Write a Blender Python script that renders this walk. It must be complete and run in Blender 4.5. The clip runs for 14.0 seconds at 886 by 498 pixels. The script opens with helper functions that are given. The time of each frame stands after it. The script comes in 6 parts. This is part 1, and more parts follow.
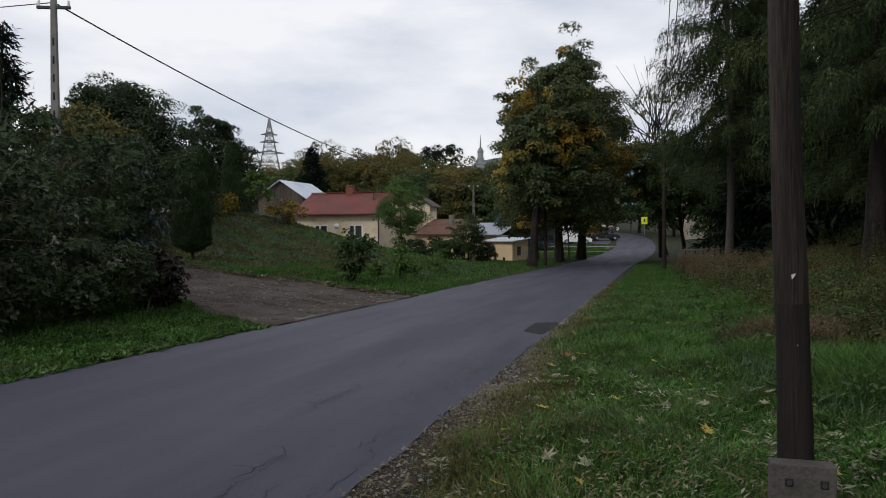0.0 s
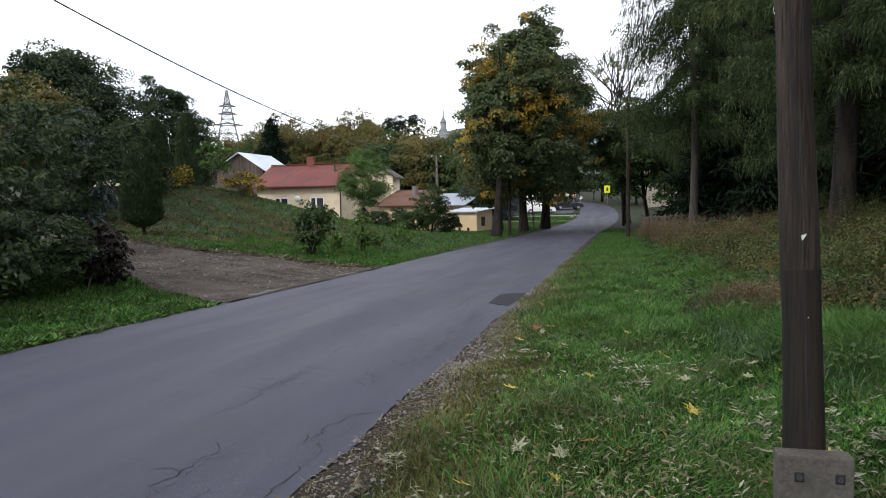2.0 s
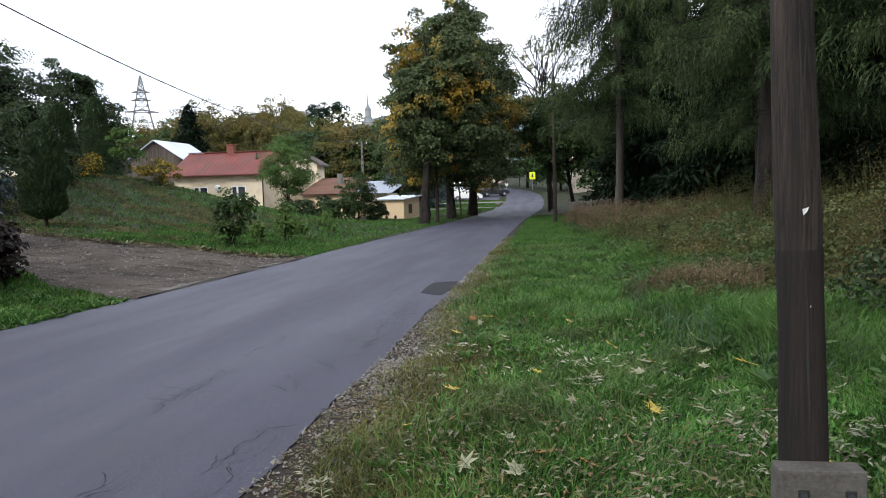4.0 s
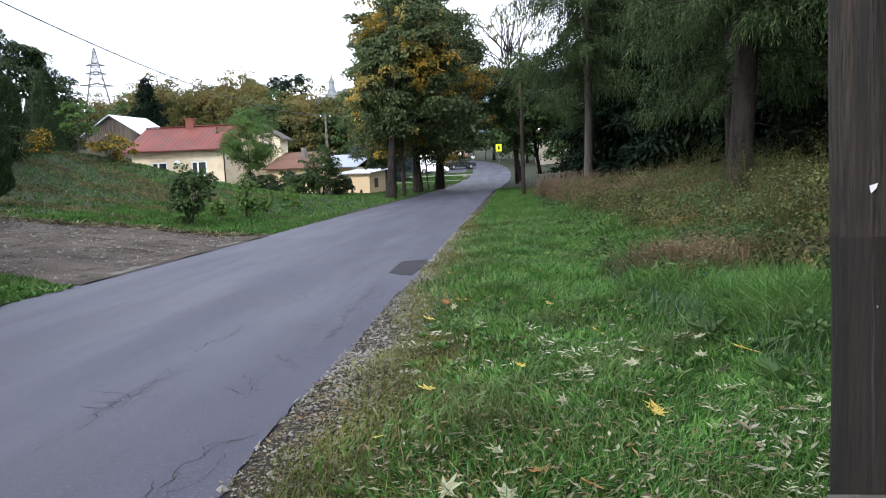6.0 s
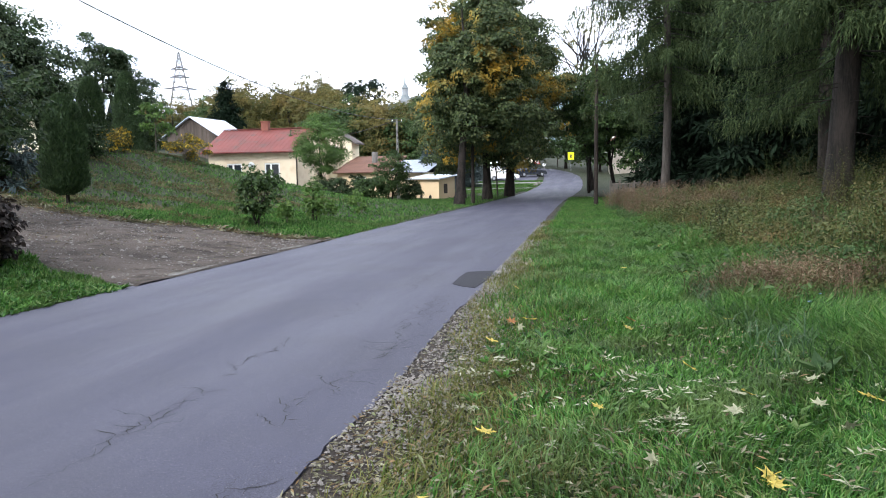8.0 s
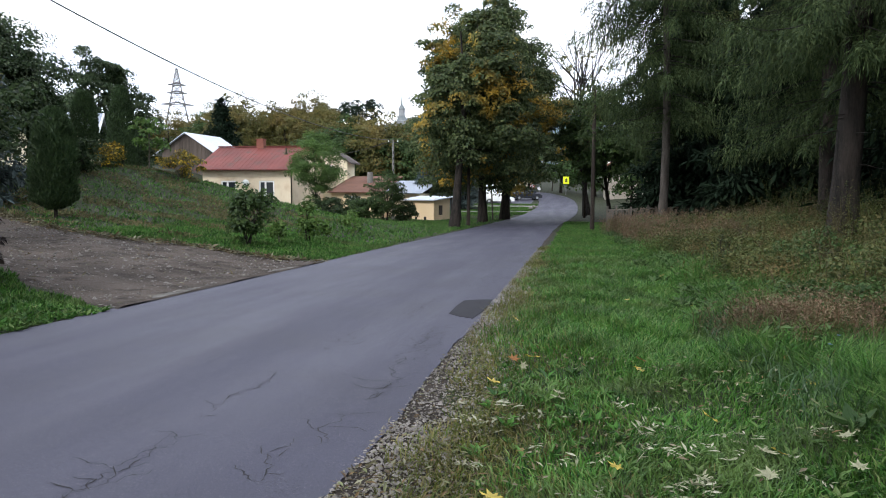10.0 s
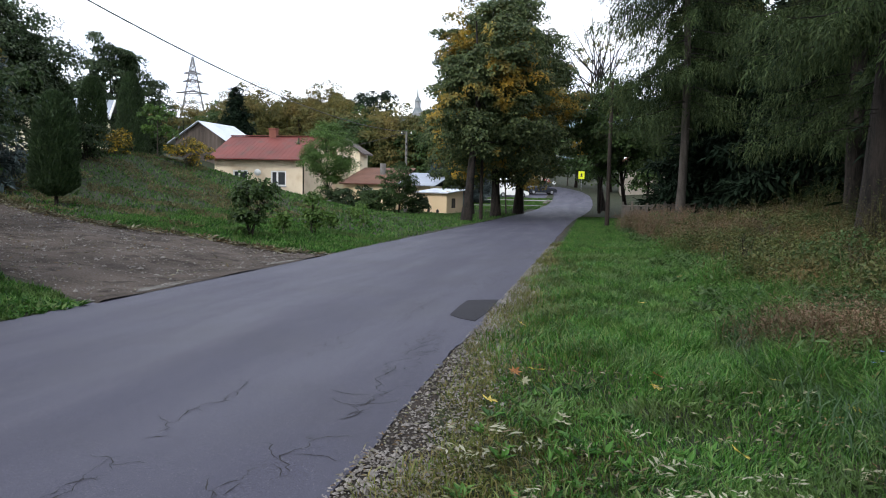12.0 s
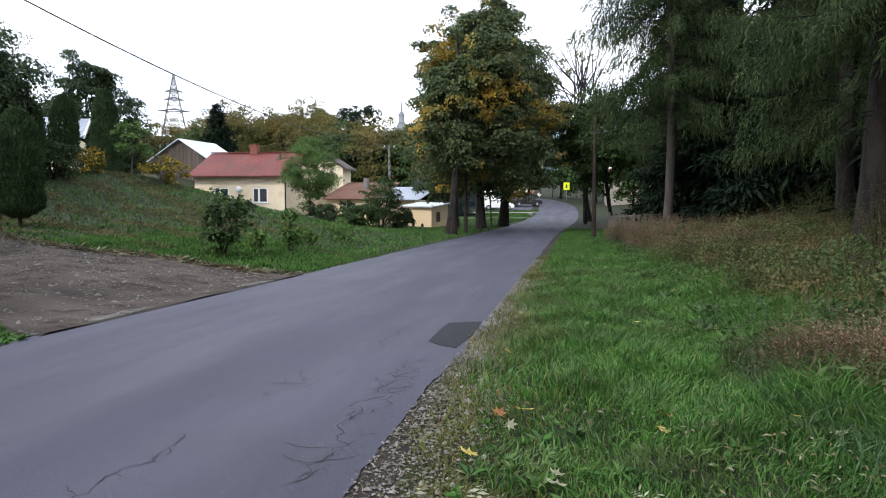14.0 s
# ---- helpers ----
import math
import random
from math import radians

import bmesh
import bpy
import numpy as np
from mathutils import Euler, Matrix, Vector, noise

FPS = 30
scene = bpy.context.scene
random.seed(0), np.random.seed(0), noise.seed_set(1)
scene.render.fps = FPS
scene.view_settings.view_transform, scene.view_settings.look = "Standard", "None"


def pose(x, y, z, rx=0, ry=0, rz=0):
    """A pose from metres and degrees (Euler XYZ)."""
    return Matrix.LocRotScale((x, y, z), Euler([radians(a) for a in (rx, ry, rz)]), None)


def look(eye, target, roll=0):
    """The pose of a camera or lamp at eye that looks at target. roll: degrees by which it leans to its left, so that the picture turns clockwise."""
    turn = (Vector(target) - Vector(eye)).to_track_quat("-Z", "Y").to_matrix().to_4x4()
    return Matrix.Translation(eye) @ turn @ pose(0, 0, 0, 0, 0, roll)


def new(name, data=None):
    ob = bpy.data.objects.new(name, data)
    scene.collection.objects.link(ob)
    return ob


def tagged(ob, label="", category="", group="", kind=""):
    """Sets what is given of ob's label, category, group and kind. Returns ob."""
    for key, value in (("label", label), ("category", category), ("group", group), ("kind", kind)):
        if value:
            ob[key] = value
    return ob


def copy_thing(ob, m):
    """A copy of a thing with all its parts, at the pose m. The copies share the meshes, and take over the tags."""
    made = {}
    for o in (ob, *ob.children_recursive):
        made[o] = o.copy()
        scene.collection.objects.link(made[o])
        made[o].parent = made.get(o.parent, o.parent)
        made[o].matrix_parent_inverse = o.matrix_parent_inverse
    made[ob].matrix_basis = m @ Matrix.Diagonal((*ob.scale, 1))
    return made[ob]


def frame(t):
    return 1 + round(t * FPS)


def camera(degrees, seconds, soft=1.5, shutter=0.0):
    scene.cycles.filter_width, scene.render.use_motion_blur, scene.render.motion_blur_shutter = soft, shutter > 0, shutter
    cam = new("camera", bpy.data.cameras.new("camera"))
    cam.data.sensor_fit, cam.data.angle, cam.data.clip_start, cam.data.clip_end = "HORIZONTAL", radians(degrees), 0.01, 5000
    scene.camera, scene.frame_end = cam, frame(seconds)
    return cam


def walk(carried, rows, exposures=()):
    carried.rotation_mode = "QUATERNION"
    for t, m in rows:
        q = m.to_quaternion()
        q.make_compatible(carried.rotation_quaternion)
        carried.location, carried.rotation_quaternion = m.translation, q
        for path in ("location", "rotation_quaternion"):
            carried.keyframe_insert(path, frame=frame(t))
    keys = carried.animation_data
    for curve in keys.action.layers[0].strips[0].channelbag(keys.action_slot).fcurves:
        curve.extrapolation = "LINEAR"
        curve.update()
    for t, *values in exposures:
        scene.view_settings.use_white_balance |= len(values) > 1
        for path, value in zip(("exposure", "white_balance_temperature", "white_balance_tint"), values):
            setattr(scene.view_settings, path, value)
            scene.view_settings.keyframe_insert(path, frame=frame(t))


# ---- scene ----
cam = camera(62.1, 14.0, 1.0)

PATH = [
    (0, (0.105, 1.36, 1.517), (-0.456, 3.279, 1.467), -0.2),
    (0.5, (0.007, 1.541, 1.472), (-0.447, 3.487, 1.381), -0.2),
    (1, (-0.081, 1.678, 1.474), (-0.44, 3.643, 1.379), -0.1),
    (1.5, (-0.061, 1.836, 1.439), (-0.471, 3.79, 1.325), -0.7),
    (2, (-0.014, 2.024, 1.455), (-0.482, 3.964, 1.327), -1.0),
    (2.5, (-0.047, 2.15, 1.433), (-0.443, 4.105, 1.295), -0.5),
    (3, (-0.177, 2.352, 1.418), (-0.468, 4.327, 1.285), -0.3),
    (5.3, (-0.208, 3.069, 1.37), (-0.479, 5.038, 1.152), -2.9),
    (5.5, (-0.259, 3.142, 1.39), (-0.496, 5.115, 1.168), -2.6),
    (6, (-0.307, 3.309, 1.401), (-0.494, 5.285, 1.161), -2.2),
    (6.5, (-0.256, 3.498, 1.371), (-0.545, 5.464, 1.142), -2.4),
    (7, (-0.216, 3.682, 1.385), (-0.627, 5.626, 1.154), -1.9),
    (7.5, (-0.256, 3.853, 1.359), (-0.659, 5.797, 1.116), -1.2),
    (8, (-0.37, 4.047, 1.367), (-0.739, 6.0, 1.15), -1.0),
    (10.3, (-0.532, 4.543, 1.434), (-0.871, 6.508, 1.281), 0.7),
    (10.5, (-0.547, 4.598, 1.447), (-0.864, 6.567, 1.299), 0.7),
    (11, (-0.545, 4.756, 1.439), (-0.871, 6.723, 1.285), 0.2),
    (11.5, (-0.485, 5.036, 1.414), (-0.875, 6.992, 1.272), 0.4),
    (12, (-0.485, 5.213, 1.399), (-0.873, 7.167, 1.219), 1.2),
    (12.5, (-0.567, 5.396, 1.397), (-0.885, 7.361, 1.206), 1.2),
    (13, (-0.596, 5.566, 1.409), (-0.884, 7.536, 1.214), 0.4),
    (13.5, (-0.554, 5.806, 1.387), (-0.884, 7.772, 1.221), -0.1),
    (14, (-0.523, 6.024, 1.399), (-0.877, 7.988, 1.256), 0.1),
]
walk(cam, [(t, look(eye, target, roll)) for t, eye, target, roll in PATH],
     exposures=((0, -0.7, 6450, 10), (0.5, -0.2, 6450, 10), (1.0, -0.1, 6400, 10), (1.5, 0.08, 6400, 10), (3.0, 0.4, 6300, 10), (5.5, 0.75, 6150, 10), (6.5, 1.0, 6050, 10), (7.5, 0.9, 6050, 10), (8.0, 1.1, 6050, 10), (10.5, 0.5, 6150, 10), (11.5, 0.48, 6150, 10), (12.0, 0.42, 6150, 10), (12.5, 0.66, 6150, 10), (13.5, 0.82, 6150, 10), (14.0, 0.62, 6150, 10)))

# ---- light ----
SUN_EL, SUN_AZ = 38.0, 215.0
world = bpy.data.worlds.new("overcast_sky")
scene.world = world
world.use_nodes = True
wn, wl = world.node_tree.nodes, world.node_tree.links
wn.clear()
w_out = wn.new("ShaderNodeOutputWorld")
w_bg = wn.new("ShaderNodeBackground")
w_sky = wn.new("ShaderNodeTexSky")
w_sky.sky_type, w_sky.sun_disc = "NISHITA", False
w_sky.sun_elevation, w_sky.sun_rotation = radians(SUN_EL), radians(SUN_AZ)
w_dim = wn.new("ShaderNodeMix")
w_dim.data_type, w_dim.blend_type = "RGBA", "MULTIPLY"
w_dim.inputs[0].default_value = 1.0
w_dim.inputs[7].default_value = (0.10, 0.10, 0.10, 1)
wl.new(w_sky.outputs[0], w_dim.inputs[6])
w_tc = wn.new("ShaderNodeTexCoord")
w_map = wn.new("ShaderNodeMapping")
w_map.inputs["Scale"].default_value = (1.0, 1.0, 3.2)
wl.new(w_tc.outputs["Generated"], w_map.inputs[0])
w_noise = wn.new("ShaderNodeTexNoise")
w_noise.inputs["Scale"].default_value = 2.6
w_noise.inputs["Detail"].default_value = 7.0
w_noise.inputs["Roughness"].default_value = 0.55
wl.new(w_map.outputs[0], w_noise.inputs[0])
w_ramp = wn.new("ShaderNodeValToRGB")
w_ramp.color_ramp.elements[0].position, w_ramp.color_ramp.elements[1].position = 0.36, 0.60
w_ramp.color_ramp.elements[0].color = (0.72, 0.76, 0.86, 1)
w_ramp.color_ramp.elements[1].color = (1.08, 1.08, 1.10, 1)
wl.new(w_noise.outputs[0], w_ramp.inputs[0])
w_mix = wn.new("ShaderNodeMix")
w_mix.data_type = "RGBA"
w_mix.inputs[0].default_value = 0.88
wl.new(w_dim.outputs[2], w_mix.inputs[6])
wl.new(w_ramp.outputs[0], w_mix.inputs[7])
wl.new(w_mix.outputs[2], w_bg.inputs[0])
w_bg.inputs[1].default_value = 1.5
wl.new(w_bg.outputs[0], w_out.inputs[0])

sun = new("sun", bpy.data.lights.new("sun", "SUN"))
sun.data.energy, sun.data.angle, sun.data.color = 1.5, radians(10), (1.0, 0.96, 0.90)
sa = radians(SUN_AZ)
sun.matrix_world = look((0, 0, 60), (-math.sin(sa) * math.cos(radians(SUN_EL)), -math.cos(sa) * math.cos(radians(SUN_EL)), 60 - math.sin(radians(SUN_EL))))

# ---- materials ----
def srgb(r, g, b):
    return tuple((c / 12.92 if c <= 0.04045 else ((c + 0.055) / 1.055) ** 2.4) for c in (r, g, b)) + (1,)


def node_mat(name):
    m = bpy.data.materials.new(name)
    m.use_nodes = True
    n = m.node_tree.nodes
    return m, n, m.node_tree.links, n["Principled BSDF"]


def surf(name, c1, c2, rough=0.85, big=0.6, fine=18.0, bump=0.25, dist=0.02, metal=0.0, stain=None, stretch=(1, 1, 1), spec=0.3, piece=0.0, speck=None, sharp=0.14):
    """Two colours mixed by large and fine noise, with fine relief; stain: a third colour in blots; piece: brightness change from piece to piece."""
    m, n, l, b = node_mat(name)
    tc, mp = n.new("ShaderNodeTexCoord"), n.new("ShaderNodeMapping")
    mp.inputs["Scale"].default_value = stretch
    l.new(tc.outputs["Object"], mp.inputs[0])
    n1, n2 = n.new("ShaderNodeTexNoise"), n.new("ShaderNodeTexNoise")
    n1.inputs["Scale"].default_value, n1.inputs["Detail"].default_value = big, 5
    n2.inputs["Scale"].default_value, n2.inputs["Detail"].default_value = fine, 8
    n2.inputs["Roughness"].default_value = 0.7
    l.new(mp.outputs[0], n1.inputs[0]), l.new(mp.outputs[0], n2.inputs[0])
    add = n.new("ShaderNodeMath")
    add.operation = "ADD"
    l.new(n1.outputs[0], add.inputs[0]), l.new(n2.outputs[0], add.inputs[1])
    r = n.new("ShaderNodeValToRGB")
    r.color_ramp.elements[0].position, r.color_ramp.elements[1].position = 0.5 - sharp, 0.5 + sharp
    r.color_ramp.elements[0].color, r.color_ramp.elements[1].color = (*c1[:3], 1), (*c2[:3], 1)
    half = n.new("ShaderNodeMath")
    half.operation = "MULTIPLY"
    half.inputs[1].default_value = 0.5
    l.new(add.outputs[0], half.inputs[0]), l.new(half.outputs[0], r.inputs[0])
    out = r.outputs[0]
    if stain:
        n3, r3, mx = n.new("ShaderNodeTexNoise"), n.new("ShaderNodeValToRGB"), n.new("ShaderNodeMix")
        n3.inputs["Scale"].default_value, n3.inputs["Detail"].default_value = big * 2.3, 9
        l.new(mp.outputs[0], n3.inputs[0])
        r3.color_ramp.elements[0].position, r3.color_ramp.elements[1].position = 0.52, 0.68
        l.new(n3.outputs[0], r3.inputs[0])
        mx.data_type = "RGBA"
        l.new(r3.outputs[0], mx.inputs[0]), l.new(out, mx.inputs[6])
        mx.inputs[7].default_value = (*stain[:3], 1)
        out = mx.outputs[2]
    if speck:
        vo, vr, vm = n.new("ShaderNodeTexVoronoi"), n.new("ShaderNodeValToRGB"), n.new("ShaderNodeMix")
        vo.inputs["Scale"].default_value = 45.0
        l.new(mp.outputs[0], vo.inputs["Vector"])
        vr.color_ramp.elements[0].position, vr.color_ramp.elements[1].position = 0.10, 0.24
        vr.color_ramp.elements[0].color, vr.color_ramp.elements[1].color = (0.6, 0.6, 0.6, 1), (0, 0, 0, 1)
        vm.data_type = "RGBA"
        l.new(vo.outputs["Distance"], vr.inputs[0]), l.new(vr.outputs[0], vm.inputs[0]), l.new(out, vm.inputs[6])
        vm.inputs[7].default_value = (*speck, 1)
        out = vm.outputs[2]
    if piece:
        oi, mr, hs = n.new("ShaderNodeObjectInfo"), n.new("ShaderNodeMapRange"), n.new("ShaderNodeHueSaturation")
        mr.inputs[3].default_value, mr.inputs[4].default_value = 1 - piece, 1 + piece
        l.new(oi.outputs["Random"], mr.inputs[0]), l.new(mr.outputs[0], hs.inputs["Value"]), l.new(out, hs.inputs["Color"])
        out = hs.outputs[0]
    l.new(out, b.inputs["Base Color"])
    b.inputs["Roughness"].default_value, b.inputs["Metallic"].default_value = rough, metal
    b.inputs["Specular IOR Level"].default_value = spec
    if bump:
        bp = n.new("ShaderNodeBump")
        bp.inputs["Strength"].default_value, bp.inputs["Distance"].default_value = bump, dist
        l.new(n2.outputs[0], bp.inputs["Height"]), l.new(bp.outputs[0], b.inputs["Normal"])
    return m


def leaf_mat(name, cols, patch=None, patch_scale=0.35, patch_at=(0.55, 0.66), rough=0.55, glow=0.35, spec=0.25, tone_scale=1.1):
    """Leaves whose colour changes from leaf to leaf; patch: colours that take over in whole patches of the crown. glow: light let through."""
    m, n, l, b = node_mat(name)
    ge = n.new("ShaderNodeNewGeometry")

    def ramp(cs):
        r = n.new("ShaderNodeValToRGB")
        while len(r.color_ramp.elements) < len(cs):
            r.color_ramp.elements.new(0.5)
        for i, c in enumerate(cs):
            r.color_ramp.elements[i].position, r.color_ramp.elements[i].color = i / max(1, len(cs) - 1), (*[v * DEEP for v in c[:3]], 1)
        l.new(ge.outputs["Random Per Island"], r.inputs[0])
        return r.outputs[0]
    out = ramp(cols)
    tc, nz = n.new("ShaderNodeTexCoord"), n.new("ShaderNodeTexNoise")
    l.new(tc.outputs["Object"], nz.inputs[0])
    if patch:
        nz.inputs["Scale"].default_value, nz.inputs["Detail"].default_value = patch_scale, 3
        r2, mx = n.new("ShaderNodeValToRGB"), n.new("ShaderNodeMix")
        r2.color_ramp.elements[0].position, r2.color_ramp.elements[1].position = patch_at
        l.new(nz.outputs[0], r2.inputs[0])
        mx.data_type = "RGBA"
        l.new(r2.outputs[0], mx.inputs[0]), l.new(out, mx.inputs[6]), l.new(ramp(patch), mx.inputs[7])
        out = mx.outputs[2]
    tone, vary, hsv = n.new("ShaderNodeTexNoise"), n.new("ShaderNodeMapRange"), n.new("ShaderNodeHueSaturation")
    tone.inputs["Scale"].default_value, tone.inputs["Detail"].default_value = tone_scale, 2
    vary.inputs[1].default_value, vary.inputs[2].default_value = 0.3, 0.7
    vary.inputs[3].default_value, vary.inputs[4].default_value = 0.66, 1.36
    l.new(tc.outputs["Object"], tone.inputs[0]), l.new(tone.outputs[0], vary.inputs[0])
    l.new(vary.outputs[0], hsv.inputs["Value"]), l.new(out, hsv.inputs["Color"])
    out = hsv.outputs[0]
    tr, ms, mo = n.new("ShaderNodeBsdfTranslucent"), n.new("ShaderNodeMixShader"), n["Material Output"]
    l.new(out, b.inputs["Base Color"]), l.new(out, tr.inputs[0])
    b.inputs["Roughness"].default_value, b.inputs["Specular IOR Level"].default_value = rough, spec
    ms.inputs[0].default_value = glow
    l.new(b.outputs[0], ms.inputs[1]), l.new(tr.outputs[0], ms.inputs[2]), l.new(ms.outputs[0], mo.inputs[0])
    return m


def road_surface():
    """Old asphalt: fine aggregate, pale wheel tracks and long streaks along the road, smoother where it is worn."""
    m, n, l, b = node_mat("asphalt")
    tc = n.new("ShaderNodeTexCoord")

    def noise_at(scale, detail, stretch=(1, 1, 1), rough=0.6):
        mp, nz = n.new("ShaderNodeMapping"), n.new("ShaderNodeTexNoise")
        mp.inputs["Scale"].default_value = stretch
        nz.inputs["Scale"].default_value, nz.inputs["Detail"].default_value, nz.inputs["Roughness"].default_value = scale, detail, rough
        l.new(tc.outputs["Object"], mp.inputs[0]), l.new(mp.outputs[0], nz.inputs[0])
        return nz.outputs[0]

    def mixed(fac, a, c, kind="MIX"):
        mx = n.new("ShaderNodeMix")
        mx.data_type, mx.blend_type = "RGBA", kind
        l.new(fac, mx.inputs[0])
        for v, sock in ((a, mx.inputs[6]), (c, mx.inputs[7])):
            if isinstance(v, tuple):
                sock.default_value = (*v, 1)
            else:
                l.new(v, sock)
        return mx.outputs[2]

    def step_of(v, a, c):
        mr = n.new("ShaderNodeMapRange")
        mr.inputs[1].default_value, mr.inputs[2].default_value = a, c
        l.new(v, mr.inputs[0])
        return mr.outputs[0]
    grain = noise_at(130.0, 4, rough=0.75)
    streak = noise_at(1.1, 6, (1.0, 0.12, 1.0))
    blot = noise_at(0.55, 6)
    col = mixed(step_of(grain, 0.32, 0.68), (0.012, 0.012, 0.018), (0.075, 0.074, 0.112))
    faint = n.new("ShaderNodeMath")
    faint.operation = "MULTIPLY"
    faint.inputs[1].default_value = 0.45
    l.new(step_of(streak, 0.42, 0.68), faint.inputs[0])
    col = mixed(faint.outputs[0], col, (0.058, 0.057, 0.080))
    dim = n.new("ShaderNodeMath")
    dim.operation = "MULTIPLY"
    dim.inputs[1].default_value = 0.55
    l.new(step_of(blot, 0.45, 0.72), dim.inputs[0])
    col = mixed(dim.outputs[0], col, (0.036, 0.035, 0.045))
    vo = n.new("ShaderNodeTexVoronoi")
    vo.inputs["Scale"].default_value = 42.0
    l.new(tc.outputs["Object"], vo.inputs["Vector"])
    col = mixed(step_of(vo.outputs["Distance"], 0.17, 0.07), col, (0.16, 0.155, 0.175))
    l.new(col, b.inputs["Base Color"])
    gloss = n.new("ShaderNodeMapRange")
    gloss.inputs[1].default_value, gloss.inputs[2].default_value = 0.35, 0.7
    gloss.inputs[3].default_value, gloss.inputs[4].default_value = 0.74, 0.60
    l.new(streak, gloss.inputs[0]), l.new(gloss.outputs[0], b.inputs["Roughness"])
    b.inputs["Specular IOR Level"].default_value = 0.3
    bp = n.new("ShaderNodeBump")
    bp.inputs["Strength"].default_value, bp.inputs["Distance"].default_value = 0.5, 0.006
    l.new(grain, bp.inputs["Height"]), l.new(bp.outputs[0], b.inputs["Normal"])
    return m


DEEP = 0.85
M = {}
M["asphalt"] = road_surface()
M["asphalt_patch"] = surf("asphalt_patch", (0.013, 0.013, 0.017), (0.024, 0.024, 0.030), 0.92, 1.2, 140, 0.6, 0.006)
# dirt in cracks; on holes, slots and openings the dark is painted shade
M["crack"] = surf("crack_dirt_hole_shade", (0.012, 0.012, 0.013), (0.03, 0.03, 0.03), 0.95, 3, 60, 0.2)
# soil kept extra dark: shade between the grass blades is in its colour
M["soil"] = surf("soil_turf", (0.009, 0.015, 0.005), (0.024, 0.031, 0.010), 0.95, 0.5, 30, 0.7, 0.03, stain=(0.033, 0.029, 0.015))
M["shoulder"] = surf("gravel_shoulder", (0.013, 0.010, 0.008), (0.066, 0.053, 0.043), 0.95, 1.5, 48, 1.0, 0.04, stain=(0.040, 0.030, 0.022))
M["drive"] = surf("driveway_gravel", (0.030, 0.022, 0.017), (0.115, 0.093, 0.077), 0.95, 1.1, 26, 1.0, 0.05, stain=(0.026, 0.018, 0.013))
M["apron"] = surf("broken_apron", (0.060, 0.055, 0.050), (0.20, 0.19, 0.172), 0.95, 2.6, 30, 0.9, 0.03, stain=(0.05, 0.04, 0.032))
M["concrete"] = surf("concrete", (0.13, 0.127, 0.12), (0.25, 0.242, 0.225), 0.9, 1.8, 45, 0.5, 0.01, stain=(0.17, 0.165, 0.15))
M["old_concrete"] = surf("weathered_concrete", (0.050, 0.045, 0.039), (0.125, 0.115, 0.102), 0.92, 3.0, 55, 0.6, 0.01, stain=(0.055, 0.052, 0.044))
M["stone"] = surf("pebble", (0.055, 0.048, 0.042), (0.27, 0.25, 0.23), 0.9, 6, 60, 0.3, 0.01)
M["old_wood"] = surf("weathered_wood", (0.010, 0.007, 0.005), (0.056, 0.043, 0.034), 0.88, 1.6, 20, 0.8, 0.012, stain=(0.013, 0.010, 0.009), stretch=(5, 5, 0.22), sharp=0.08)
M["tarred_wood"] = surf("tarred_wood", (0.005, 0.004, 0.003), (0.021, 0.015, 0.012), 0.8, 1.6, 20, 0.8, 0.012, stretch=(5, 5, 0.22), sharp=0.09)
# bark colour darkened to carry the wood's shade on the larch trunks
M["bark"] = surf("bark", (0.006, 0.005, 0.004), (0.034, 0.027, 0.022), 0.95, 1.6, 9, 1.0, 0.06, stretch=(3, 3, 0.5), sharp=0.09)
M["bark_grey"] = surf("grey_bark", (0.038, 0.032, 0.027), (0.10, 0.088, 0.076), 0.95, 2.2, 22, 1.0, 0.04, stretch=(3, 3, 0.6))
M["bough"] = surf("bough_bark", (0.008, 0.008, 0.006), (0.026, 0.024, 0.018), 0.95, 3, 30, 0.3)
M["twig"] = surf("twig_bark", (0.055, 0.046, 0.037), (0.13, 0.112, 0.093), 0.9, 3, 30, 0.2)
M["plaster"] = surf("cream_plaster", srgb(0.85, 0.78, 0.67), srgb(0.90, 0.84, 0.74), 0.92, 0.5, 40, 0.15, 0.01, stain=srgb(0.82, 0.74, 0.62))
M["plaster_pale"] = surf("pale_plaster", srgb(0.87, 0.83, 0.70), srgb(0.91, 0.87, 0.76), 0.92, 0.5, 40, 0.15, 0.01)
M["plaster_orange"] = surf("apricot_plaster", srgb(0.85, 0.75, 0.60), srgb(0.89, 0.80, 0.66), 0.92, 0.6, 40, 0.15, 0.01)
M["plinth"] = surf("plinth_render", (0.25, 0.22, 0.18), (0.36, 0.32, 0.27), 0.95, 1, 40, 0.3)
M["roof_red"] = surf("rusty_red_sheet", (0.095, 0.022, 0.018), (0.165, 0.040, 0.031), 0.62, 0.5, 16, 0.1, 0.01, stain=(0.085, 0.038, 0.029), spec=0.3)
M["roof_brown"] = surf("brown_tile_roof", (0.105, 0.050, 0.034), (0.17, 0.085, 0.056), 0.85, 0.6, 20, 0.4, 0.02)
M["roof_grey"] = surf("galvanised_sheet", (0.42, 0.46, 0.52), (0.58, 0.62, 0.68), 0.45, 0.4, 20, 0.1, 0.01, metal=0.25, spec=0.5)
M["roof_blue"] = surf("grey_blue_sheet", (0.20, 0.23, 0.28), (0.30, 0.33, 0.38), 0.5, 0.6, 20, 0.1, 0.01, spec=0.4)
M["brick"] = surf("chimney_brick", (0.15, 0.055, 0.040), (0.24, 0.095, 0.068), 0.92, 2, 30, 0.5, 0.02)
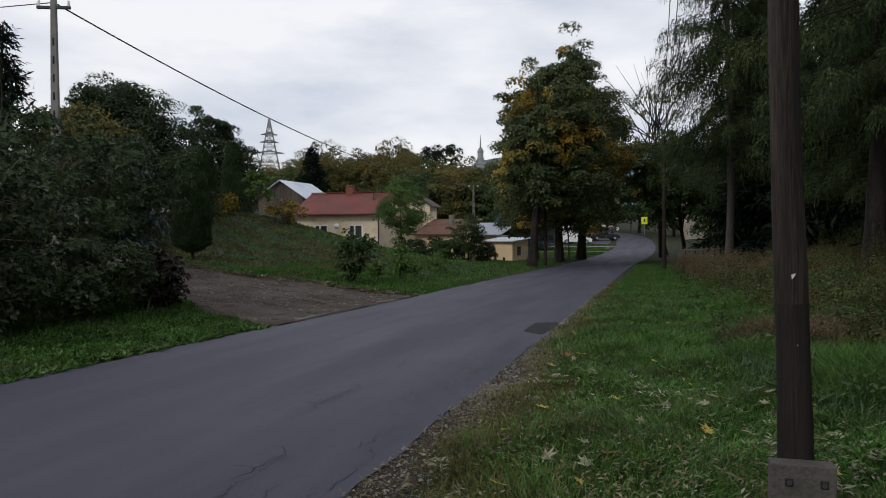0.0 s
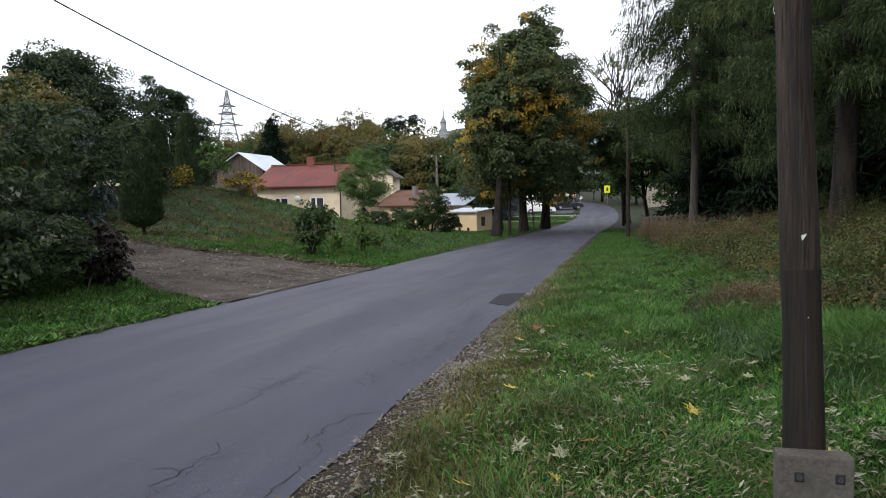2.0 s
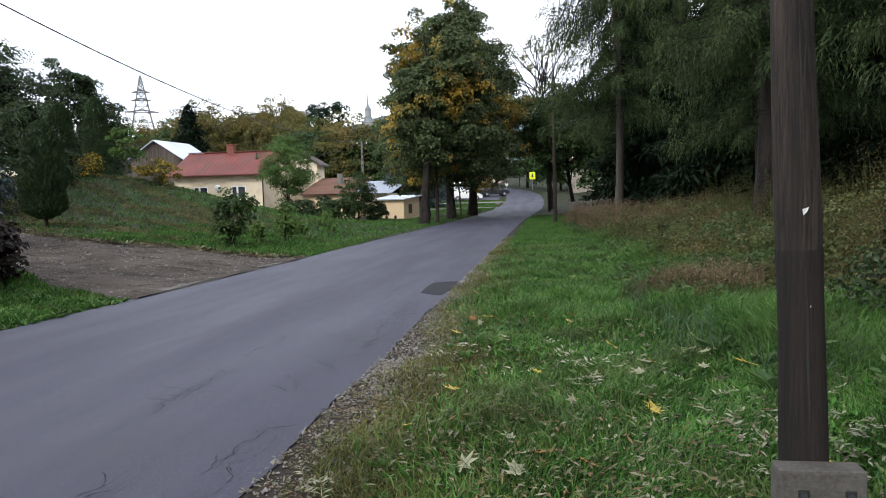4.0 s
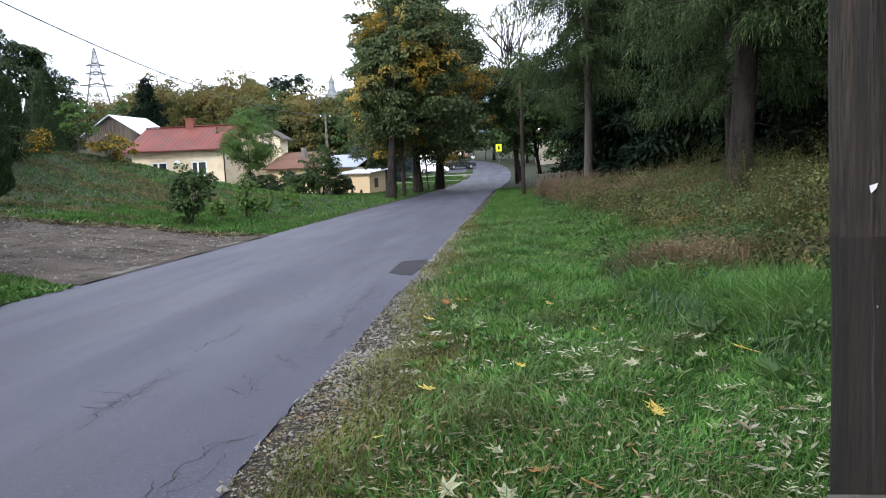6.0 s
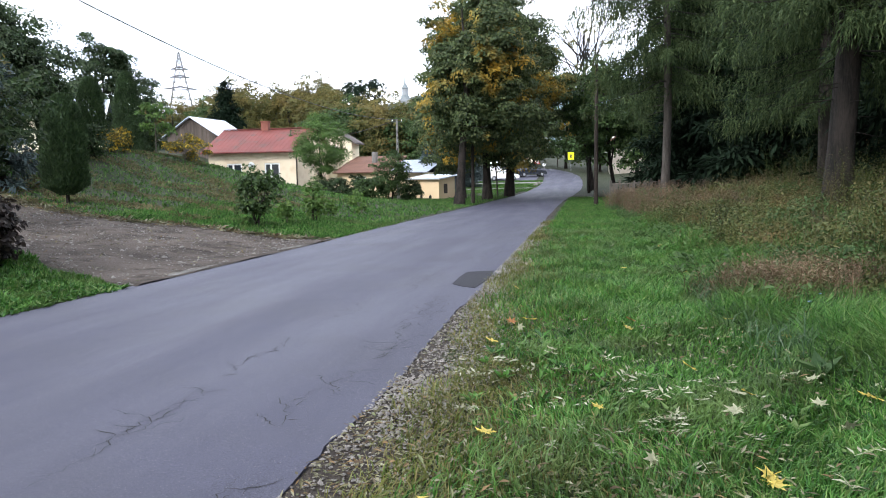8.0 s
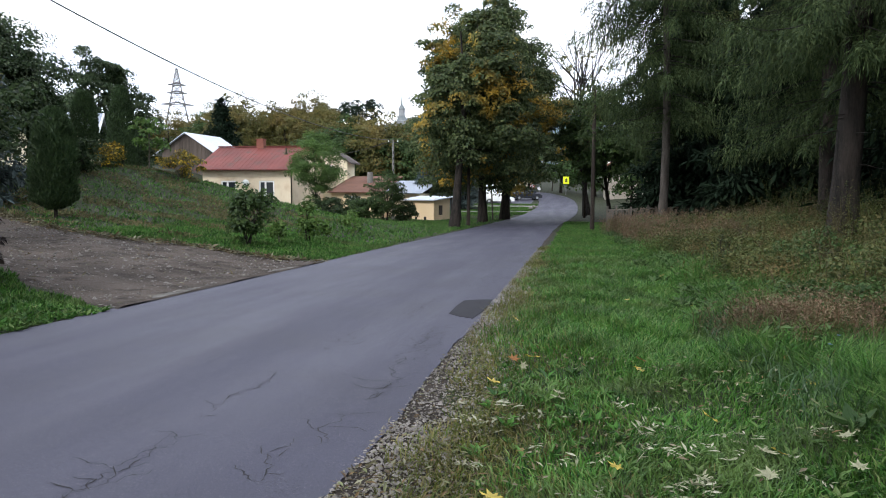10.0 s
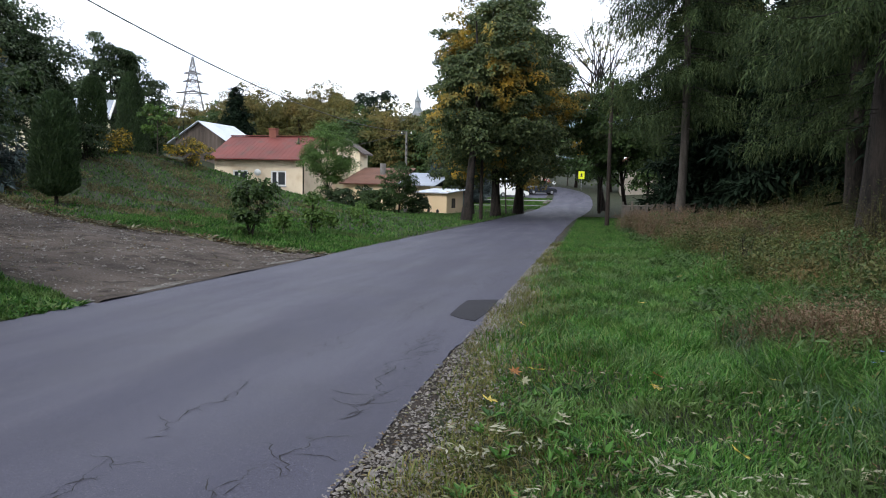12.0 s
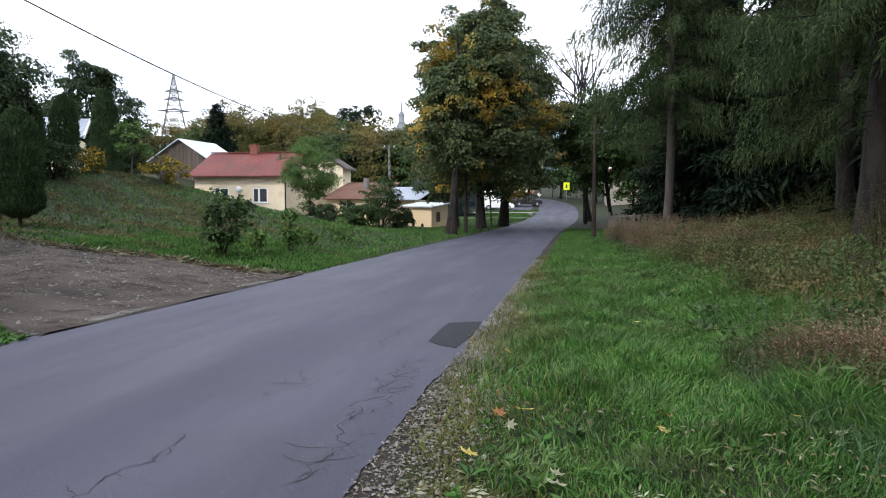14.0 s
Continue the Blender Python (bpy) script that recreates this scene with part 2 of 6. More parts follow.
M["plank"] = surf("dark_planks", (0.055, 0.042, 0.034), (0.12, 0.098, 0.082), 0.9, 1, 24, 0.6, 0.02, stretch=(4, 4, 0.4), piece=0.25)
M["fence"] = surf("grey_fence_wood", (0.065, 0.058, 0.050), (0.13, 0.118, 0.103), 0.92, 1.2, 28, 0.5, 0.02, stretch=(4, 4, 0.4), piece=0.2)
M["white"] = surf("white_paint", (0.72, 0.72, 0.70), (0.82, 0.82, 0.80), 0.5, 1, 30, 0.05)
M["zinc"] = surf("zinc_metal", (0.30, 0.31, 0.33), (0.44, 0.45, 0.47), 0.5, 1, 30, 0.1, metal=0.6)
M["dark_metal"] = surf("dark_steel", (0.035, 0.037, 0.040), (0.065, 0.066, 0.070), 0.55, 2, 30, 0.1, metal=0.3)
M["pylon_steel"] = surf("pylon_steel", (0.11, 0.108, 0.105), (0.17, 0.165, 0.16), 0.6, 2, 30, 0.1, metal=0.2)
M["wire"] = surf("wire_cover", (0.035, 0.035, 0.038), (0.06, 0.06, 0.065), 0.6, 4, 30, 0.0)
M["rubber"] = surf("tyre_rubber", (0.015, 0.015, 0.015), (0.03, 0.03, 0.03), 0.9, 4, 30, 0.2)
M["car_dark"] = surf("dark_car_paint", (0.02, 0.022, 0.028), (0.03, 0.033, 0.04), 0.25, 1, 20, 0.0, spec=0.6)
M["sign_yellow"] = surf("fluorescent_yellow", (0.80, 0.86, 0.02), (0.86, 0.90, 0.03), 0.4, 3, 30, 0.0)
M["sign_red"] = surf("sign_red", (0.55, 0.06, 0.04), (0.62, 0.08, 0.05), 0.4, 3, 30, 0.0)
M["roof_dark"] = surf("grey_brown_roof", (0.060, 0.048, 0.042), (0.11, 0.09, 0.08), 0.85, 0.6, 20, 0.4, 0.02)
M["church"] = surf("church_plaster", (0.20, 0.21, 0.22), (0.30, 0.31, 0.32), 0.8, 0.2, 5, 0.1)
M["copper"] = surf("dark_cupola", (0.12, 0.14, 0.15), (0.2, 0.22, 0.22), 0.7, 0.5, 5, 0.1)
# wood colour shifted to blue-grey: distance haze is painted in
M["hill"] = surf("hazy_wood_hill", (0.080, 0.115, 0.135), (0.125, 0.165, 0.185), 1.0, 0.01, 0.06, 0.6, 3.0)
M["mow"] = surf("dry_cut_grass", (0.10, 0.085, 0.04), (0.19, 0.16, 0.085), 0.95, 0.8, 25, 0.6, 0.03)
gm, gn, gl, gb = node_mat("window_glass")
gb.inputs["Base Color"].default_value, gb.inputs["Roughness"].default_value = (0.03, 0.035, 0.045, 1), 0.06
gb.inputs["Specular IOR Level"].default_value = 0.8
M["glass"] = gm
M["grass"] = leaf_mat("grass_blades", [(0.012, 0.046, 0.008), (0.038, 0.116, 0.016), (0.060, 0.160, 0.024), (0.092, 0.195, 0.038), (0.165, 0.22, 0.075)], rough=0.48, glow=0.26, spec=0.22, tone_scale=1.6,
                      patch=[(0.075, 0.125, 0.032), (0.125, 0.150, 0.055), (0.050, 0.110, 0.026)], patch_scale=0.9, patch_at=(0.52, 0.72))
M["edge_grass"] = leaf_mat("dry_edge_grass", [(0.070, 0.092, 0.018), (0.135, 0.140, 0.030), (0.062, 0.105, 0.018), (0.19, 0.160, 0.060), (0.050, 0.044, 0.015)], rough=0.55, glow=0.2)
M["tall_grass"] = leaf_mat("tall_grass_blades", [(0.018, 0.048, 0.014), (0.034, 0.080, 0.022), (0.075, 0.125, 0.045)], rough=0.4, glow=0.3, spec=0.4)
M["dry_leaf"] = leaf_mat("dry_leaves", [(0.10, 0.085, 0.05), (0.17, 0.16, 0.095), (0.26, 0.25, 0.17), (0.065, 0.040, 0.022), (0.15, 0.165, 0.08), (0.12, 0.085, 0.045), (0.20, 0.13, 0.06)], rough=0.7, glow=0.12)
M["maple_yellow"] = leaf_mat("yellow_leaf", [(0.46, 0.32, 0.05), (0.50, 0.40, 0.09)], rough=0.6, glow=0.2)
M["maple_brown"] = leaf_mat("brown_leaf", [(0.22, 0.095, 0.035), (0.30, 0.14, 0.05)], rough=0.7, glow=0.1)
M["maple_pale"] = leaf_mat("pale_leaf", [(0.22, 0.23, 0.12), (0.28, 0.28, 0.18)], rough=0.7, glow=0.1)
M["maple"] = leaf_mat("maple_crown", [(0.030, 0.050, 0.019), (0.058, 0.088, 0.032), (0.092, 0.125, 0.045), (0.14, 0.165, 0.062)],
                      patch=[(0.50, 0.31, 0.04), (0.34, 0.25, 0.04), (0.60, 0.38, 0.05), (0.20, 0.18, 0.045)], patch_scale=0.30, patch_at=(0.55, 0.63), glow=0.36)
M["autumn"] = leaf_mat("autumn_wood", [(0.060, 0.075, 0.022), (0.115, 0.115, 0.030), (0.16, 0.135, 0.036), (0.08, 0.095, 0.026)],
                       patch=[(0.24, 0.16, 0.04), (0.17, 0.115, 0.034), (0.26, 0.19, 0.05)], patch_scale=0.09, patch_at=(0.48, 0.62))
M["green"] = leaf_mat("green_crown", [(0.026, 0.054, 0.017), (0.050, 0.090, 0.025), (0.085, 0.135, 0.038)],
                      patch=[(0.09, 0.085, 0.022), (0.06, 0.085, 0.02)], patch_scale=0.3, patch_at=(0.58, 0.7))
M["bright"] = leaf_mat("bright_green_leaves", [(0.055, 0.115, 0.020), (0.095, 0.175, 0.034), (0.15, 0.225, 0.055)], glow=0.35)
M["locust"] = leaf_mat("locust_leaves", [(0.045, 0.098, 0.018), (0.078, 0.150, 0.030), (0.13, 0.205, 0.050)], glow=0.3)
M["dark_leaf"] = leaf_mat("dark_shrub", [(0.014, 0.030, 0.012), (0.028, 0.053, 0.018), (0.052, 0.082, 0.030), (0.078, 0.105, 0.048)])
M["red_dark"] = leaf_mat("dark_red_shrub", [(0.012, 0.010, 0.010), (0.025, 0.017, 0.015), (0.035, 0.028, 0.02)])
M["thuja"] = leaf_mat("thuja_scales", [(0.024, 0.046, 0.019), (0.040, 0.070, 0.027), (0.062, 0.098, 0.036)], glow=0.15)
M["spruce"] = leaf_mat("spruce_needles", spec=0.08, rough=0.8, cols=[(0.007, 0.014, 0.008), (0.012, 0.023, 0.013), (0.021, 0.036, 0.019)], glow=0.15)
M["blue_spruce"] = leaf_mat("blue_spruce_needles", [(0.042, 0.064, 0.062), (0.070, 0.10, 0.098), (0.10, 0.135, 0.132)], glow=0.15)
M["larch"] = leaf_mat("larch_needles", spec=0.15, rough=0.7, cols=[(0.024, 0.044, 0.018), (0.052, 0.080, 0.030), (0.100, 0.132, 0.050)],
                      patch=[(0.095, 0.105, 0.032), (0.13, 0.12, 0.04)], patch_scale=0.25, patch_at=(0.58, 0.72), glow=0.35, tone_scale=0.5)
M["forsythia"] = leaf_mat("yellow_autumn_shrub", [(0.05, 0.06, 0.015), (0.10, 0.10, 0.02), (0.14, 0.12, 0.02), (0.42, 0.29, 0.025), (0.55, 0.38, 0.03)], glow=0.3)
M["weed"] = leaf_mat("weed_leaves", [(0.026, 0.050, 0.014), (0.052, 0.078, 0.022), (0.088, 0.098, 0.030), (0.125, 0.105, 0.042)], spec=0.12, glow=0.25, tone_scale=0.8,
                     patch=[(0.155, 0.108, 0.050), (0.21, 0.15, 0.068), (0.105, 0.085, 0.036)], patch_scale=0.26, patch_at=(0.44, 0.60))
M["green_weed"] = leaf_mat("green_weed_leaves", [(0.034, 0.062, 0.016), (0.072, 0.098, 0.026), (0.13, 0.125, 0.040), (0.085, 0.11, 0.034)], glow=0.25)
M["weed_red"] = leaf_mat("reddish_weeds", [(0.12, 0.070, 0.043), (0.19, 0.118, 0.075), (0.085, 0.068, 0.032), (0.23, 0.18, 0.115)], glow=0.25)
M["hay"] = leaf_mat("cut_hay", [(0.115, 0.098, 0.048), (0.18, 0.15, 0.078), (0.085, 0.10, 0.036), (0.14, 0.115, 0.058)], rough=0.8, glow=0.15)
M["stalk"] = leaf_mat("dry_stalks", [(0.15, 0.12, 0.065), (0.22, 0.18, 0.105), (0.10, 0.095, 0.04), (0.18, 0.125, 0.07)], rough=0.7, glow=0.25)
M["pale_leaflet"] = leaf_mat("pale_leaflets", [(0.16, 0.17, 0.10), (0.24, 0.25, 0.16), (0.33, 0.33, 0.24), (0.13, 0.10, 0.06)], rough=0.65, glow=0.12)
M["rust_grass"] = leaf_mat("rusty_grass", [(0.070, 0.046, 0.022), (0.13, 0.082, 0.042), (0.050, 0.070, 0.022), (0.10, 0.075, 0.036), (0.040, 0.060, 0.020)], rough=0.7, glow=0.25)
M["petal"] = leaf_mat("blue_petals", [(0.16, 0.22, 0.55), (0.22, 0.28, 0.62)], rough=0.6, glow=0.3)
M["nettle"] = leaf_mat("dark_nettles", [(0.036, 0.080, 0.022), (0.062, 0.115, 0.032), (0.095, 0.145, 0.05)])

# ---- mesh tools ----
rng = np.random.default_rng(7)


def unit(v):
    v = np.asarray(v, float)
    return v / np.maximum(np.linalg.norm(v, axis=-1, keepdims=True), 1e-9)


def np_mesh(name, verts, faces, smooth=False):
    """A mesh from an array of vertices and a list of face arrays."""
    me = bpy.data.meshes.new(name)
    verts = np.ascontiguousarray(verts, dtype=np.float32)
    loops = np.concatenate([np.asarray(f, np.int32).ravel() for f in faces])
    sizes = np.concatenate([np.full(len(f), np.asarray(f).shape[1], np.int32) for f in faces])
    starts = np.concatenate([[0], np.cumsum(sizes)[:-1]]).astype(np.int32)
    me.vertices.add(len(verts))
    me.vertices.foreach_set("co", verts.ravel())
    me.loops.add(len(loops))
    me.loops.foreach_set("vertex_index", loops)
    me.polygons.add(len(sizes))
    me.polygons.foreach_set("loop_start", starts)
    me.polygons.foreach_set("use_smooth", np.full(len(sizes), bool(smooth)))
    me.update(calc_edges=True)
    me.validate()
    return me


def link(name, me, material, parent=None, label="", smooth=None):
    ob = new(name, me)
    me.materials.append(material)
    if parent:
        ob.parent = parent
    if label:
        ob["label"] = label
    return ob


def part(name, bm, material, parent=None, label=""):
    me = bpy.data.meshes.new(name)
    bmesh.ops.recalc_face_normals(bm, faces=bm.faces)
    bm.to_mesh(me)
    bm.free()
    return link(name, me, material, parent, label)


def thing(name, m, label, category, group="", kind=""):
    ob = new(name)
    ob.matrix_basis = m
    return tagged(ob, label, category, group, kind)


def box(x0, x1, y0, y1, z0, z1, bevel=0.0, bm=None):
    fresh = bm is None
    bm = bm or bmesh.new()
    r = bmesh.ops.create_cube(bm, size=1.0, matrix=Matrix.Translation(((x0 + x1) / 2, (y0 + y1) / 2, (z0 + z1) / 2)) @ Matrix.Diagonal((x1 - x0, y1 - y0, z1 - z0, 1)))
    if bevel:
        es = {e for v in r["verts"] for e in v.link_edges}
        bmesh.ops.bevel(bm, geom=list(es), offset=bevel, segments=2, affect="EDGES", profile=0.6)
    return bm


def cyl(r0, r1, z0, z1, seg=12, x=0.0, y=0.0, bm=None):
    bm = bm or bmesh.new()
    bmesh.ops.create_cone(bm, cap_ends=True, segments=seg, radius1=r0, radius2=r1, depth=z1 - z0, matrix=Matrix.Translation((x, y, (z0 + z1) / 2)))
    return bm


def prism(profile, y0, y1, bm=None):
    """A profile in x and z drawn out along y."""
    bm = bm or bmesh.new()
    a = [bm.verts.new((x, y0, z)) for x, z in profile]
    b = [bm.verts.new((x, y1, z)) for x, z in profile]
    bm.faces.new(a)
    bm.faces.new(b[::-1])
    for i in range(len(a)):
        j = (i + 1) % len(a)
        bm.faces.new((a[i], b[i], b[j], a[j]))
    return bm


class Soup:
    """Gathers vertices and faces of one mesh."""

    def __init__(self):
        self.v, self.f, self.n = [], [], 0

    def add(self, v, *fs):
        self.v.append(v)
        self.f += [np.asarray(f) + self.n for f in fs]
        self.n += len(v)

    def tube(self, pts, radii, sides=6):
        pts, radii = np.asarray(pts, float), np.asarray(radii, float)
        t = unit(np.gradient(pts, axis=0))
        side = np.cross(t, (0.31, 0.87, 0.21) if abs(t[0][2]) > 0.5 else (0, 0, 1.0))
        side = unit(side)
        up = np.cross(side, t)
        a = np.linspace(0, 2 * np.pi, sides, endpoint=False)
        ring = pts[:, None] + radii[:, None, None] * (np.cos(a)[None, :, None] * side[:, None] + np.sin(a)[None, :, None] * up[:, None])
        i = np.arange(len(pts) - 1)[:, None] * sides
        j = np.arange(sides)[None]
        k = (j + 1) % sides
        q = np.stack([i + j, i + k, i + sides + k, i + sides + j], -1).reshape(-1, 4)
        self.add(ring.reshape(-1, 3), q)

    def leaves(self, c, t, n, length, width, fold=0.18):
        c, t, n = np.asarray(c, float), unit(t), np.asarray(n, float)
        b = unit(np.cross(t, n))
        n = np.cross(b, t)
        length, width = np.broadcast_to(length, len(c))[:, None], np.broadcast_to(width, len(c))[:, None]
        mid = c + t * length * 0.45 + n * width * fold
        v = np.stack([c, mid + b * width / 2, c + t * length, mid - b * width / 2], 1).reshape(-1, 3)
        q = np.arange(len(c) * 4).reshape(-1, 4)
        self.add(v, q)

    def blades(self, c, lean, length, width, r):
        """Grass: blades of two lengths that bend over towards their tips."""
        n = len(c)
        length, width = np.broadcast_to(length, n)[:, None], np.broadcast_to(width, n)[:, None]
        flat = np.concatenate([lean, np.zeros((n, 1))], 1)
        a = r.uniform(0, 2 * np.pi, n)
        b = np.stack([np.cos(a), np.sin(a), np.zeros(n)], 1) * width / 2
        mid = c + unit(flat * 0.6 + np.array([0, 0, 1.0])) * length * 0.55
        tip = mid + unit(flat * 2.0 + np.array([0, 0, 0.55])) * length * 0.5
        v = np.stack([c - b, c + b, mid + b * 0.8, mid - b * 0.8, tip], 1).reshape(-1, 3)
        k = np.arange(n)[:, None] * 5
        self.add(v, k + np.array([[0, 1, 2, 3]]), k + np.array([[3, 2, 4]]))

    def mesh(self, name, smooth=False):
        by = {}
        for f in self.f:
            by.setdefault(f.shape[1], []).append(f)
        return np_mesh(name, np.concatenate(self.v), [np.concatenate(x) for x in by.values()], smooth)


def rand_dirs(n, r=None):
    return unit((r or rng).normal(size=(n, 3)))


def smooth_step(a):
    a = np.clip(a, 0, 1)
    return a * a * (3 - 2 * a)


# ---- the lie of the land ----
ROAD_Y = (-80, 0, 50, 62, 75, 95, 106, 117, 126, 140, 160, 220)
ROAD_Z = (1.52, 0, -0.95, -1.08, -1.05, -0.85, -0.45, 0.15, 0.7, 1.45, 2.2, 3.5)
BEND = [(-4.25, -80), (-4.25, 0), (-4.25, 48), (-4.1, 58), (-3.55, 68), (-2.95, 80), (-2.75, 92), (-2.75, 102), (-3.1, 112), (-4.4, 121), (-7.4, 130), (-13, 137), (-22, 142), (-40, 147), (-70, 150)]


def smooth_line(pts, n):
    """Points evenly along a smooth curve through pts."""
    pts = np.asarray(pts, float)
    d = np.concatenate([[0], np.cumsum(np.linalg.norm(np.diff(pts, axis=0), axis=1))])
    s = np.linspace(0, d[-1], n)
    out = np.stack([np.interp(s, d, pts[:, i]) for i in range(pts.shape[1])], 1)
    k = max(3, int(n * 4.0 / d[-1]) | 1)
    pad = np.pad(out, ((k // 2, k // 2), (0, 0)), mode="edge")
    sm = np.stack([np.convolve(pad[:, i], np.ones(k) / k, "valid") for i in range(pts.shape[1])], 1)
    sm[0], sm[-1] = out[0], out[-1]
    return sm


def road_z(y):
    y = np.asarray(y, float)
    return sum(np.interp(y + o, ROAD_Y, ROAD_Z) for o in (-4, -2, 0, 2, 4)) / 5


def ground_z(x, y):
    x, y = np.asarray(x, float), np.asarray(y, float)
    base = road_z(np.minimum(y, 160))
    far = smooth_step((y - 130) / 120)
    d = -7.0 - x
    rise = 2.4 * (1 - np.exp(-np.maximum(0, d - 0.8) * 0.12 / 2.4)) * (1 - smooth_step((y - 40) / 20))
    mound = 2.0 * np.exp(-(((x + 23.6) / 8.0) ** 2 + ((y - 38) / 8.6) ** 2))
    hill = 4.0 * smooth_step((-33 - x) / 14) * smooth_step((y - 45) / 25)
    terrace = 0.62 * smooth_step((d - 12) / 6) * smooth_step((y - 52) / 8)
    dip = -0.42 * np.exp(-(((x + 13) / 5) ** 2 + ((y - 72) / 8) ** 2))
    bank = 0.75 * smooth_step((x - 1.3) / 12)
    lumps = 0.025 * np.sin(x * 1.7 + 0.6 * y) * np.sin(y * 1.3 - 0.4 * x) * np.clip((np.abs(x + 4.25) - 3.2) / 2, 0, 1)
    distant = 0.03 * np.maximum(0, y - 160) * smooth_step((y - 160) / 100)
    return base + rise + mound + hill + terrace + dip + bank + lumps + distant


road_line = smooth_line(BEND, 700)


def road_off(x, y):
    """Sideways distance from the middle of the road."""
    x, y = np.asarray(x, float), np.asarray(y, float)
    cx = np.interp(y, road_line[:, 1], road_line[:, 0])
    near = np.abs(x - cx)
    bend = (y > 108) & (y < 165) & (x < 4)
    if np.any(bend):
        p = np.stack([np.broadcast_to(x, near.shape)[bend], np.broadcast_to(y, near.shape)[bend]], 1)
        dd = np.sqrt(((p[:, None] - road_line[None, ::3]) ** 2).sum(-1)).min(1)
        near = near.copy()
        near[bend] = dd
    return near


def turf_z(x, y):
    """The ground as built: lowered below the road, with a worn shoulder at its edge."""
    z = ground_z(x, y)
    off = road_off(x, y)
    return z - 0.16 * (1 - smooth_step((off - 2.28) / 0.22)) - 0.016 * (1 - smooth_step((off - 2.5) / 0.7))


gx = np.unique(np.concatenate([np.linspace(-900, -80, 30), np.linspace(-80, -30, 30), np.linspace(-30, -10, 45), np.linspace(-10, 6, 97), np.linspace(6, 30, 31), np.linspace(30, 900, 34)]))
gy = np.unique(np.concatenate([np.linspace(-300, -10, 24), np.linspace(-10, 40, 141), np.linspace(40, 160, 141), np.linspace(160, 1500, 50)]))
GX, GY = np.meshgrid(gx, gy)
GZ = turf_z(GX, GY)
ii = (np.arange(len(gy) - 1)[:, None] * len(gx) + np.arange(len(gx) - 1)[None]).ravel()
ground = link("ground", np_mesh("ground", np.stack([GX, GY, GZ], -1).reshape(-1, 3), [np.stack([ii, ii + 1, ii + 1 + len(gx), ii + len(gx)], 1)], True), M["soil"])
tagged(ground, "uneven green turf and soil along the road", "ground", kind="structure")


def strip(name, line, half_l, half_r, z_of, material, cols=9, depth=0.1, crown=0.0, ragged=0.0, label="", category="", kind="structure"):
    """A band along a line, with thickness and ragged edges."""
    line = np.asarray(line, float)
    t = unit(np.gradient(line, axis=0))
    nrm = np.stack([t[:, 1], -t[:, 0]], 1)
    u = np.linspace(0, 1, cols)
    n = len(line)
    jl = np.cumsum(rng.normal(0, 1, n)); jl = jl - np.convolve(np.pad(jl, 20, mode="edge"), np.ones(41) / 41, "valid")
    jr = np.cumsum(rng.normal(0, 1, n)); jr = jr - np.convolve(np.pad(jr, 20, mode="edge"), np.ones(41) / 41, "valid")
    hl, hr = np.broadcast_to(half_l, n) + ragged * np.clip(jl, -3, 3), np.broadcast_to(half_r, n) + ragged * np.clip(jr, -3, 3)
    off = -hl[:, None] * (1 - u) + hr[:, None] * u
    P = line[:, None] + nrm[:, None] * off[..., None]
    z = z_of(P[..., 0], P[..., 1]) + crown * (1 - (2 * u - 1) ** 2)
    top = np.concatenate([P, z[..., None]], -1)
    a, b = top[:, :1].copy(), top[:, -1:].copy()
    a[..., 2] -= depth
    b[..., 2] -= depth
    grid = np.concatenate([a, top, b], 1)
    c = cols + 2
    i = (np.arange(n - 1)[:, None] * c + np.arange(c - 1)[None]).ravel()
    ob = link(name, np_mesh(name, grid.reshape(-1, 3), [np.stack([i, i + 1, i + 1 + c, i + c], 1)]), material)
    return tagged(ob, label, category, kind=kind)


fine_line = np.concatenate([smooth_line(BEND, 2300)])
strip("road", fine_line, 2.55, 2.53, lambda x, y: road_z(y) * 1.0 + 0 * x, M["asphalt"], 9, 0.14, 0.012, 0.014, "worn grey asphalt country road with cracked edges", "road")

# ---- camera's own side: shoulder, driveway, side tracks ----
ys = np.linspace(-6, 45, 400)
strip("gravel_shoulder", np.stack([np.full(400, -1.60), ys], 1), 0.2, np.interp(ys, (7.5, 9.5, 13), (0.27, 0.15, 0.02)) + np.interp(ys, (8, 13), (1, 0.3)) * (0.07 * np.sin(ys * 0.9) + 0.04 * np.sin(ys * 2.3)), lambda x, y: turf_z(x, y) + 0.006, M["shoulder"], 7, 0.05, 0, 0.02,
      "stony brown shoulder strewn with dry leaves beside the asphalt", "road shoulder")
NEAR_SIDE = smooth_line([(-6.72, 13.5), (-8.3, 14.5), (-9.65, 14.9), (-10.7, 16.0), (-14, 17.7), (-19, 20.5), (-28, 24), (-38, 27)], 150)
FAR_SIDE = smooth_line([(-6.72, 22.2), (-9.3, 22.6), (-11.4, 22.15), (-13.1, 22.15), (-15.5, 23.0), (-18.8, 25.1), (-26, 27.6), (-38, 31)], 150)
du = np.linspace(0, 1, 41)[None, :, None]
dp = NEAR_SIDE[:, None] * (1 - du) + FAR_SIDE[:, None] * du
wob = 0.16 * np.sin(np.arange(150) * 0.31) + 0.10 * np.sin(np.arange(150) * 0.93)
dp[..., 1] += wob[:, None] * np.abs(2 * du[..., 0] - 1) ** 6 * np.clip(np.arange(150) / 12, 0, 1)[:, None]
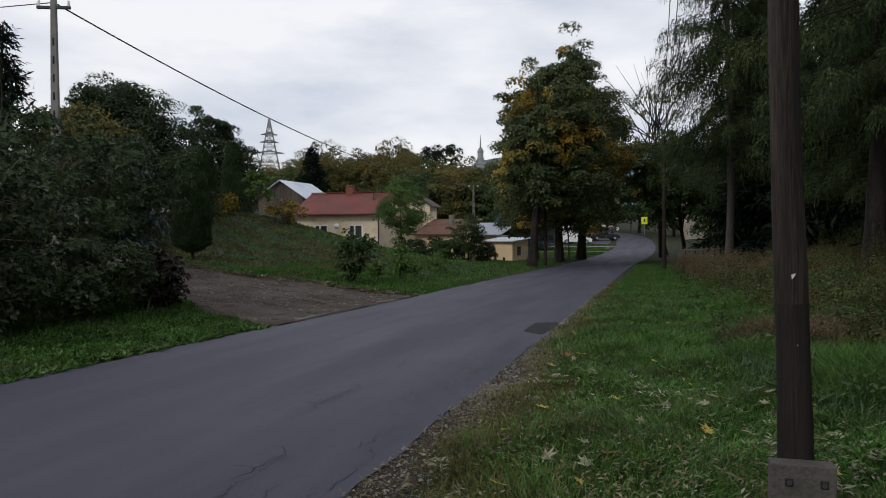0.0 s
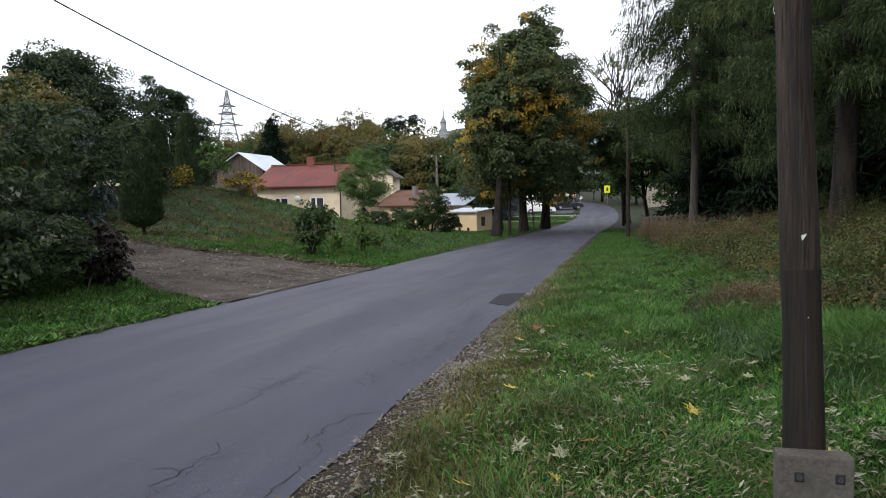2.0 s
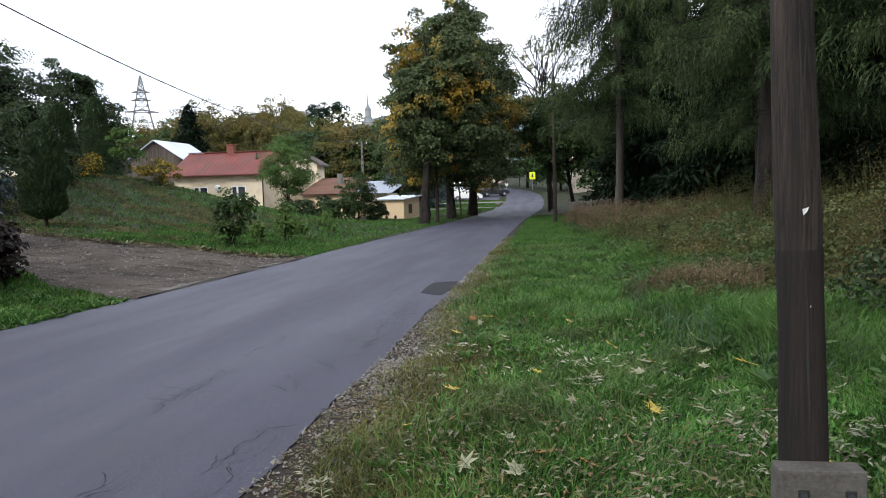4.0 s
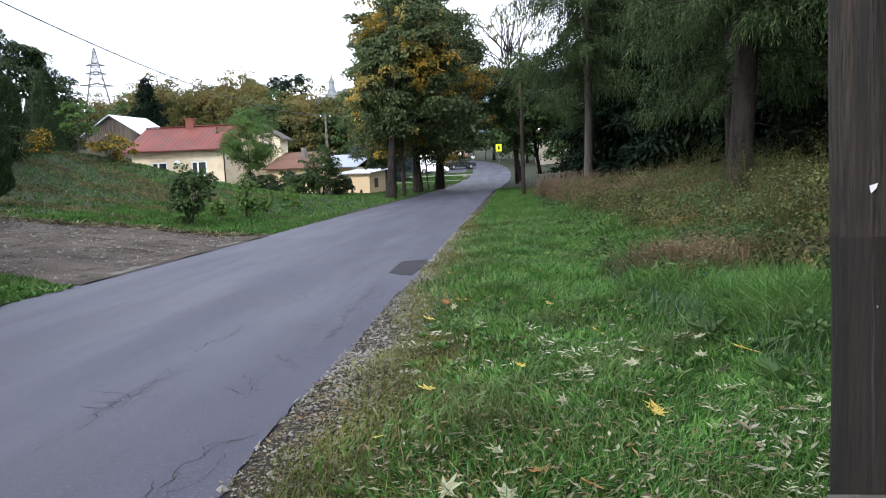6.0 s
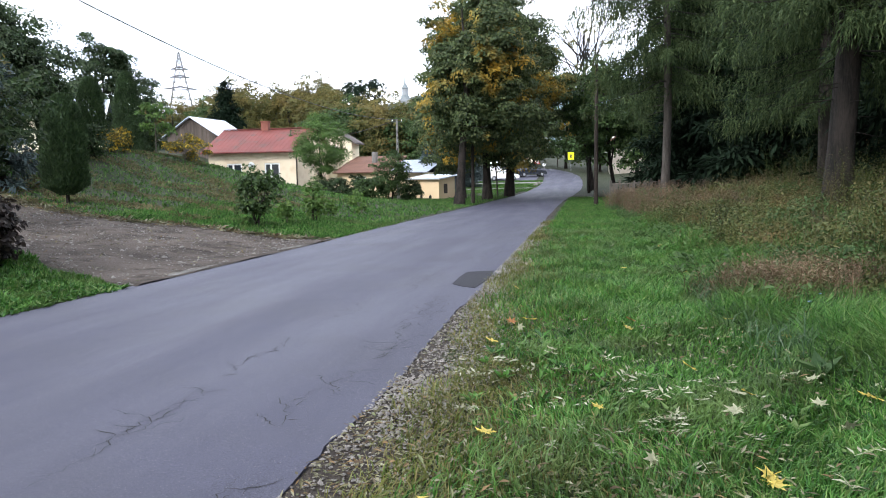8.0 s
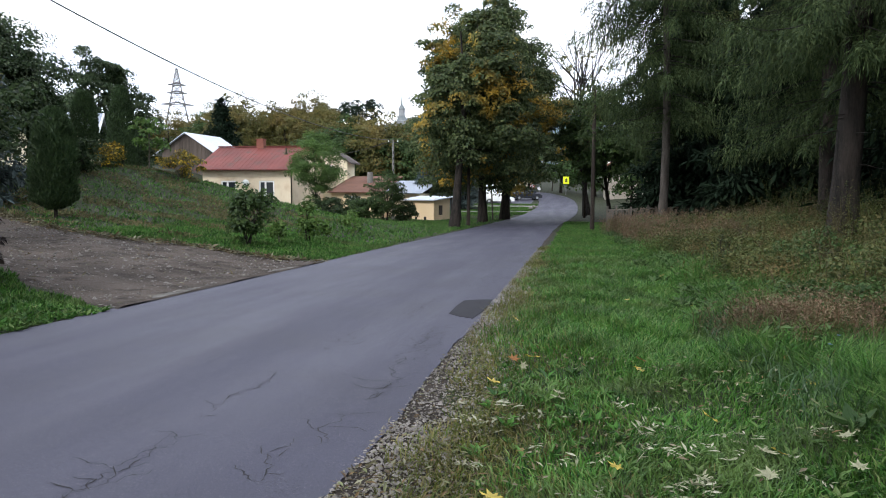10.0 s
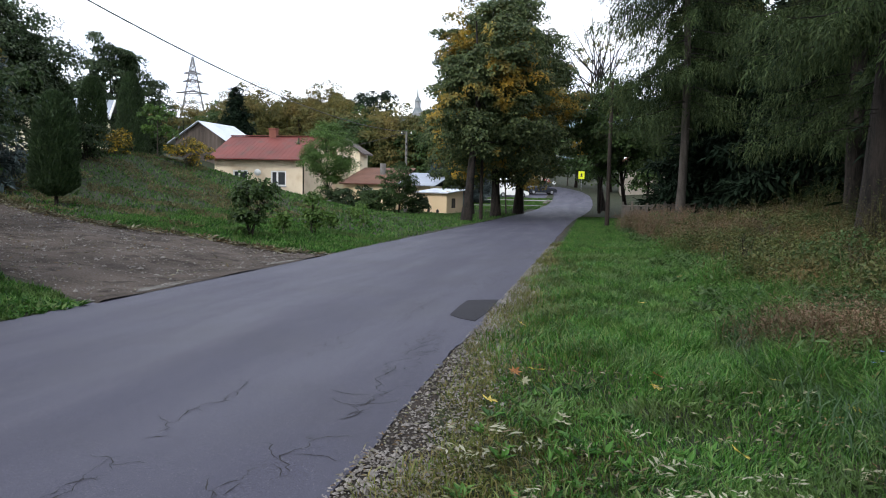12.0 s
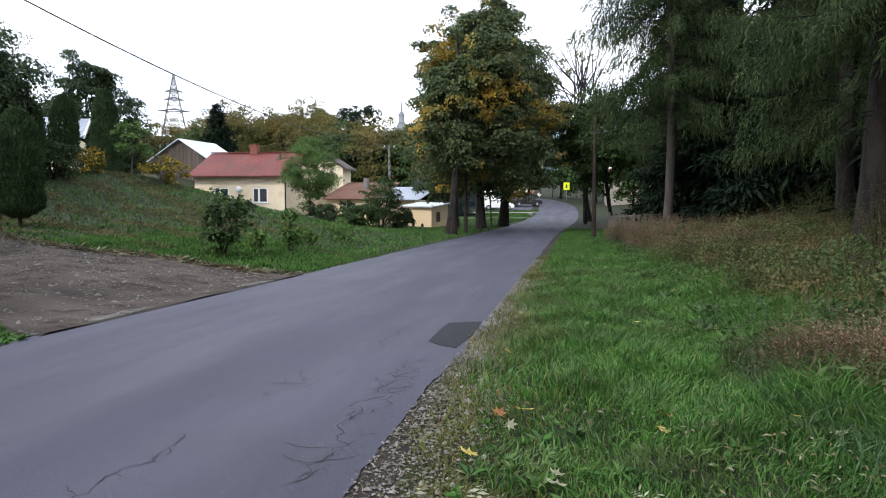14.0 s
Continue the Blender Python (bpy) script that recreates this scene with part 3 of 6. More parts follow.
dz = np.maximum(turf_z(dp[..., 0], dp[..., 1]) + 0.03 + 0.02 * np.sin(dp[..., 0] * 2.1) * np.sin(dp[..., 1] * 1.7), np.where(dp[..., 0] > -7.3, road_z(dp[..., 1]) + 0.008, -9))
edge = 0.05 * (np.abs(2 * du[..., 0] - 1) > 0.99)
i = (np.arange(149)[:, None] * 41 + np.arange(40)[None]).ravel()
drive_ob = link("driveway", np_mesh("driveway", np.concatenate([dp, (dz - edge)[..., None]], -1).reshape(-1, 3), [np.stack([i, i + 41, i + 42, i + 1], 1)], True), M["drive"])
tagged(drive_ob, "brown gravel driveway with scattered dry leaves", "driveway", kind="structure")
# thin broken concrete apron where the drive meets the road
for a0, a1, aw in ((13.55, 16.6, 0.10), (19.3, 22.5, 0.16)):
  ax = np.linspace(a0, a1, 40)
  af = np.sin(np.linspace(0.1, 3.04, 40)) ** 0.5
  strip("concrete_apron", np.stack([np.full(40, -6.88), ax], 1), aw * af * (0.8 + 0.5 * np.sin(ax * 4.1) ** 2), 0.08 * af, lambda x, y: road_z(y) + 0.016 + 0 * x, M["apron"], 4, 0.06, 0, 0.02, "crumbling pale concrete edge of the driveway", "apron")
# side tracks and the yard beyond the maples
yard_z = lambda lift: (lambda x, y: turf_z(x, y) + lift)
strip("side_track", smooth_line([(-5.3, 86), (-10, 85.2), (-18, 83.5), (-28, 82)], 50), 1.0, 1.0, yard_z(0.02), M["concrete"], 5, 0.06, 0, 0.01, "pale concrete side track across the grass", "path")
strip("side_track", smooth_line([(-5.2, 100), (-10, 99.5), (-18, 98.5), (-30, 98)], 50), 1.3, 1.3, yard_z(0.02), M["concrete"], 5, 0.06, 0, 0.01, "pale concrete entrance track", "path")
strip("yard", smooth_line([(-6.5, 111), (-14, 111), (-24, 110), (-36, 109)], 50), 6.0, 6.0, yard_z(0.025), M["asphalt"], 9, 0.06, 0, 0.02, "grey paved yard beside the bend", "yard")

# ---- plants ----
def limb(a, b, n, sag, wob, r):
    """A crooked line from a to b."""
    s = np.linspace(0, 1, n)[:, None]
    p = np.asarray(a) * (1 - s) + np.asarray(b) * s
    p = p + np.cumsum(r.normal(0, wob, (n, 3)), 0) * s
    p[:, 2] += sag * (s * (1 - s))[:, 0] * 4
    return p


def broad_tree(name, base, height, radius, crown_from, trunk_r, leaf, clumps, per, size, label, seed, shape=1.0, lean=(0, 0), bark="bark", limbs=9, clump_r=0.55, squash=1.0, trunks=1, category="tree", group="", bare=0, up=0.0):
    """A broadleaf tree or shrub: crooked trunks with limbs, and a crown of leaf clumps with gaps."""
    r = np.random.default_rng(seed)
    x, y = base
    z = float(turf_z(np.array([x]), np.array([y]))[0])
    root = thing(name, pose(x, y, z - 0.03), label, category, group)
    wood, crown = Soup(), Soup()
    ch = height - crown_from
    cen = np.array([lean[0], lean[1], crown_from + ch * 0.52])
    u = rand_dirs(clumps, r) * (r.uniform(0.25, 1.0, (clumps, 1)) ** 0.42)
    zz = u[:, 2]
    taper = np.where(zz > 0, 1 - (1 - shape) * zz, 1.0)
    lob = 1 + 0.27 * np.sin(3 * np.arctan2(u[:, 1], u[:, 0]) + seed) * np.cos(2.5 * zz + seed) + r.normal(0, 0.10, clumps)
    lob = lob * np.maximum(0.5, np.sqrt(np.clip(1 - zz * zz, 0, 1))) ** -0.45
    cl = cen + np.stack([u[:, 0] * radius * taper * lob, u[:, 1] * radius * squash * taper * lob, zz * ch * 0.5 * (1 + 0.1 * np.sin(5 * u[:, 0] + seed))], 1)
    if radius > 3.3:
        hole = np.sin(cl[:, 0] * 1.25 + seed) * np.sin(cl[:, 1] * 1.1 + 2.0 * seed) + 0.6 * np.sin(cl[:, 2] * 1.35 + seed)
        keep = hole < np.quantile(hole, 0.78)
        cl, u = cl[keep], u[keep]
        clumps = len(cl)
        far = r.random(clumps) < 0.10
        cl[far] = cen + (cl[far] - cen) * r.uniform(1.05, 1.25, (int(far.sum()), 1))
    for k in range(trunks):
        a = np.array([0, 0, 0.0]) if trunks == 1 else np.append(r.normal(0, 0.12 + 0.05 * radius, 2), 0)
        top = cen + np.append(r.normal(0, radius * (0.1 if trunks == 1 else 0.4), 2), ch * 0.36)
        sp = limb(a, top, 9, 0, 0.012 * height, r)
        rr = trunk_r * np.linspace(1, 0.16, 9)
        rr[0] *= 1.3
        wood.tube(sp, rr, 10 if trunk_r > 0.1 else 6)
        for j in range(limbs):
            i = r.integers(2 if crown_from < height * 0.3 else 3, 8)
            tgt = cl[r.integers(0, clumps)]
            if tgt[2] < sp[i][2] - 0.3 * ch:
                continue
            lp = limb(sp[i], tgt, 6, 0.05 * radius, 0.03 * radius, r)
            wood.tube(lp, rr[i] * 0.5 * np.linspace(1, 0.15, 6), 5)
    for j in range(bare):
        a = cen + r.normal(0, radius * 0.25, 3)
        dirn = unit(np.array([r.normal(0, 0.7), r.normal(0, 0.7), 1.2]))
        e = a + dirn * r.uniform(0.5, 0.95) * height * 0.55
        wood.tube(limb(a, e, 6, 0, 0.05, r), np.linspace(0.035, 0.006, 6) * height / 8, 4)
    n = clumps * per
    # each clump is a dome of overlapping leaves, thick above and open below
    shell = rand_dirs(n, r)
    shell[:, 2] = np.where(shell[:, 2] < -0.25, -shell[:, 2], shell[:, 2])
    out = unit(unit(cl - cen) + np.array([0, 0, 0.35]) + r.normal(0, 0.25, (clumps, 3)))
    big = clump_r * r.uniform(0.75, 1.45, clumps)
    k = np.repeat(np.arange(clumps), per)
    off = shell * (big[k] * r.uniform(0.45, 1.08, n) ** 0.6)[:, None] * np.array([1.12, 1.12, 0.82])
    c = cl[k] + off
    t = np.cross(shell, rand_dirs(n, r)) + shell * 0.35 + np.array([0, 0, up - 0.35])
    nm = shell * 0.9 + out[k] * 0.8 + r.normal(0, 0.32, (n, 3))
    crown.leaves(c, t, nm, size * r.uniform(0.6, 1.35, n), size * 0.68 * r.uniform(0.6, 1.3, n))
    link("trunk", wood.mesh("trunk", True), M[bark], root)
    link("crown", crown.mesh("crown"), M[leaf], root)
    return root


def conifer(name, base, height, radius, first, trunk_r, leaf, label, seed, droop=0.25, whorl=0.55, boughs=6, sprays=16, spray=0.42, hang=0.6, category="tree", group="", bark="bark", dead=0, width=0.2, power=0.85, lift=0.0, lean=(0, 0), tufts=3, strands=False):
    """A conifer: straight trunk, whorls of drooping boughs, sprays of needles along them."""
    r = np.random.default_rng(seed)
    x, y = base
    z = float(turf_z(np.array([x]), np.array([y]))[0])
    root = thing(name, pose(x, y, z - 0.03), label, category, group)
    wood, arms, crown = Soup(), Soup(), Soup()
    s = np.linspace(0, 1, 12)
    tp = np.stack([0.02 * np.sin(s * 7 + seed) * height * 0.3 + lean[0] * s, 0.02 * np.cos(s * 5 + seed) * height * 0.3 - 0.006 * height + lean[1] * s, s * height], 1)
    tr = trunk_r * (1 - s) ** 0.8 + 0.015
    tr[0] *= 1.25
    wood.tube(tp, tr, 12)
    C, T, N, L, W = [], [], [], [], []
    zl = first
    while zl < height * 0.985:
        f = (zl - first) / (height - first)
        reach = radius * (1 - f) ** power * (0.75 + 0.25 * min(1, f * 6 + 0.2))
        for k in range(boughs):
            if r.random() < 0.1:
                continue
            a = r.uniform(0, 2 * np.pi)
            ln = max(0.25, reach * r.uniform(0.65, 1.12))
            z0 = zl + r.uniform(-0.5, 0.5) * whorl
            st = np.array([np.interp(z0, tp[:, 2], tp[:, 0]), np.interp(z0, tp[:, 2], tp[:, 1]), z0])
            q = np.linspace(0, 1, 6)
            d = np.array([np.cos(a), np.sin(a), 0])
            bp = st + d * ln * q[:, None]
            bp[:, 2] += ln * (lift * q - droop * q ** 1.6 + droop * 0.45 * q ** 4)
            bp += np.cumsum(r.normal(0, 0.02 * ln, (6, 3)), 0) * q[:, None]
            arms.tube(bp, np.linspace(0.007 + 0.005 * ln, 0.003, 6), 4)
            m = max(5, int(sprays * (0.35 + ln)))
            u = r.uniform(0.12, 1.0, m)
            p = np.stack([np.interp(u, q, bp[:, i]) for i in range(3)], 1)
            side = np.array([-d[1], d[0], 0])
            sgn = r.choice((-1, 1), m)[:, None]
            t = d * r.uniform(0.2, 0.9, (m, 1)) + side * sgn * r.uniform(0.2, 1.0, (m, 1)) + np.array([0, 0, -hang]) * r.uniform(0.3, 1.5, (m, 1)) + r.normal(0, 0.38, (m, 3))
            p[:, 2] -= r.uniform(0, 0.45, m) * hang * min(1.0, ln / 2)
            le = spray * r.uniform(0.55, 1.4, m) * (0.7 + 0.3 * (1 - f))
            if strands:
                # hanging branchlets, each a string of short needle tufts
                go = unit(d * r.uniform(0.1, 0.8, (m, 1)) + side * sgn * r.uniform(0.1, 0.7, (m, 1)) + r.normal(0, 0.2, (m, 3)))
                le = spray * r.uniform(0.6, 1.6, m) * (0.75 + 0.25 * (1 - f))
                for b in range(tufts):
                    q1 = (b + 0.2) / tufts
                    C.append(p + go * (le * q1 * (1 - 0.45 * q1))[:, None] - np.array([0, 0, 1.0]) * (le * q1 * (0.12 + hang * q1))[:, None])
                    T.append(go * (1 - 0.8 * q1) - np.array([0, 0, 0.3 + 1.6 * hang * q1]) + r.normal(0, 0.38, (m, 3)))
                    N.append(rand_dirs(m, r) * 0.7 + np.array([0, 0, 1]))
                    L.append(le * 1.9 / tufts * r.uniform(0.8, 1.3, m))
                    W.append(np.full(m, width * 0.62) * r.uniform(0.7, 1.3, m) * (1.15 - 0.5 * q1))
                continue
            for b in range(tufts):
                C.append(p + unit(t) * (le * b * 1.25 / tufts)[:, None] + r.normal(0, 0.02, (m, 3)))
                T.append(t + r.normal(0, 0.6 + 0.25 * (tufts > 3), (m, 3)) + np.array([0, 0, -0.25 * b * hang]))
                N.append(rand_dirs(m, r) * 0.7 + np.array([0, 0, 1]))
                L.append(le * (0.75 if tufts < 4 else 0.5))
                W.append(le * width * r.uniform(0.7, 1.3, m))
        zl += whorl * (1.15 - 0.5 * f)
    for j in range(dead):
        z0 = r.uniform(0.25 * first, first * 1.05)
        a = r.uniform(0, 6.28)
        ln = r.uniform(0.5, 1.6)
        st = np.array([np.interp(z0, tp[:, 2], tp[:, 0]), np.interp(z0, tp[:, 2], tp[:, 1]), z0])
        wood.tube(limb(st, st + np.array([np.cos(a) * ln, np.sin(a) * ln, -0.15 * ln]), 5, 0, 0.03, r), np.linspace(0.018, 0.004, 5), 4)
    crown.leaves(np.concatenate(C), np.concatenate(T), np.concatenate(N), np.concatenate(L), np.concatenate(W), 0.1)
    link("trunk", wood.mesh("trunk", True), M[bark], root)
    tagged(link("branchwork", arms.mesh("branchwork", True), M["bough"], root), kind="stuff")
    link("crown", crown.mesh("crown"), M[leaf], root)
    return root


def thuja(name, base, height, radius, label, seed, n=9000, leaf="thuja", group="", stem=0.25, shape=0.42):
    """A clipped column: dense upright sprays on a rounded body, on a short stem."""
    r = np.random.default_rng(seed)
    x, y = base
    z = float(turf_z(np.array([x]), np.array([y]))[0])
    root = thing(name, pose(x, y, z - 0.03), label, "conifer", group)
    wood, crown = Soup(), Soup()
    wood.tube([(0, 0, 0), (0.02, 0, height * 0.5), (0, 0, height * 0.93)], [0.06, 0.045, 0.01], 7)
    h = r.uniform(0, 1, n)
    a = r.uniform(0, 2 * np.pi, n)
    prof = np.minimum(1, (h / 0.12 + 0.25)) * np.sqrt(np.clip(1 - np.maximum(0, (h - shape) / (1 - shape)) ** 2.2, 0, 1))
    lump = 1 + 0.10 * np.sin(3 * a + 9 * h + seed) * np.sin(14 * h + 2 * a) + r.normal(0, 0.05, n)
    rad = radius * prof * lump * (1 - 0.28 * r.random(n) ** 2)
    c = np.stack([np.cos(a) * rad, np.sin(a) * rad, stem + h * (height - stem)], 1)
    t = np.stack([np.cos(a) * 0.55, np.sin(a) * 0.55, np.full(n, 1.0)], 1) + r.normal(0, 0.3, (n, 3))
    nm = np.stack([np.cos(a), np.sin(a), np.zeros(n)], 1) + r.normal(0, 0.5, (n, 3))
    crown.leaves(c, t, nm, r.uniform(0.10, 0.22, n) * (0.6 + radius * 0.4), r.uniform(0.04, 0.10, n) * (0.6 + radius * 0.4))
    link("trunk", wood.mesh("trunk", True), M["bark"], root)
    link("crown", crown.mesh("crown"), M[leaf], root)
    return root


# roadside maples with leaning trunks
broad_tree("maple_tree", (-7.9, 49.6), 13.6, 3.6, 2.2, 0.30, "maple", 400, 170, 0.22, "tall maple with yellowing green leaves beside the road", 11, 0.8, (0.9, 3.0), "bark", 18, 0.6, 1.0, group="roadside maples")
broad_tree("maple_tree", (-7.46, 60.4), 16.9, 4.2, 2.0, 0.34, "maple", 500, 170, 0.22, "tallest maple with dark green and golden leaves", 12, 0.7, (0.1, 0.0), "bark", 16, 0.65, 1.0, group="roadside maples")
broad_tree("maple_tree", (-6.45, 67.3), 15.4, 4.0, 2.6, 0.40, "maple", 420, 170, 0.22, "thick forked maple with patchy autumn leaves", 13, 0.75, (0.5, 0.0), "bark", 14, 0.65, 1.0, group="roadside maples")
broad_tree("maple_tree", (-10.2, 66.0), 12.5, 3.4, 2.0, 0.22, "maple", 250, 150, 0.25, "maple with orange lower leaves behind the others", 14, 0.8, (-0.6, 1.0), "bark", 10, 0.65, 1.0, group="roadside maples")

# house side: garden trees and shrubs
broad_tree("locust_tree", (-21.4, 62.0), 6.7, 2.1, 1.3, 0.10, "locust", 130, 190, 0.115, "slim bright green locust tree before the house", 21, 0.8, (0.1, 0), "bark", 10, 0.5, 0.9)
broad_tree("garden_bush", (-9.65, 24.1), 1.66, 0.60, 0.12, 0.02, "green", 46, 30, 0.14, "many-stemmed dark green lilac bush on the lawn", 22, 0.9, (0, 0), "bark", 5, 0.17, 1.0, 7, "bush", "lawn bushes")
broad_tree("garden_bush", (-9.2, 27.6), 1.35, 0.26, 0.1, 0.018, "bright", 30, 26, 0.13, "upright young green bush on the lawn", 23, 0.9, (0, 0), "bark", 4, 0.15, 1.0, 5, "bush", "lawn bushes")
for bx, by, bh, sd in ((-9.6, 26.1, 0.72, 24), (-9.5, 30.0, 0.62, 25), (-9.3, 32.7, 1.0, 26), (-10.4, 35.5, 0.6, 27)):
    broad_tree("sapling", (bx, by), bh, bh * 0.3, 0.1, 0.012, "bright", 14, 16, 0.13, "small green sapling planted in the lawn", sd, 0.9, (0, 0), "twig", 3, 0.09, 1.0, 2, "sapling", "lawn saplings")
broad_tree("flower_shrub", (-19.3, 61.0), 1.9, 1.9, 0.0, 0.03, "dark_leaf", 70, 50, 0.2, "greyish rose thicket beside the house", 31, 0.95, (0, 0), "bark", 6, 0.3, 0.8, 6, "shrub")
broad_tree("flower_shrub", (-17.0, 60.5), 1.8, 1.5, 0.0, 0.03, "green", 60, 50, 0.2, "loose green shrub beside the house", 32, 0.95, (0, 0), "bark", 6, 0.3, 0.8, 6, "shrub")
broad_tree("garden_tree", (-15.3, 61.5), 3.9, 1.5, 0.2, 0.06, "green", 90, 90, 0.13, "dark green bushy garden tree by the hut", 33, 0.85, (0, 0), "bark", 8, 0.32, 1.0, 3)
broad_tree("flower_shrub", (-13.9, 62.5), 1.5, 1.1, 0.0, 0.03, "dark_leaf", 40, 45, 0.18, "low dark shrub at the corner of the hut", 34, 0.95, (0, 0), "bark", 5, 0.25, 0.8, 5, "shrub")
conifer("blue_spruce", (-16.8, 86.0), 6.3, 3.0, 0.3, 0.11, "blue_spruce", "blue-grey spruce behind the hut", 35, 0.18, 0.36, 8, 16, 0.5, 0.3, "tree")
conifer("blue_spruce", (-13.2, 90.0), 5.0, 2.4, 0.3, 0.10, "blue_spruce", "smaller blue-grey spruce behind the hut", 36, 0.18, 0.36, 8, 16, 0.5, 0.3, "tree")

# the mound and the drive side
thuja("thuja_column", (-16.5, 25.0), 3.4, 0.63, "clipped dark green thuja column beside the driveway", 41, 12000, group="thuja columns", stem=0.3)
thuja("thuja_column", (-24.85, 38.0), 3.6, 0.62, "tall rounded thuja column on the slope", 42, 10000, group="thuja columns")
thuja("thuja_column", (-23.7, 34.0), 3.3, 0.8, "broad rounded thuja on the slope", 43, 10000, group="thuja columns")
thuja("thuja_column", (-20.8, 26.0), 3.3, 0.9, "wide bluish thuja beside the driveway", 44, 10000, group="thuja columns")
thuja("thuja_column", (-25.4, 42.0), 4.9, 0.78, "slim pointed dark thuja on the slope", 45, 9000, group="thuja columns", shape=0.1)
broad_tree("walnut_tree", (-25.5, 31.5), 6.6, 3.0, 1.0, 0.2, "dark_leaf", 300, 170, 0.15, "broad green walnut tree behind the drive", 46, 0.85, (0.4, 0), "bark", 12, 0.55)
broad_tree("dark_tree", (-35.7, 55.0), 11.6, 3.2, 0.6, 0.22, "dark_leaf", 300, 170, 0.2, "dense dark green tree behind the mound", 47, 0.8, (0, 0), "bark", 10, 0.5)
broad_tree("dark_tree", (-43.0, 54.0), 10.5, 3.8, 0.5, 0.2, "dark_leaf", 280, 150, 0.19, "broad dark tree behind the thujas", 48, 0.8, (0, 0), "bark", 10, 0.5)
broad_tree("yellow_shrub", (-22.3, 36.2), 1.2, 0.85, 0.05, 0.02, "forsythia", 40, 42, 0.12, "golden autumn shrub on top of the mound", 51, 0.95, (0, 0), "twig", 4, 0.18, 1.0, 6, "shrub", "golden shrubs")
broad_tree("yellow_shrub", (-19.6, 38.0), 1.35, 0.95, 0.05, 0.02, "forsythia", 44, 42, 0.12, "bright yellow shrub on top of the mound", 52, 0.95, (0, 0), "twig", 4, 0.18, 1.0, 6, "shrub", "golden shrubs")
broad_tree("young_tree", (-21.7, 38.6), 2.7, 1.0, 0.8, 0.035, "locust", 20, 30, 0.2, "young pale green fruit tree on the mound", 53, 0.9, (0, 0), "twig", 6, 0.18)

broad_tree("flower_shrub", (-21.9, 33.6), 1.5, 1.0, 0.0, 0.03, "dark_leaf", 60, 50, 0.13, "dark loose shrub at the foot of the thujas", 54, 0.95, (0, 0), "bark", 6, 0.22, 0.8, 6, "shrub")

# the thicket before the driveway
broad_tree("lilac_thicket", (-10.3, 9.9), 3.0, 1.9, 0.3, 0.05, "dark_leaf", 130, 60, 0.11, "dense dark lilac thicket beside the road", 61, 0.9, (0, 0), "twig", 7, 0.24, 1.1, 9, "shrub", "roadside thicket", 3)
broad_tree("lilac_thicket", (-12.0, 12.6), 3.5, 2.2, 0.4, 0.06, "dark_leaf", 150, 60, 0.12, "tall dark shrub with glossy leaves", 62, 0.9, (0, 0), "twig", 7, 0.26, 1.1, 8, "shrub", "roadside thicket", 2)
broad_tree("lilac_thicket", (-13.4, 9.4), 4.1, 2.2, 0.5, 0.06, "dark_leaf", 120, 60, 0.13, "tall bare-twigged dark shrub", 63, 0.9, (0, 0), "twig", 7, 0.26, 1.0, 8, "shrub", "roadside thicket", 8)
broad_tree("red_shrub", (-9.75, 14.1), 1.15, 0.56, 0.0, 0.02, "red_dark", 50, 50, 0.11, "dark purple-leaved shrub at the driveway corner", 64, 0.9, (0, 0), "twig", 4, 0.15, 1.0, 6, "shrub")
broad_tree("low_hedge", (-9.7, 11.8), 1.35, 1.05, 0.0, 0.02, "dark_leaf", 70, 55, 0.11, "overgrown green hedge shrub beside the verge", 65, 0.95, (0, 0), "twig", 4, 0.2, 1.2, 6, "shrub", "verge hedge")
broad_tree("low_hedge", (-9.6, 9.4), 1.3, 1.1, 0.0, 0.02, "dark_leaf", 70, 55, 0.11, "overgrown dark hedge shrub beside the verge", 66, 0.95, (0, 0), "twig", 4, 0.2, 1.2, 6, "shrub", "verge hedge")
broad_tree("low_hedge", (-9.7, 6.9), 1.4, 1.1, 0.0, 0.02, "dark_leaf", 70, 55, 0.11, "overgrown hedge shrub further back along the verge", 67, 0.95, (0, 0), "twig", 4, 0.2, 1.2, 6, "shrub", "verge hedge")
broad_tree("fruit_tree", (-15.2, 18.5), 3.9, 2.2, 1.0, 0.11, "dark_leaf", 120, 60, 0.14, "wide dark apple tree overhanging the driveway", 68, 0.85, (0.2, 0.2), "bark", 12, 0.3)
conifer("spruce_tree", (-22.5, 22.5), 8.2, 2.4, 0.4, 0.16, "spruce", "dark spruce beyond the thicket", 69, 0.2, 0.4, 8, 16, 0.45, 0.4)
broad_tree("autumn_tree", (-23.5, 27.2), 5.4, 2.2, 1.0, 0.14, "autumn", 90, 60, 0.26, "orange-brown autumn tree behind the thicket", 70, 0.85, (0, 0), "bark", 9, 0.5)
conifer("silver_spruce", (-20.2, 26.6), 4.6, 1.6, 0.3, 0.1, "blue_spruce", "pale bluish conifer beside the driveway", 71, 0.2, 0.35, 7, 14, 0.4, 0.4)

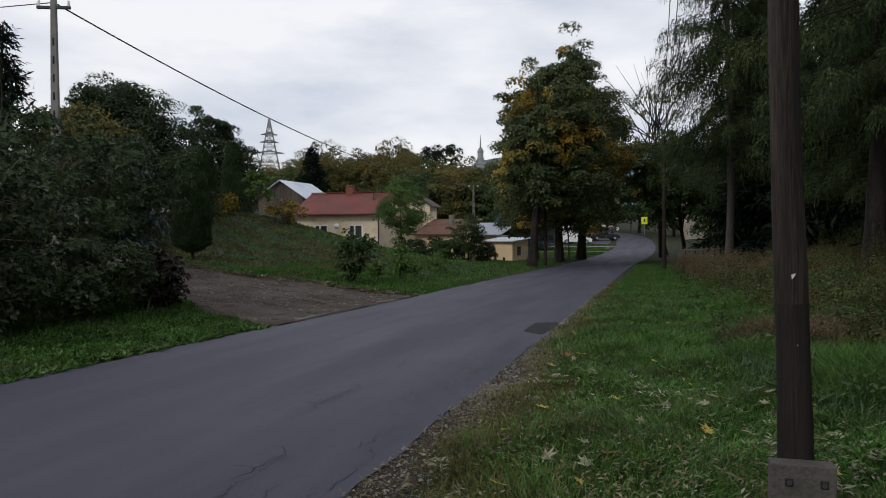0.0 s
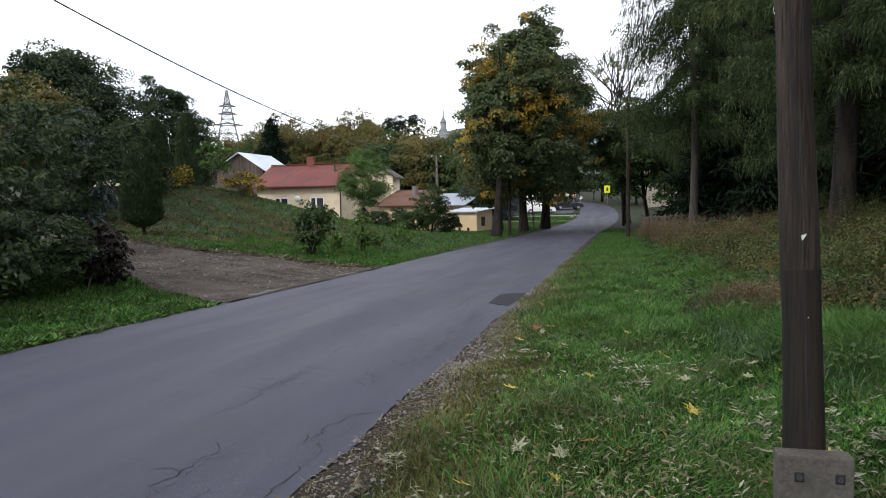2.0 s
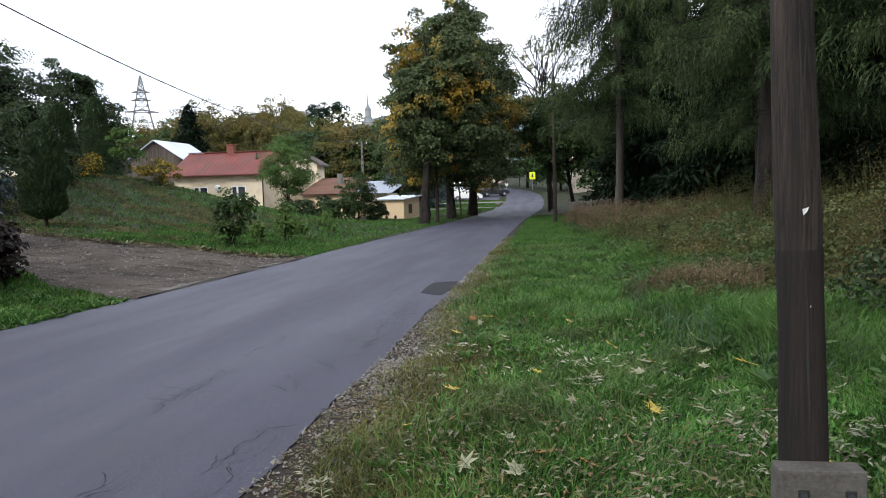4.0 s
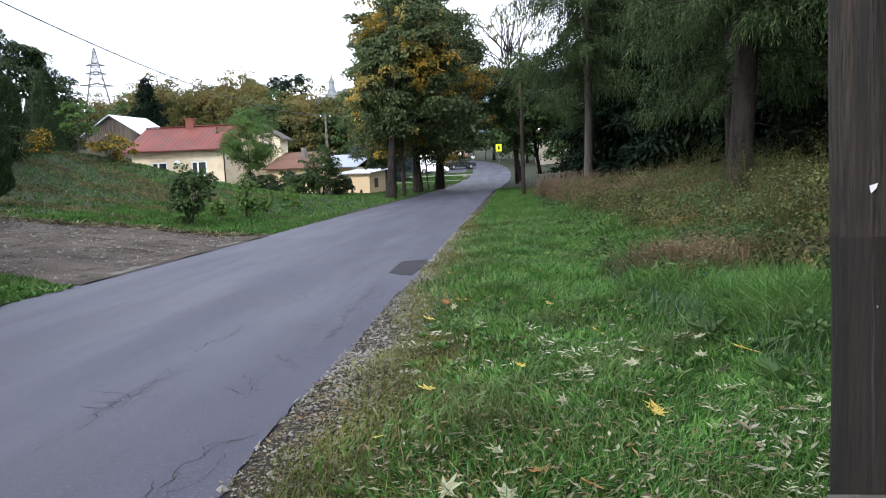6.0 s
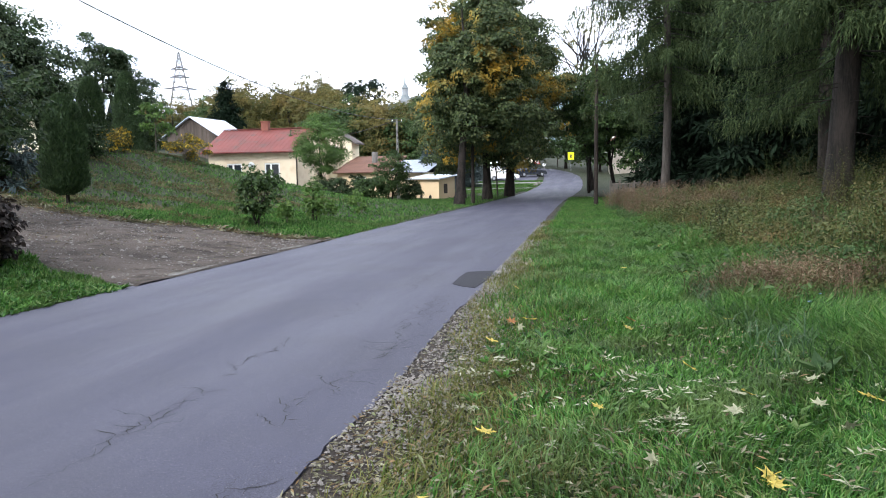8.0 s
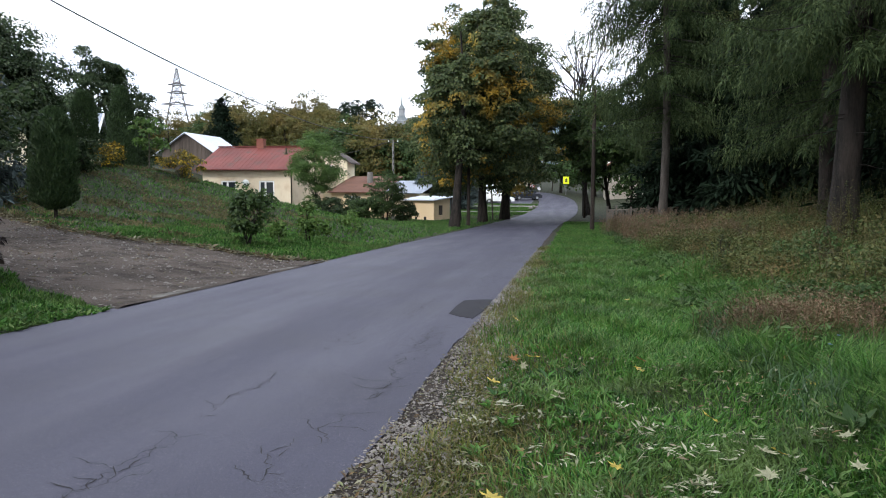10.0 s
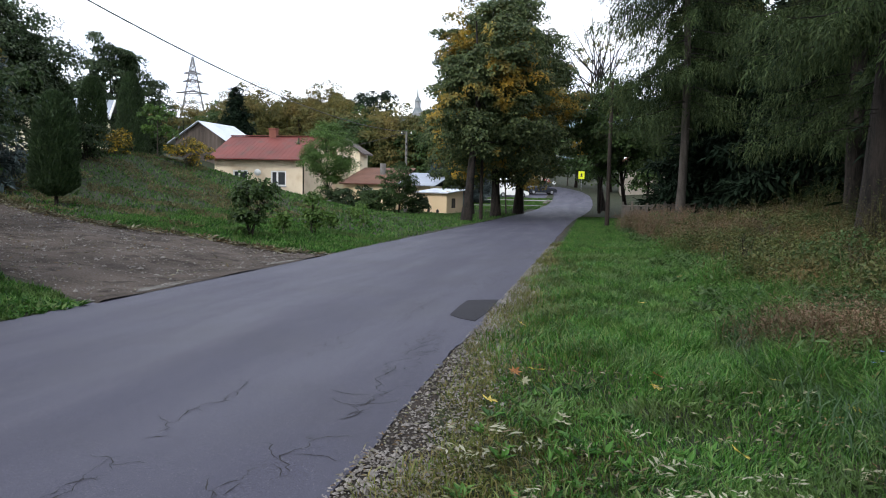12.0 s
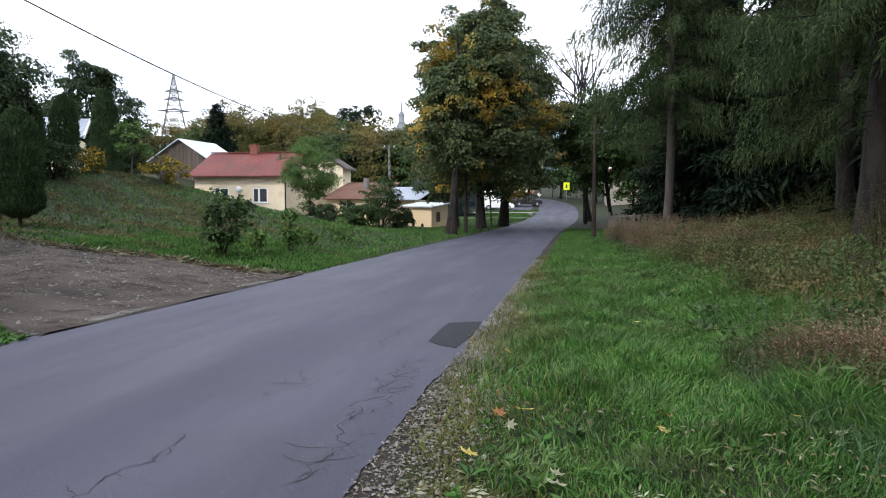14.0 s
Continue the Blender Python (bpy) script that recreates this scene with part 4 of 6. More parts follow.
# the larch wood on the near side
larch_a = conifer("larch_tree", (5.4, 22.2), 21.0, 4.2, 4.3, 0.29, "larch", "thick-trunked larch with drooping green boughs", 81, 0.36, 0.60, 9, 42, 0.42, 0.75, group="larch wood", dead=10, width=0.050, bark="bark", tufts=7, strands=True)
larch_b = conifer("larch_tree", (3.3, 39.0), 23.0, 4.6, 5.8, 0.19, "larch", "slender larch with a bare lower trunk", 82, 0.40, 0.60, 9, 32, 0.50, 0.8, group="larch wood", dead=8, tufts=6, width=0.07, bark="bark_grey", strands=True)
for src, lx, ly, turn, lk, lab in ((larch_a, 7.6, 30.5, 130, 0.95, "larch with long hanging boughs"), (larch_a, 8.3, 17.5, 250, 0.97, "larch standing behind the tall weeds"),
                               (larch_b, 5.6, 50.5, 75, 0.9, "larch at the far end of the wood"), (larch_b, 6.6, 62.5, 200, 0.85, "yellowing larch near the bend")):
    o = copy_thing(src, pose(lx, ly, float(turf_z(np.array([lx]), np.array([ly]))[0]) - 0.03, 0, 0, turn))
    o.scale = (lk, lk, lk)
    tagged(o, lab)
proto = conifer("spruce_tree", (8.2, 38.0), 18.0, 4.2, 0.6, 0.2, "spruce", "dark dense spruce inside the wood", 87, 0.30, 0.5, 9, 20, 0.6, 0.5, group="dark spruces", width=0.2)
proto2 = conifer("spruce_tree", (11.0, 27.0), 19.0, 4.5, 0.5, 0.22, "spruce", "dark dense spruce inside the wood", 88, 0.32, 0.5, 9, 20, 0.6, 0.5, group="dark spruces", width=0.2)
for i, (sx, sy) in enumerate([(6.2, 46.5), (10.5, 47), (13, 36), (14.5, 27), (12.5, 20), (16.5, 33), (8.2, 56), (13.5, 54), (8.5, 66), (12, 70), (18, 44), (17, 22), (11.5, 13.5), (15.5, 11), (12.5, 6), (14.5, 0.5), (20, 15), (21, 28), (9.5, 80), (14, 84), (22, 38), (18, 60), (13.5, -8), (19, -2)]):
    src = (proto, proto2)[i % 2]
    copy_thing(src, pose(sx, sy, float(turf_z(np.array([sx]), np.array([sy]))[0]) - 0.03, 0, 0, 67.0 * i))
# trees over the road's far stretch
broad_tree("roadside_tree", (0.9, 79.0), 11.5, 4.2, 5.0, 0.2, "maple", 150, 70, 0.32, "dark roadside tree reaching over the road", 91, 0.8, (-1.5, 0), "bark", 10, 0.6)
broad_tree("bare_tree", (0.4, 77.0), 16.5, 2.6, 7.5, 0.2, "autumn", 22, 34, 0.3, "half bare tree with few orange leaves", 92, 0.9, (-0.6, 0), "bough", 18, 0.5, 1.0, 1, "tree", "", 26)
broad_tree("roadside_tree", (6.2, 96.0), 8.5, 3.0, 1.0, 0.2, "green", 90, 50, 0.4, "dark tree at the outside of the bend", 93, 0.8, (0, 0), "bark", 10, 0.65)
broad_tree("roadside_tree", (-3.0, 132.0), 11.0, 5.0, 0.8, 0.25, "green", 120, 50, 0.5, "rounded tree behind the bend", 94, 0.8, (0, 0), "bark", 10, 0.9)
broad_tree("roadside_tree", (-9.0, 141.5), 10.0, 4.5, 0.6, 0.25, "green", 110, 50, 0.5, "dark green tree beyond the road", 95, 0.8, (0, 0), "bark", 10, 0.9)
broad_tree("roadside_tree", (2.5, 122.0), 8.0, 4.0, 0.4, 0.2, "nettle", 100, 50, 0.45, "green bush outside the bend", 96, 0.8, (0, 0), "bark", 8, 0.8)
broad_tree("roadside_tree", (2.4, 68.0), 10.5, 3.3, 3.0, 0.2, "green", 170, 80, 0.3, "dark leafy tree leaning out of the wood", 97, 0.85, (-0.6, 0), "bark", 10, 0.6)
# the valley woods
wa = broad_tree("valley_tree", (-28, 112), 9.8, 4.9, 0.5, 0.3, "autumn", 190, 80, 0.34, "autumn-brown leafy tree in the valley", 101, 0.8, (0, 0), "bark", 10, 0.95, group="valley trees")
wb = broad_tree("valley_tree", (-40, 118), 10.8, 5.0, 0.5, 0.3, "autumn", 190, 80, 0.34, "tall olive-brown tree in the valley", 102, 0.7, (0, 0), "bark", 10, 0.95, group="valley trees")
wc = broad_tree("valley_tree", (-20, 108), 9.2, 4.6, 0.5, 0.3, "green", 180, 80, 0.34, "dark green leafy tree in the valley", 103, 0.8, (0, 0), "bark", 10, 0.9, group="valley trees")
wd = conifer("valley_spruce", (-50.7, 104), 10.5, 3.8, 0.4, 0.24, "spruce", "dark pointed spruce above the houses", 104, 0.2, 0.6, 9, 12, 0.8, 0.4, group="valley conifers", width=0.3)
r9 = np.random.default_rng(99)
gz0 = lambda a, b: float(turf_z(np.array([float(a)]), np.array([float(b)]))[0]) - 0.1
for px, py in ((15, 98), (14, 112), (22, 106), (15, 124), (24, 120), (12, 142), (22, 138), (30, 112), (33, 128), (14, 156), (26, 152)):
    o = copy_thing((wa, wc)[int(px) % 2], pose(px, py, gz0(px, py), 0, 0, px * 31))
    o.scale = (1.0, 1.0, 1.05)
k = 0
for row, (yy, x0, x1, step) in enumerate([(112, -36, -13, 6.0), (124, -64, -10, 7.0), (136, -96, -16, 7.5), (150, -120, -20, 9), (168, -150, -10, 11), (195, -190, 20, 13), (230, -240, 40, 16)]):
    xx = x0
    while xx < x1:
        px, py = xx + r9.uniform(-2, 2), yy + r9.uniform(-3, 3)
        xx += step * r9.uniform(0.75, 1.2)
        if abs(px + 84) < 5 and py > 140 or (px > -16 and py < 150 and py > 118):
            continue
        s = r9.uniform(0.7, 1.2) * (1.0 + 0.15 * (row > 4))
        o = copy_thing((wa, wb, wc)[int(r9.integers(0, 3))], pose(px, py, float(turf_z(np.array([px]), np.array([py]))[0]) - 0.1, 0, 0, r9.uniform(0, 360)))
        o.scale = (s, s, s * r9.uniform(0.85, 1.1))
broad_tree("valley_pine", (-43.5, 150), 13.6, 4.2, 6.0, 0.3, "spruce", 60, 70, 0.5, "tall dark pine with a flat crown in the valley", 111, 1.0, (0, 0), "bark", 12, 0.8)
broad_tree("valley_pine", (-50.5, 148), 12.0, 4.0, 3.5, 0.3, "spruce", 60, 70, 0.5, "dark round-crowned pine in the valley", 112, 0.9, (0, 0), "bark", 12, 0.8)

# ---- poles and wires ----
def gz(x, y):
    return float(turf_z(np.array([float(x)]), np.array([float(y)]))[0])


# the near wooden pole, strapped to a concrete stub
px, py = 0.84, 5.78
pole = thing("utility_pole", pose(px, py, gz(px, py)), "weathered brown wooden utility pole bolted to a concrete stub", "utility pole")
ps = Soup()
hz = np.linspace(0.12, 8.2, 40)
r1 = np.random.default_rng(5)
axis = np.stack([-0.030 * (hz - 0.2) + 0.006 * np.sin(hz * 2.1), 0.02 * (hz - 0.2) * 0, hz], 1)
ps.tube(axis, 0.091 - 0.0050 * hz + 0.0025 * np.sin(hz * 5.0) + 0.005 * np.exp(-((hz - 1.28) / 0.1) ** 2), 22)
link("pole", ps.mesh("pole", True), M["old_wood"], pole)
for a, z0, z1, w in ((-1.60, 0.30, 1.20, 0.006), (-1.45, 1.30, 2.3, 0.004), (-1.9, 1.7, 2.9, 0.005), (-1.2, 2.0, 3.2, 0.004)):
    cs = Soup()
    zz = np.linspace(z0, z1, 14)
    rad = 0.091 - 0.0050 * zz + 0.0025 * np.sin(zz * 5.0) + 0.005 * np.exp(-((zz - 1.28) / 0.1) ** 2)
    ang = a + np.cumsum(r1.normal(0, 0.02, 14))
    cs.tube(np.stack([-0.030 * (zz - 0.2) + 0.006 * np.sin(zz * 2.1) + np.cos(ang) * rad, np.sin(ang) * rad, zz], 1), np.full(14, w) * np.sin(np.linspace(0.15, 3.0, 14)), 5)
    link("drying_crack", cs.mesh("drying_crack"), M["crack"], pole, "dark drying crack in the wood")
stub = part("stub", box(-0.155, 0.165, -0.205, -0.09, -0.35, 0.405, 0.012), M["old_concrete"], pole, "grey concrete stub")
# dark plates on the stub's face paint the shade of its holes
for bx in (-0.065, 0.105):
    h = part("bolt_hole", box(bx - 0.021, bx + 0.021, -0.2085, -0.19, 0.285, 0.33, 0.004), M["crack"], stub, "dark plate standing in for a shaded square hole")
    part("bolt", cyl(0.013, 0.013, -0.01, 0.01, 8), M["dark_metal"], stub).matrix_basis = pose(bx, -0.208, 0.307, 90)
ts = Soup()
tz = np.linspace(0.05, 1.24, 14)
ts.tube(np.stack([-0.030 * (tz - 0.2) + 0.006 * np.sin(tz * 2.1), 0 * tz, tz], 1), 0.091 - 0.0050 * tz + 0.0025 * np.sin(tz * 5.0) + 0.005 * np.exp(-((tz - 1.28) / 0.1) ** 2) + 0.0012 + 0.002 * (1 - (tz / 1.24) ** 6), 22)
link("tarred_base", ts.mesh("tarred_base", True), M["tarred_wood"], pole, "blackened tarred lower section")
tag = bmesh.new()
for a, b, c in (((0.0, 0, 0), (0.022, -0.008, 0.009), (0.004, -0.003, -0.024)), ((0.022, -0.008, 0.009), (0.014, -0.014, -0.008), (0.004, -0.003, -0.024))):
    tag.faces.new([tag.verts.new(p) for p in (a, b, c)])
bmesh.ops.solidify(tag, geom=tag.faces[:], thickness=0.002)
part("paper_scrap", tag, M["white"], pole, "torn white scrap of paper").matrix_basis = pose(-0.045, -0.086, 1.40)
for i, (zx, zz2) in enumerate(((-0.02, 1.22), (-0.01, 1.02), (-0.07, 1.0))):
    part("nail", cyl(0.0038, 0.0038, -0.005, 0.005, 6), M["zinc"], pole).matrix_basis = pose(zx, -math.sqrt(max(0.0005, 0.0066 - zx * zx)), zz2, 90)


def concrete_pole(x, y, h, w, label, arm=True, lean=0.0):
    root = thing("concrete_pole", pose(x, y, gz(x, y), 0, lean, 20), label, "utility pole", "concrete poles")
    bm = bmesh.new()
    vs = [[bm.verts.new((sx * w * k, sy * w * 0.7 * k, z)) for sx, sy in ((-1, -1), (1, -1), (1, 1), (-1, 1))] for z, k in ((-0.3, 0.62), (h * 0.5, 0.5), (h, 0.36))]
    for a, b in zip(vs, vs[1:]):
        for i in range(4):
            bm.faces.new((a[i], a[(i + 1) % 4], b[(i + 1) % 4], b[i]))
    bm.faces.new(vs[-1])
    bmesh.ops.bevel(bm, geom=[e for e in bm.edges if abs(e.verts[0].co.z - e.verts[1].co.z) > 0.5], offset=0.02, segments=1, affect="EDGES")
    part("shaft", bm, M["concrete"], root)
    # slots are dark plates, their recess shade given by colour alone
    zz = 1.2
    while zz < h - 0.8:
        k = 0.62 - 0.26 * zz / h
        part("slot", box(-0.028, 0.028, -w * 0.7 * k - 0.004, -w * 0.7 * k + 0.02, zz, zz + 0.22, 0.01), M["crack"], root)
        zz += 0.5
    if arm:
        part("crossarm", box(-0.45, 0.45, -0.04, 0.04, h - 0.28, h - 0.2, 0.008), M["dark_metal"], root)
        for sx in (-0.4, 0.0, 0.4):
            part("insulator", cyl(0.045, 0.03, h - 0.2, h - 0.05, 10, sx), M["white"], root)
    return root


concrete_pole(-15.93, 18.0, 7.5, 0.21, "grey slotted concrete utility pole beside the thicket")
concrete_pole(-15.9, 66.0, 6.9, 0.20, "grey concrete utility pole beside the house")


def plain_pole(x, y, h, r, label, material="old_wood", lean=(0, 0)):
    root = thing("wooden_pole", pose(x, y, gz(x, y) - 0.05), label, "utility pole")
    s = Soup()
    z = np.linspace(0, h, 8)
    s.tube(np.stack([lean[0] * z, lean[1] * z, z], 1), r * (1 - 0.3 * z / h), 10)
    link("shaft", s.mesh("shaft", True), M[material], root)
    part("cap", cyl(r * 0.72, r * 0.3, h - 0.02, h + 0.05, 10, lean[0] * h, lean[1] * h), M["dark_metal"], root)
    return root


plain_pole(0.45, 47.0, 8.0, 0.13, "slim dark wooden pole beside the weeds")
plain_pole(0.3, 72.0, 8.0, 0.15, "leaning dark wooden pole near the bend", lean=(0.03, 0))
plain_pole(-7.43, 52.5, 4.6, 0.13, "thin dark post among the maples")
plain_pole(-7.3, 66.0, 3.6, 0.07, "thin leaning grey post among the maples", "bark_grey", (-0.05, 0))
plain_pole(-4.6, 136.5, 4.5, 0.10, "thin leaning post behind the bend", lean=(0.06, 0))


def cable(name, a, b, sag, r, label):
    s = Soup()
    q = np.linspace(0, 1, 40)[:, None]
    p = np.array(a) * (1 - q) + np.array(b) * q
    p[:, 2] -= sag * 4 * (q * (1 - q))[:, 0]
    s.tube(p, np.full(40, r), 5)
    return tagged(link(name, s.mesh(name), M["wire"]), label, "cable")


pa = np.array([-15.93, 18.0, gz(-15.93, 18) + 7.4])
pb = np.array([-15.9, 66.0, gz(-15.9, 66) + 6.85])
cable("overhead_cable", pa, pb, 1.28, 0.024, "black overhead cable sagging between concrete poles")
cable("overhead_cable", pa, (-60, 10, 8.0), 0.6, 0.016, "black overhead cable leading away from the pole")
cable("overhead_cable", pb, (-25.2, 67.0, 3.9), 0.3, 0.015, "thin supply cable running to the house")
cable("overhead_cable", (0.45, 47, gz(0.45, 47) + 7.9), (0.55, 72, gz(0.3, 72) + 7.8), 0.4, 0.014, "black overhead cable between wooden poles")
cable("overhead_cable", (0.45, 47, gz(0.45, 47) + 7.9), (px - 0.24, py, 8.1), 0.7, 0.014, "black overhead cable along the wood")
cable("overhead_cable", (0.25, 47, gz(0.45, 47) + 7.6), (px - 0.44, py, 7.8), 0.7, 0.012, "second black cable along the wood")

# lattice pylon
pylon = thing("pylon", pose(-84, 150, gz(-84, 150), 0, 0, 30), "grey steel lattice pylon behind the trees", "pylon")
PH = 26.7 - gz(-84, 150)


def half_w(z):
    return 0.12 + 0.185 * (PH - z)


corners = ((-1, -1), (1, -1), (1, 1), (-1, 1))
for sx, sy in corners:
    s = Soup()
    z = np.linspace(0, PH, 12)
    s.tube(np.stack([[sx * half_w(v) for v in z], [sy * half_w(v) for v in z], z], 1), np.full(12, 0.10), 4)
    link("leg", s.mesh("leg"), M["pylon_steel"], pylon)
lat = Soup()
levels = [PH * (1 - 0.86 ** i) / (1 - 0.86 ** 13) for i in range(14)]
for z0, z1 in zip(levels, levels[1:]):
    for i in range(4):
        (ax_, ay_), (bx_, by_) = corners[i], corners[(i + 1) % 4]
        a0, b0, a1, b1 = half_w(z0), half_w(z0), half_w(z1), half_w(z1)
        lat.tube([(ax_ * a0, ay_ * a0, z0), (bx_ * b1, by_ * b1, z1)], [0.045, 0.045], 4)
        lat.tube([(bx_ * b0, by_ * b0, z0), (ax_ * a1, ay_ * a1, z1)], [0.045, 0.045], 4)
        lat.tube([(ax_ * a1, ay_ * a1, z1), (bx_ * b1, by_ * b1, z1)], [0.045, 0.045], 4)
link("lattice", lat.mesh("lattice"), M["pylon_steel"], pylon)
for f, w in ((1 - 7.6 / PH, 3.3), (1 - 5.2 / PH, 2.0), (1 - 3.5 / PH, 1.8)):
    s = Soup()
    s.tube([(-w, 0, PH * f), (0, 0, PH * f + 0.5), (w, 0, PH * f)], [0.1, 0.16, 0.1], 4)
    s.tube([(-w, 0, PH * f), (w, 0, PH * f)], [0.1, 0.1], 4)
    link("arm", s.mesh("arm"), M["pylon_steel"], pylon)

# ---- buildings ----
def ribbed(x0, x1, y0, z0, y1, z1, material, parent, name="roof", rib=0.42, thick=0.07):
    """A sloping metal sheet with raised ribs, eaves along x."""
    bm = bmesh.new()
    d = Vector((0, y1 - y0, z1 - z0))
    n = Vector((1, 0, 0)).cross(d).normalized()
    if n.z < 0:
        n = -n
    cnt = max(2, int((x1 - x0) / rib))
    prof = []
    for i in range(cnt):
        xa = x0 + (x1 - x0) * i / cnt
        w = (x1 - x0) / cnt
        prof += [(xa, 0.0), (xa + w * 0.72, 0.0), (xa + w * 0.79, 0.02), (xa + w * 0.92, 0.02)]
    prof.append((x1, 0.0))
    rows = []
    for y, z in ((y0, z0), (y1, z1)):
        rows.append(([bm.verts.new(Vector((x, y, z)) + n * h) for x, h in prof], [bm.verts.new(Vector((x, y, z)) - n * thick) for x, h in prof]))
    (ta, ba), (tb, bb) = rows
    for i in range(len(prof) - 1):
        bm.faces.new((ta[i], ta[i + 1], tb[i + 1], tb[i]))
        bm.faces.new((ba[i], bb[i], bb[i + 1], ba[i + 1]))
        bm.faces.new((ta[i], ba[i], ba[i + 1], ta[i + 1]))
        bm.faces.new((tb[i], tb[i + 1], bb[i + 1], bb[i]))
    bm.faces.new((ta[0], tb[0], bb[0], ba[0]))
    bm.faces.new((ta[-1], ba[-1], bb[-1], tb[-1]))
    return part(name, bm, M[material], parent)


def wall_with(x0, x1, z0, z1, y, thick, holes, material, parent, name="wall"):
    """A wall along x with openings (xa, xb, za, zb) that go through it."""
    bm = bmesh.new()
    xs = sorted({x0, x1, *[h[0] for h in holes], *[h[1] for h in holes]})
    for a, b in zip(xs, xs[1:]):
        cut = sorted((h[2], h[3]) for h in holes if h[0] <= a + 1e-6 and h[1] >= b - 1e-6)
        z = z0
        for za, zb in cut + [(z1, z1)]:
            if za > z + 1e-4:
                box(a, b, y, y + thick, z, za, 0, bm)
            z = zb
    bmesh.ops.remove_doubles(bm, verts=bm.verts, dist=1e-4)
    return part(name, bm, M[material], parent)


def window(parent, x0, x1, z0, z1, y, name="window", dark=True):
    w = part(name, box(x0 + 0.06, x1 - 0.06, y + 0.10, y + 0.115, z0 + 0.06, z1 - 0.06), M["glass"], parent, "dark window pane")
    fr = bmesh.new()
    for a, b, c, d in ((x0, x0 + 0.13, z0, z1), (x1 - 0.13, x1, z0, z1), (x0 + 0.13, x1 - 0.13, z0, z0 + 0.13), (x0 + 0.13, x1 - 0.13, z1 - 0.13, z1), (x0 + (x1 - x0) * 0.36, x0 + (x1 - x0) * 0.36 + 0.16, z0 + 0.13, z1 - 0.13)):
        box(a, b, y + 0.06, y + 0.14, c, d, 0, fr)
    part("window_frame", fr, M["white"], w, "white window frame")
    part("window_sill", box(x0 - 0.06, x1 + 0.06, y - 0.06, y + 0.06, z0 - 0.05, z0, 0.008), M["zinc"], w)
    return w


hx, hy = -29.4, 66.0
hb = gz(-26, 66) - 0.1
house = thing("house", pose(0, 0, 0), "cream plastered single-storey house with a rusty red sheet roof", "house")
wins = [(-28.15, -26.7, 0.78, 2.13), (-31.75, -30.3, 0.78, 2.13)]
wall_with(-33.5, -25.0, hb - 0.6, 3.30, 66.0, 0.35, wins, "plaster", house)
for w in wins:
    window(house, *w, 66.0)
for xa in (-33.5, -25.35):
    g = bmesh.new()
    prof = [(66.35, hb - 0.6), (74.0, hb - 0.6), (74.0, 3.3), (70.2, 5.2), (66.35, 3.42)]
    v0 = [g.verts.new((xa, a, b)) for a, b in prof]
    v1 = [g.verts.new((xa + 0.35, a, b)) for a, b in prof]
    g.faces.new(v0), g.faces.new(v1[::-1])
    for i in range(5):
        g.faces.new((v0[i], v1[i], v1[(i + 1) % 5], v0[(i + 1) % 5]))
    part("gable_wall", g, M["plaster"], house)
part("rear_wall", box(-33.15, -25.35, 73.65, 74.0, hb - 0.6, 3.3), M["plaster"], house)
part("plinth", box(-33.52, -24.97, 65.96, 65.998, hb - 0.6, hb + 0.45), M["plinth"], house, "grey rendered plinth")
roof = ribbed(-34.0, -24.6, 65.45, 3.14, 70.2, 5.34, "roof_red", house)
ribbed(-34.0, -24.6, 74.6, 3.14, 70.2, 5.34, "roof_red", house, "rear_roof")
part("ridge_cap", box(-34.02, -24.58, 70.05, 70.35, 5.36, 5.44, 0.02), M["roof_red"], house)
part("chimney", box(-30.1, -29.4, 69.95, 70.5, 4.9, 6.0, 0.02), M["brick"], roof, "red brick chimney")
part("chimney_cap", box(-30.16, -29.34, 69.89, 70.56, 6.0, 6.1, 0.02), M["brick"], roof)
part("vent", cyl(0.07, 0.07, 4.5, 5.15, 10, -26.6, 68.6), M["dark_metal"], roof, "small dark roof vent")
part("gutter", box(-34.0, -24.6, 65.33, 65.45, 3.02, 3.12, 0.03), M["roof_red"], house, "rusty brown gutter")
part("downpipe", cyl(0.05, 0.05, hb, 3.05, 10, -25.08, 65.92), M["old_wood"], house, "brown downpipe")
dish = bmesh.new()
bmesh.ops.create_uvsphere(dish, u_segments=20, v_segments=12, radius=0.42)
bmesh.ops.delete(dish, geom=[v for v in dish.verts if v.co.z > -0.22], context="VERTS")
bmesh.ops.solidify(dish, geom=dish.faces[:], thickness=0.015)
do = part("dish", dish, M["white"], house, "white satellite dish on the wall")
do.matrix_basis = pose(-28.95, 65.25, 2.02, -75, 0, 12)
part("dish_arm", box(-28.97, -28.93, 65.35, 66.0, 1.85, 1.89), M["zinc"], house)
# taller rear part
rear = thing("rear_house", pose(0, 0, 0), "pale two-storey rear wing with a dark gable roof", "house")
rw = [(-25.3, -24.4, 2.7, 3.8)]
wall_with(-27.4, -23.0, -1.2, 4.2, 75.5, 0.3, rw, "plaster_pale", rear)
window(rear, *rw[0], 75.5)
part("side_wall", box(-23.3, -23.0, 75.8, 78, -1.2, 4.2), M["plaster_pale"], rear)
part("side_wall", box(-27.4, -27.1, 75.8, 78, -1.2, 4.2), M["plaster_pale"], rear)
part("rear_wall", box(-27.1, -23.3, 77.7, 78, -1.2, 4.2), M["plaster_pale"], rear)
g = prism([(-27.4, 4.2), (-23.0, 4.2), (-25.2, 5.55)], 75.5, 75.8)
part("gable", g, M["plaster_pale"], rear)
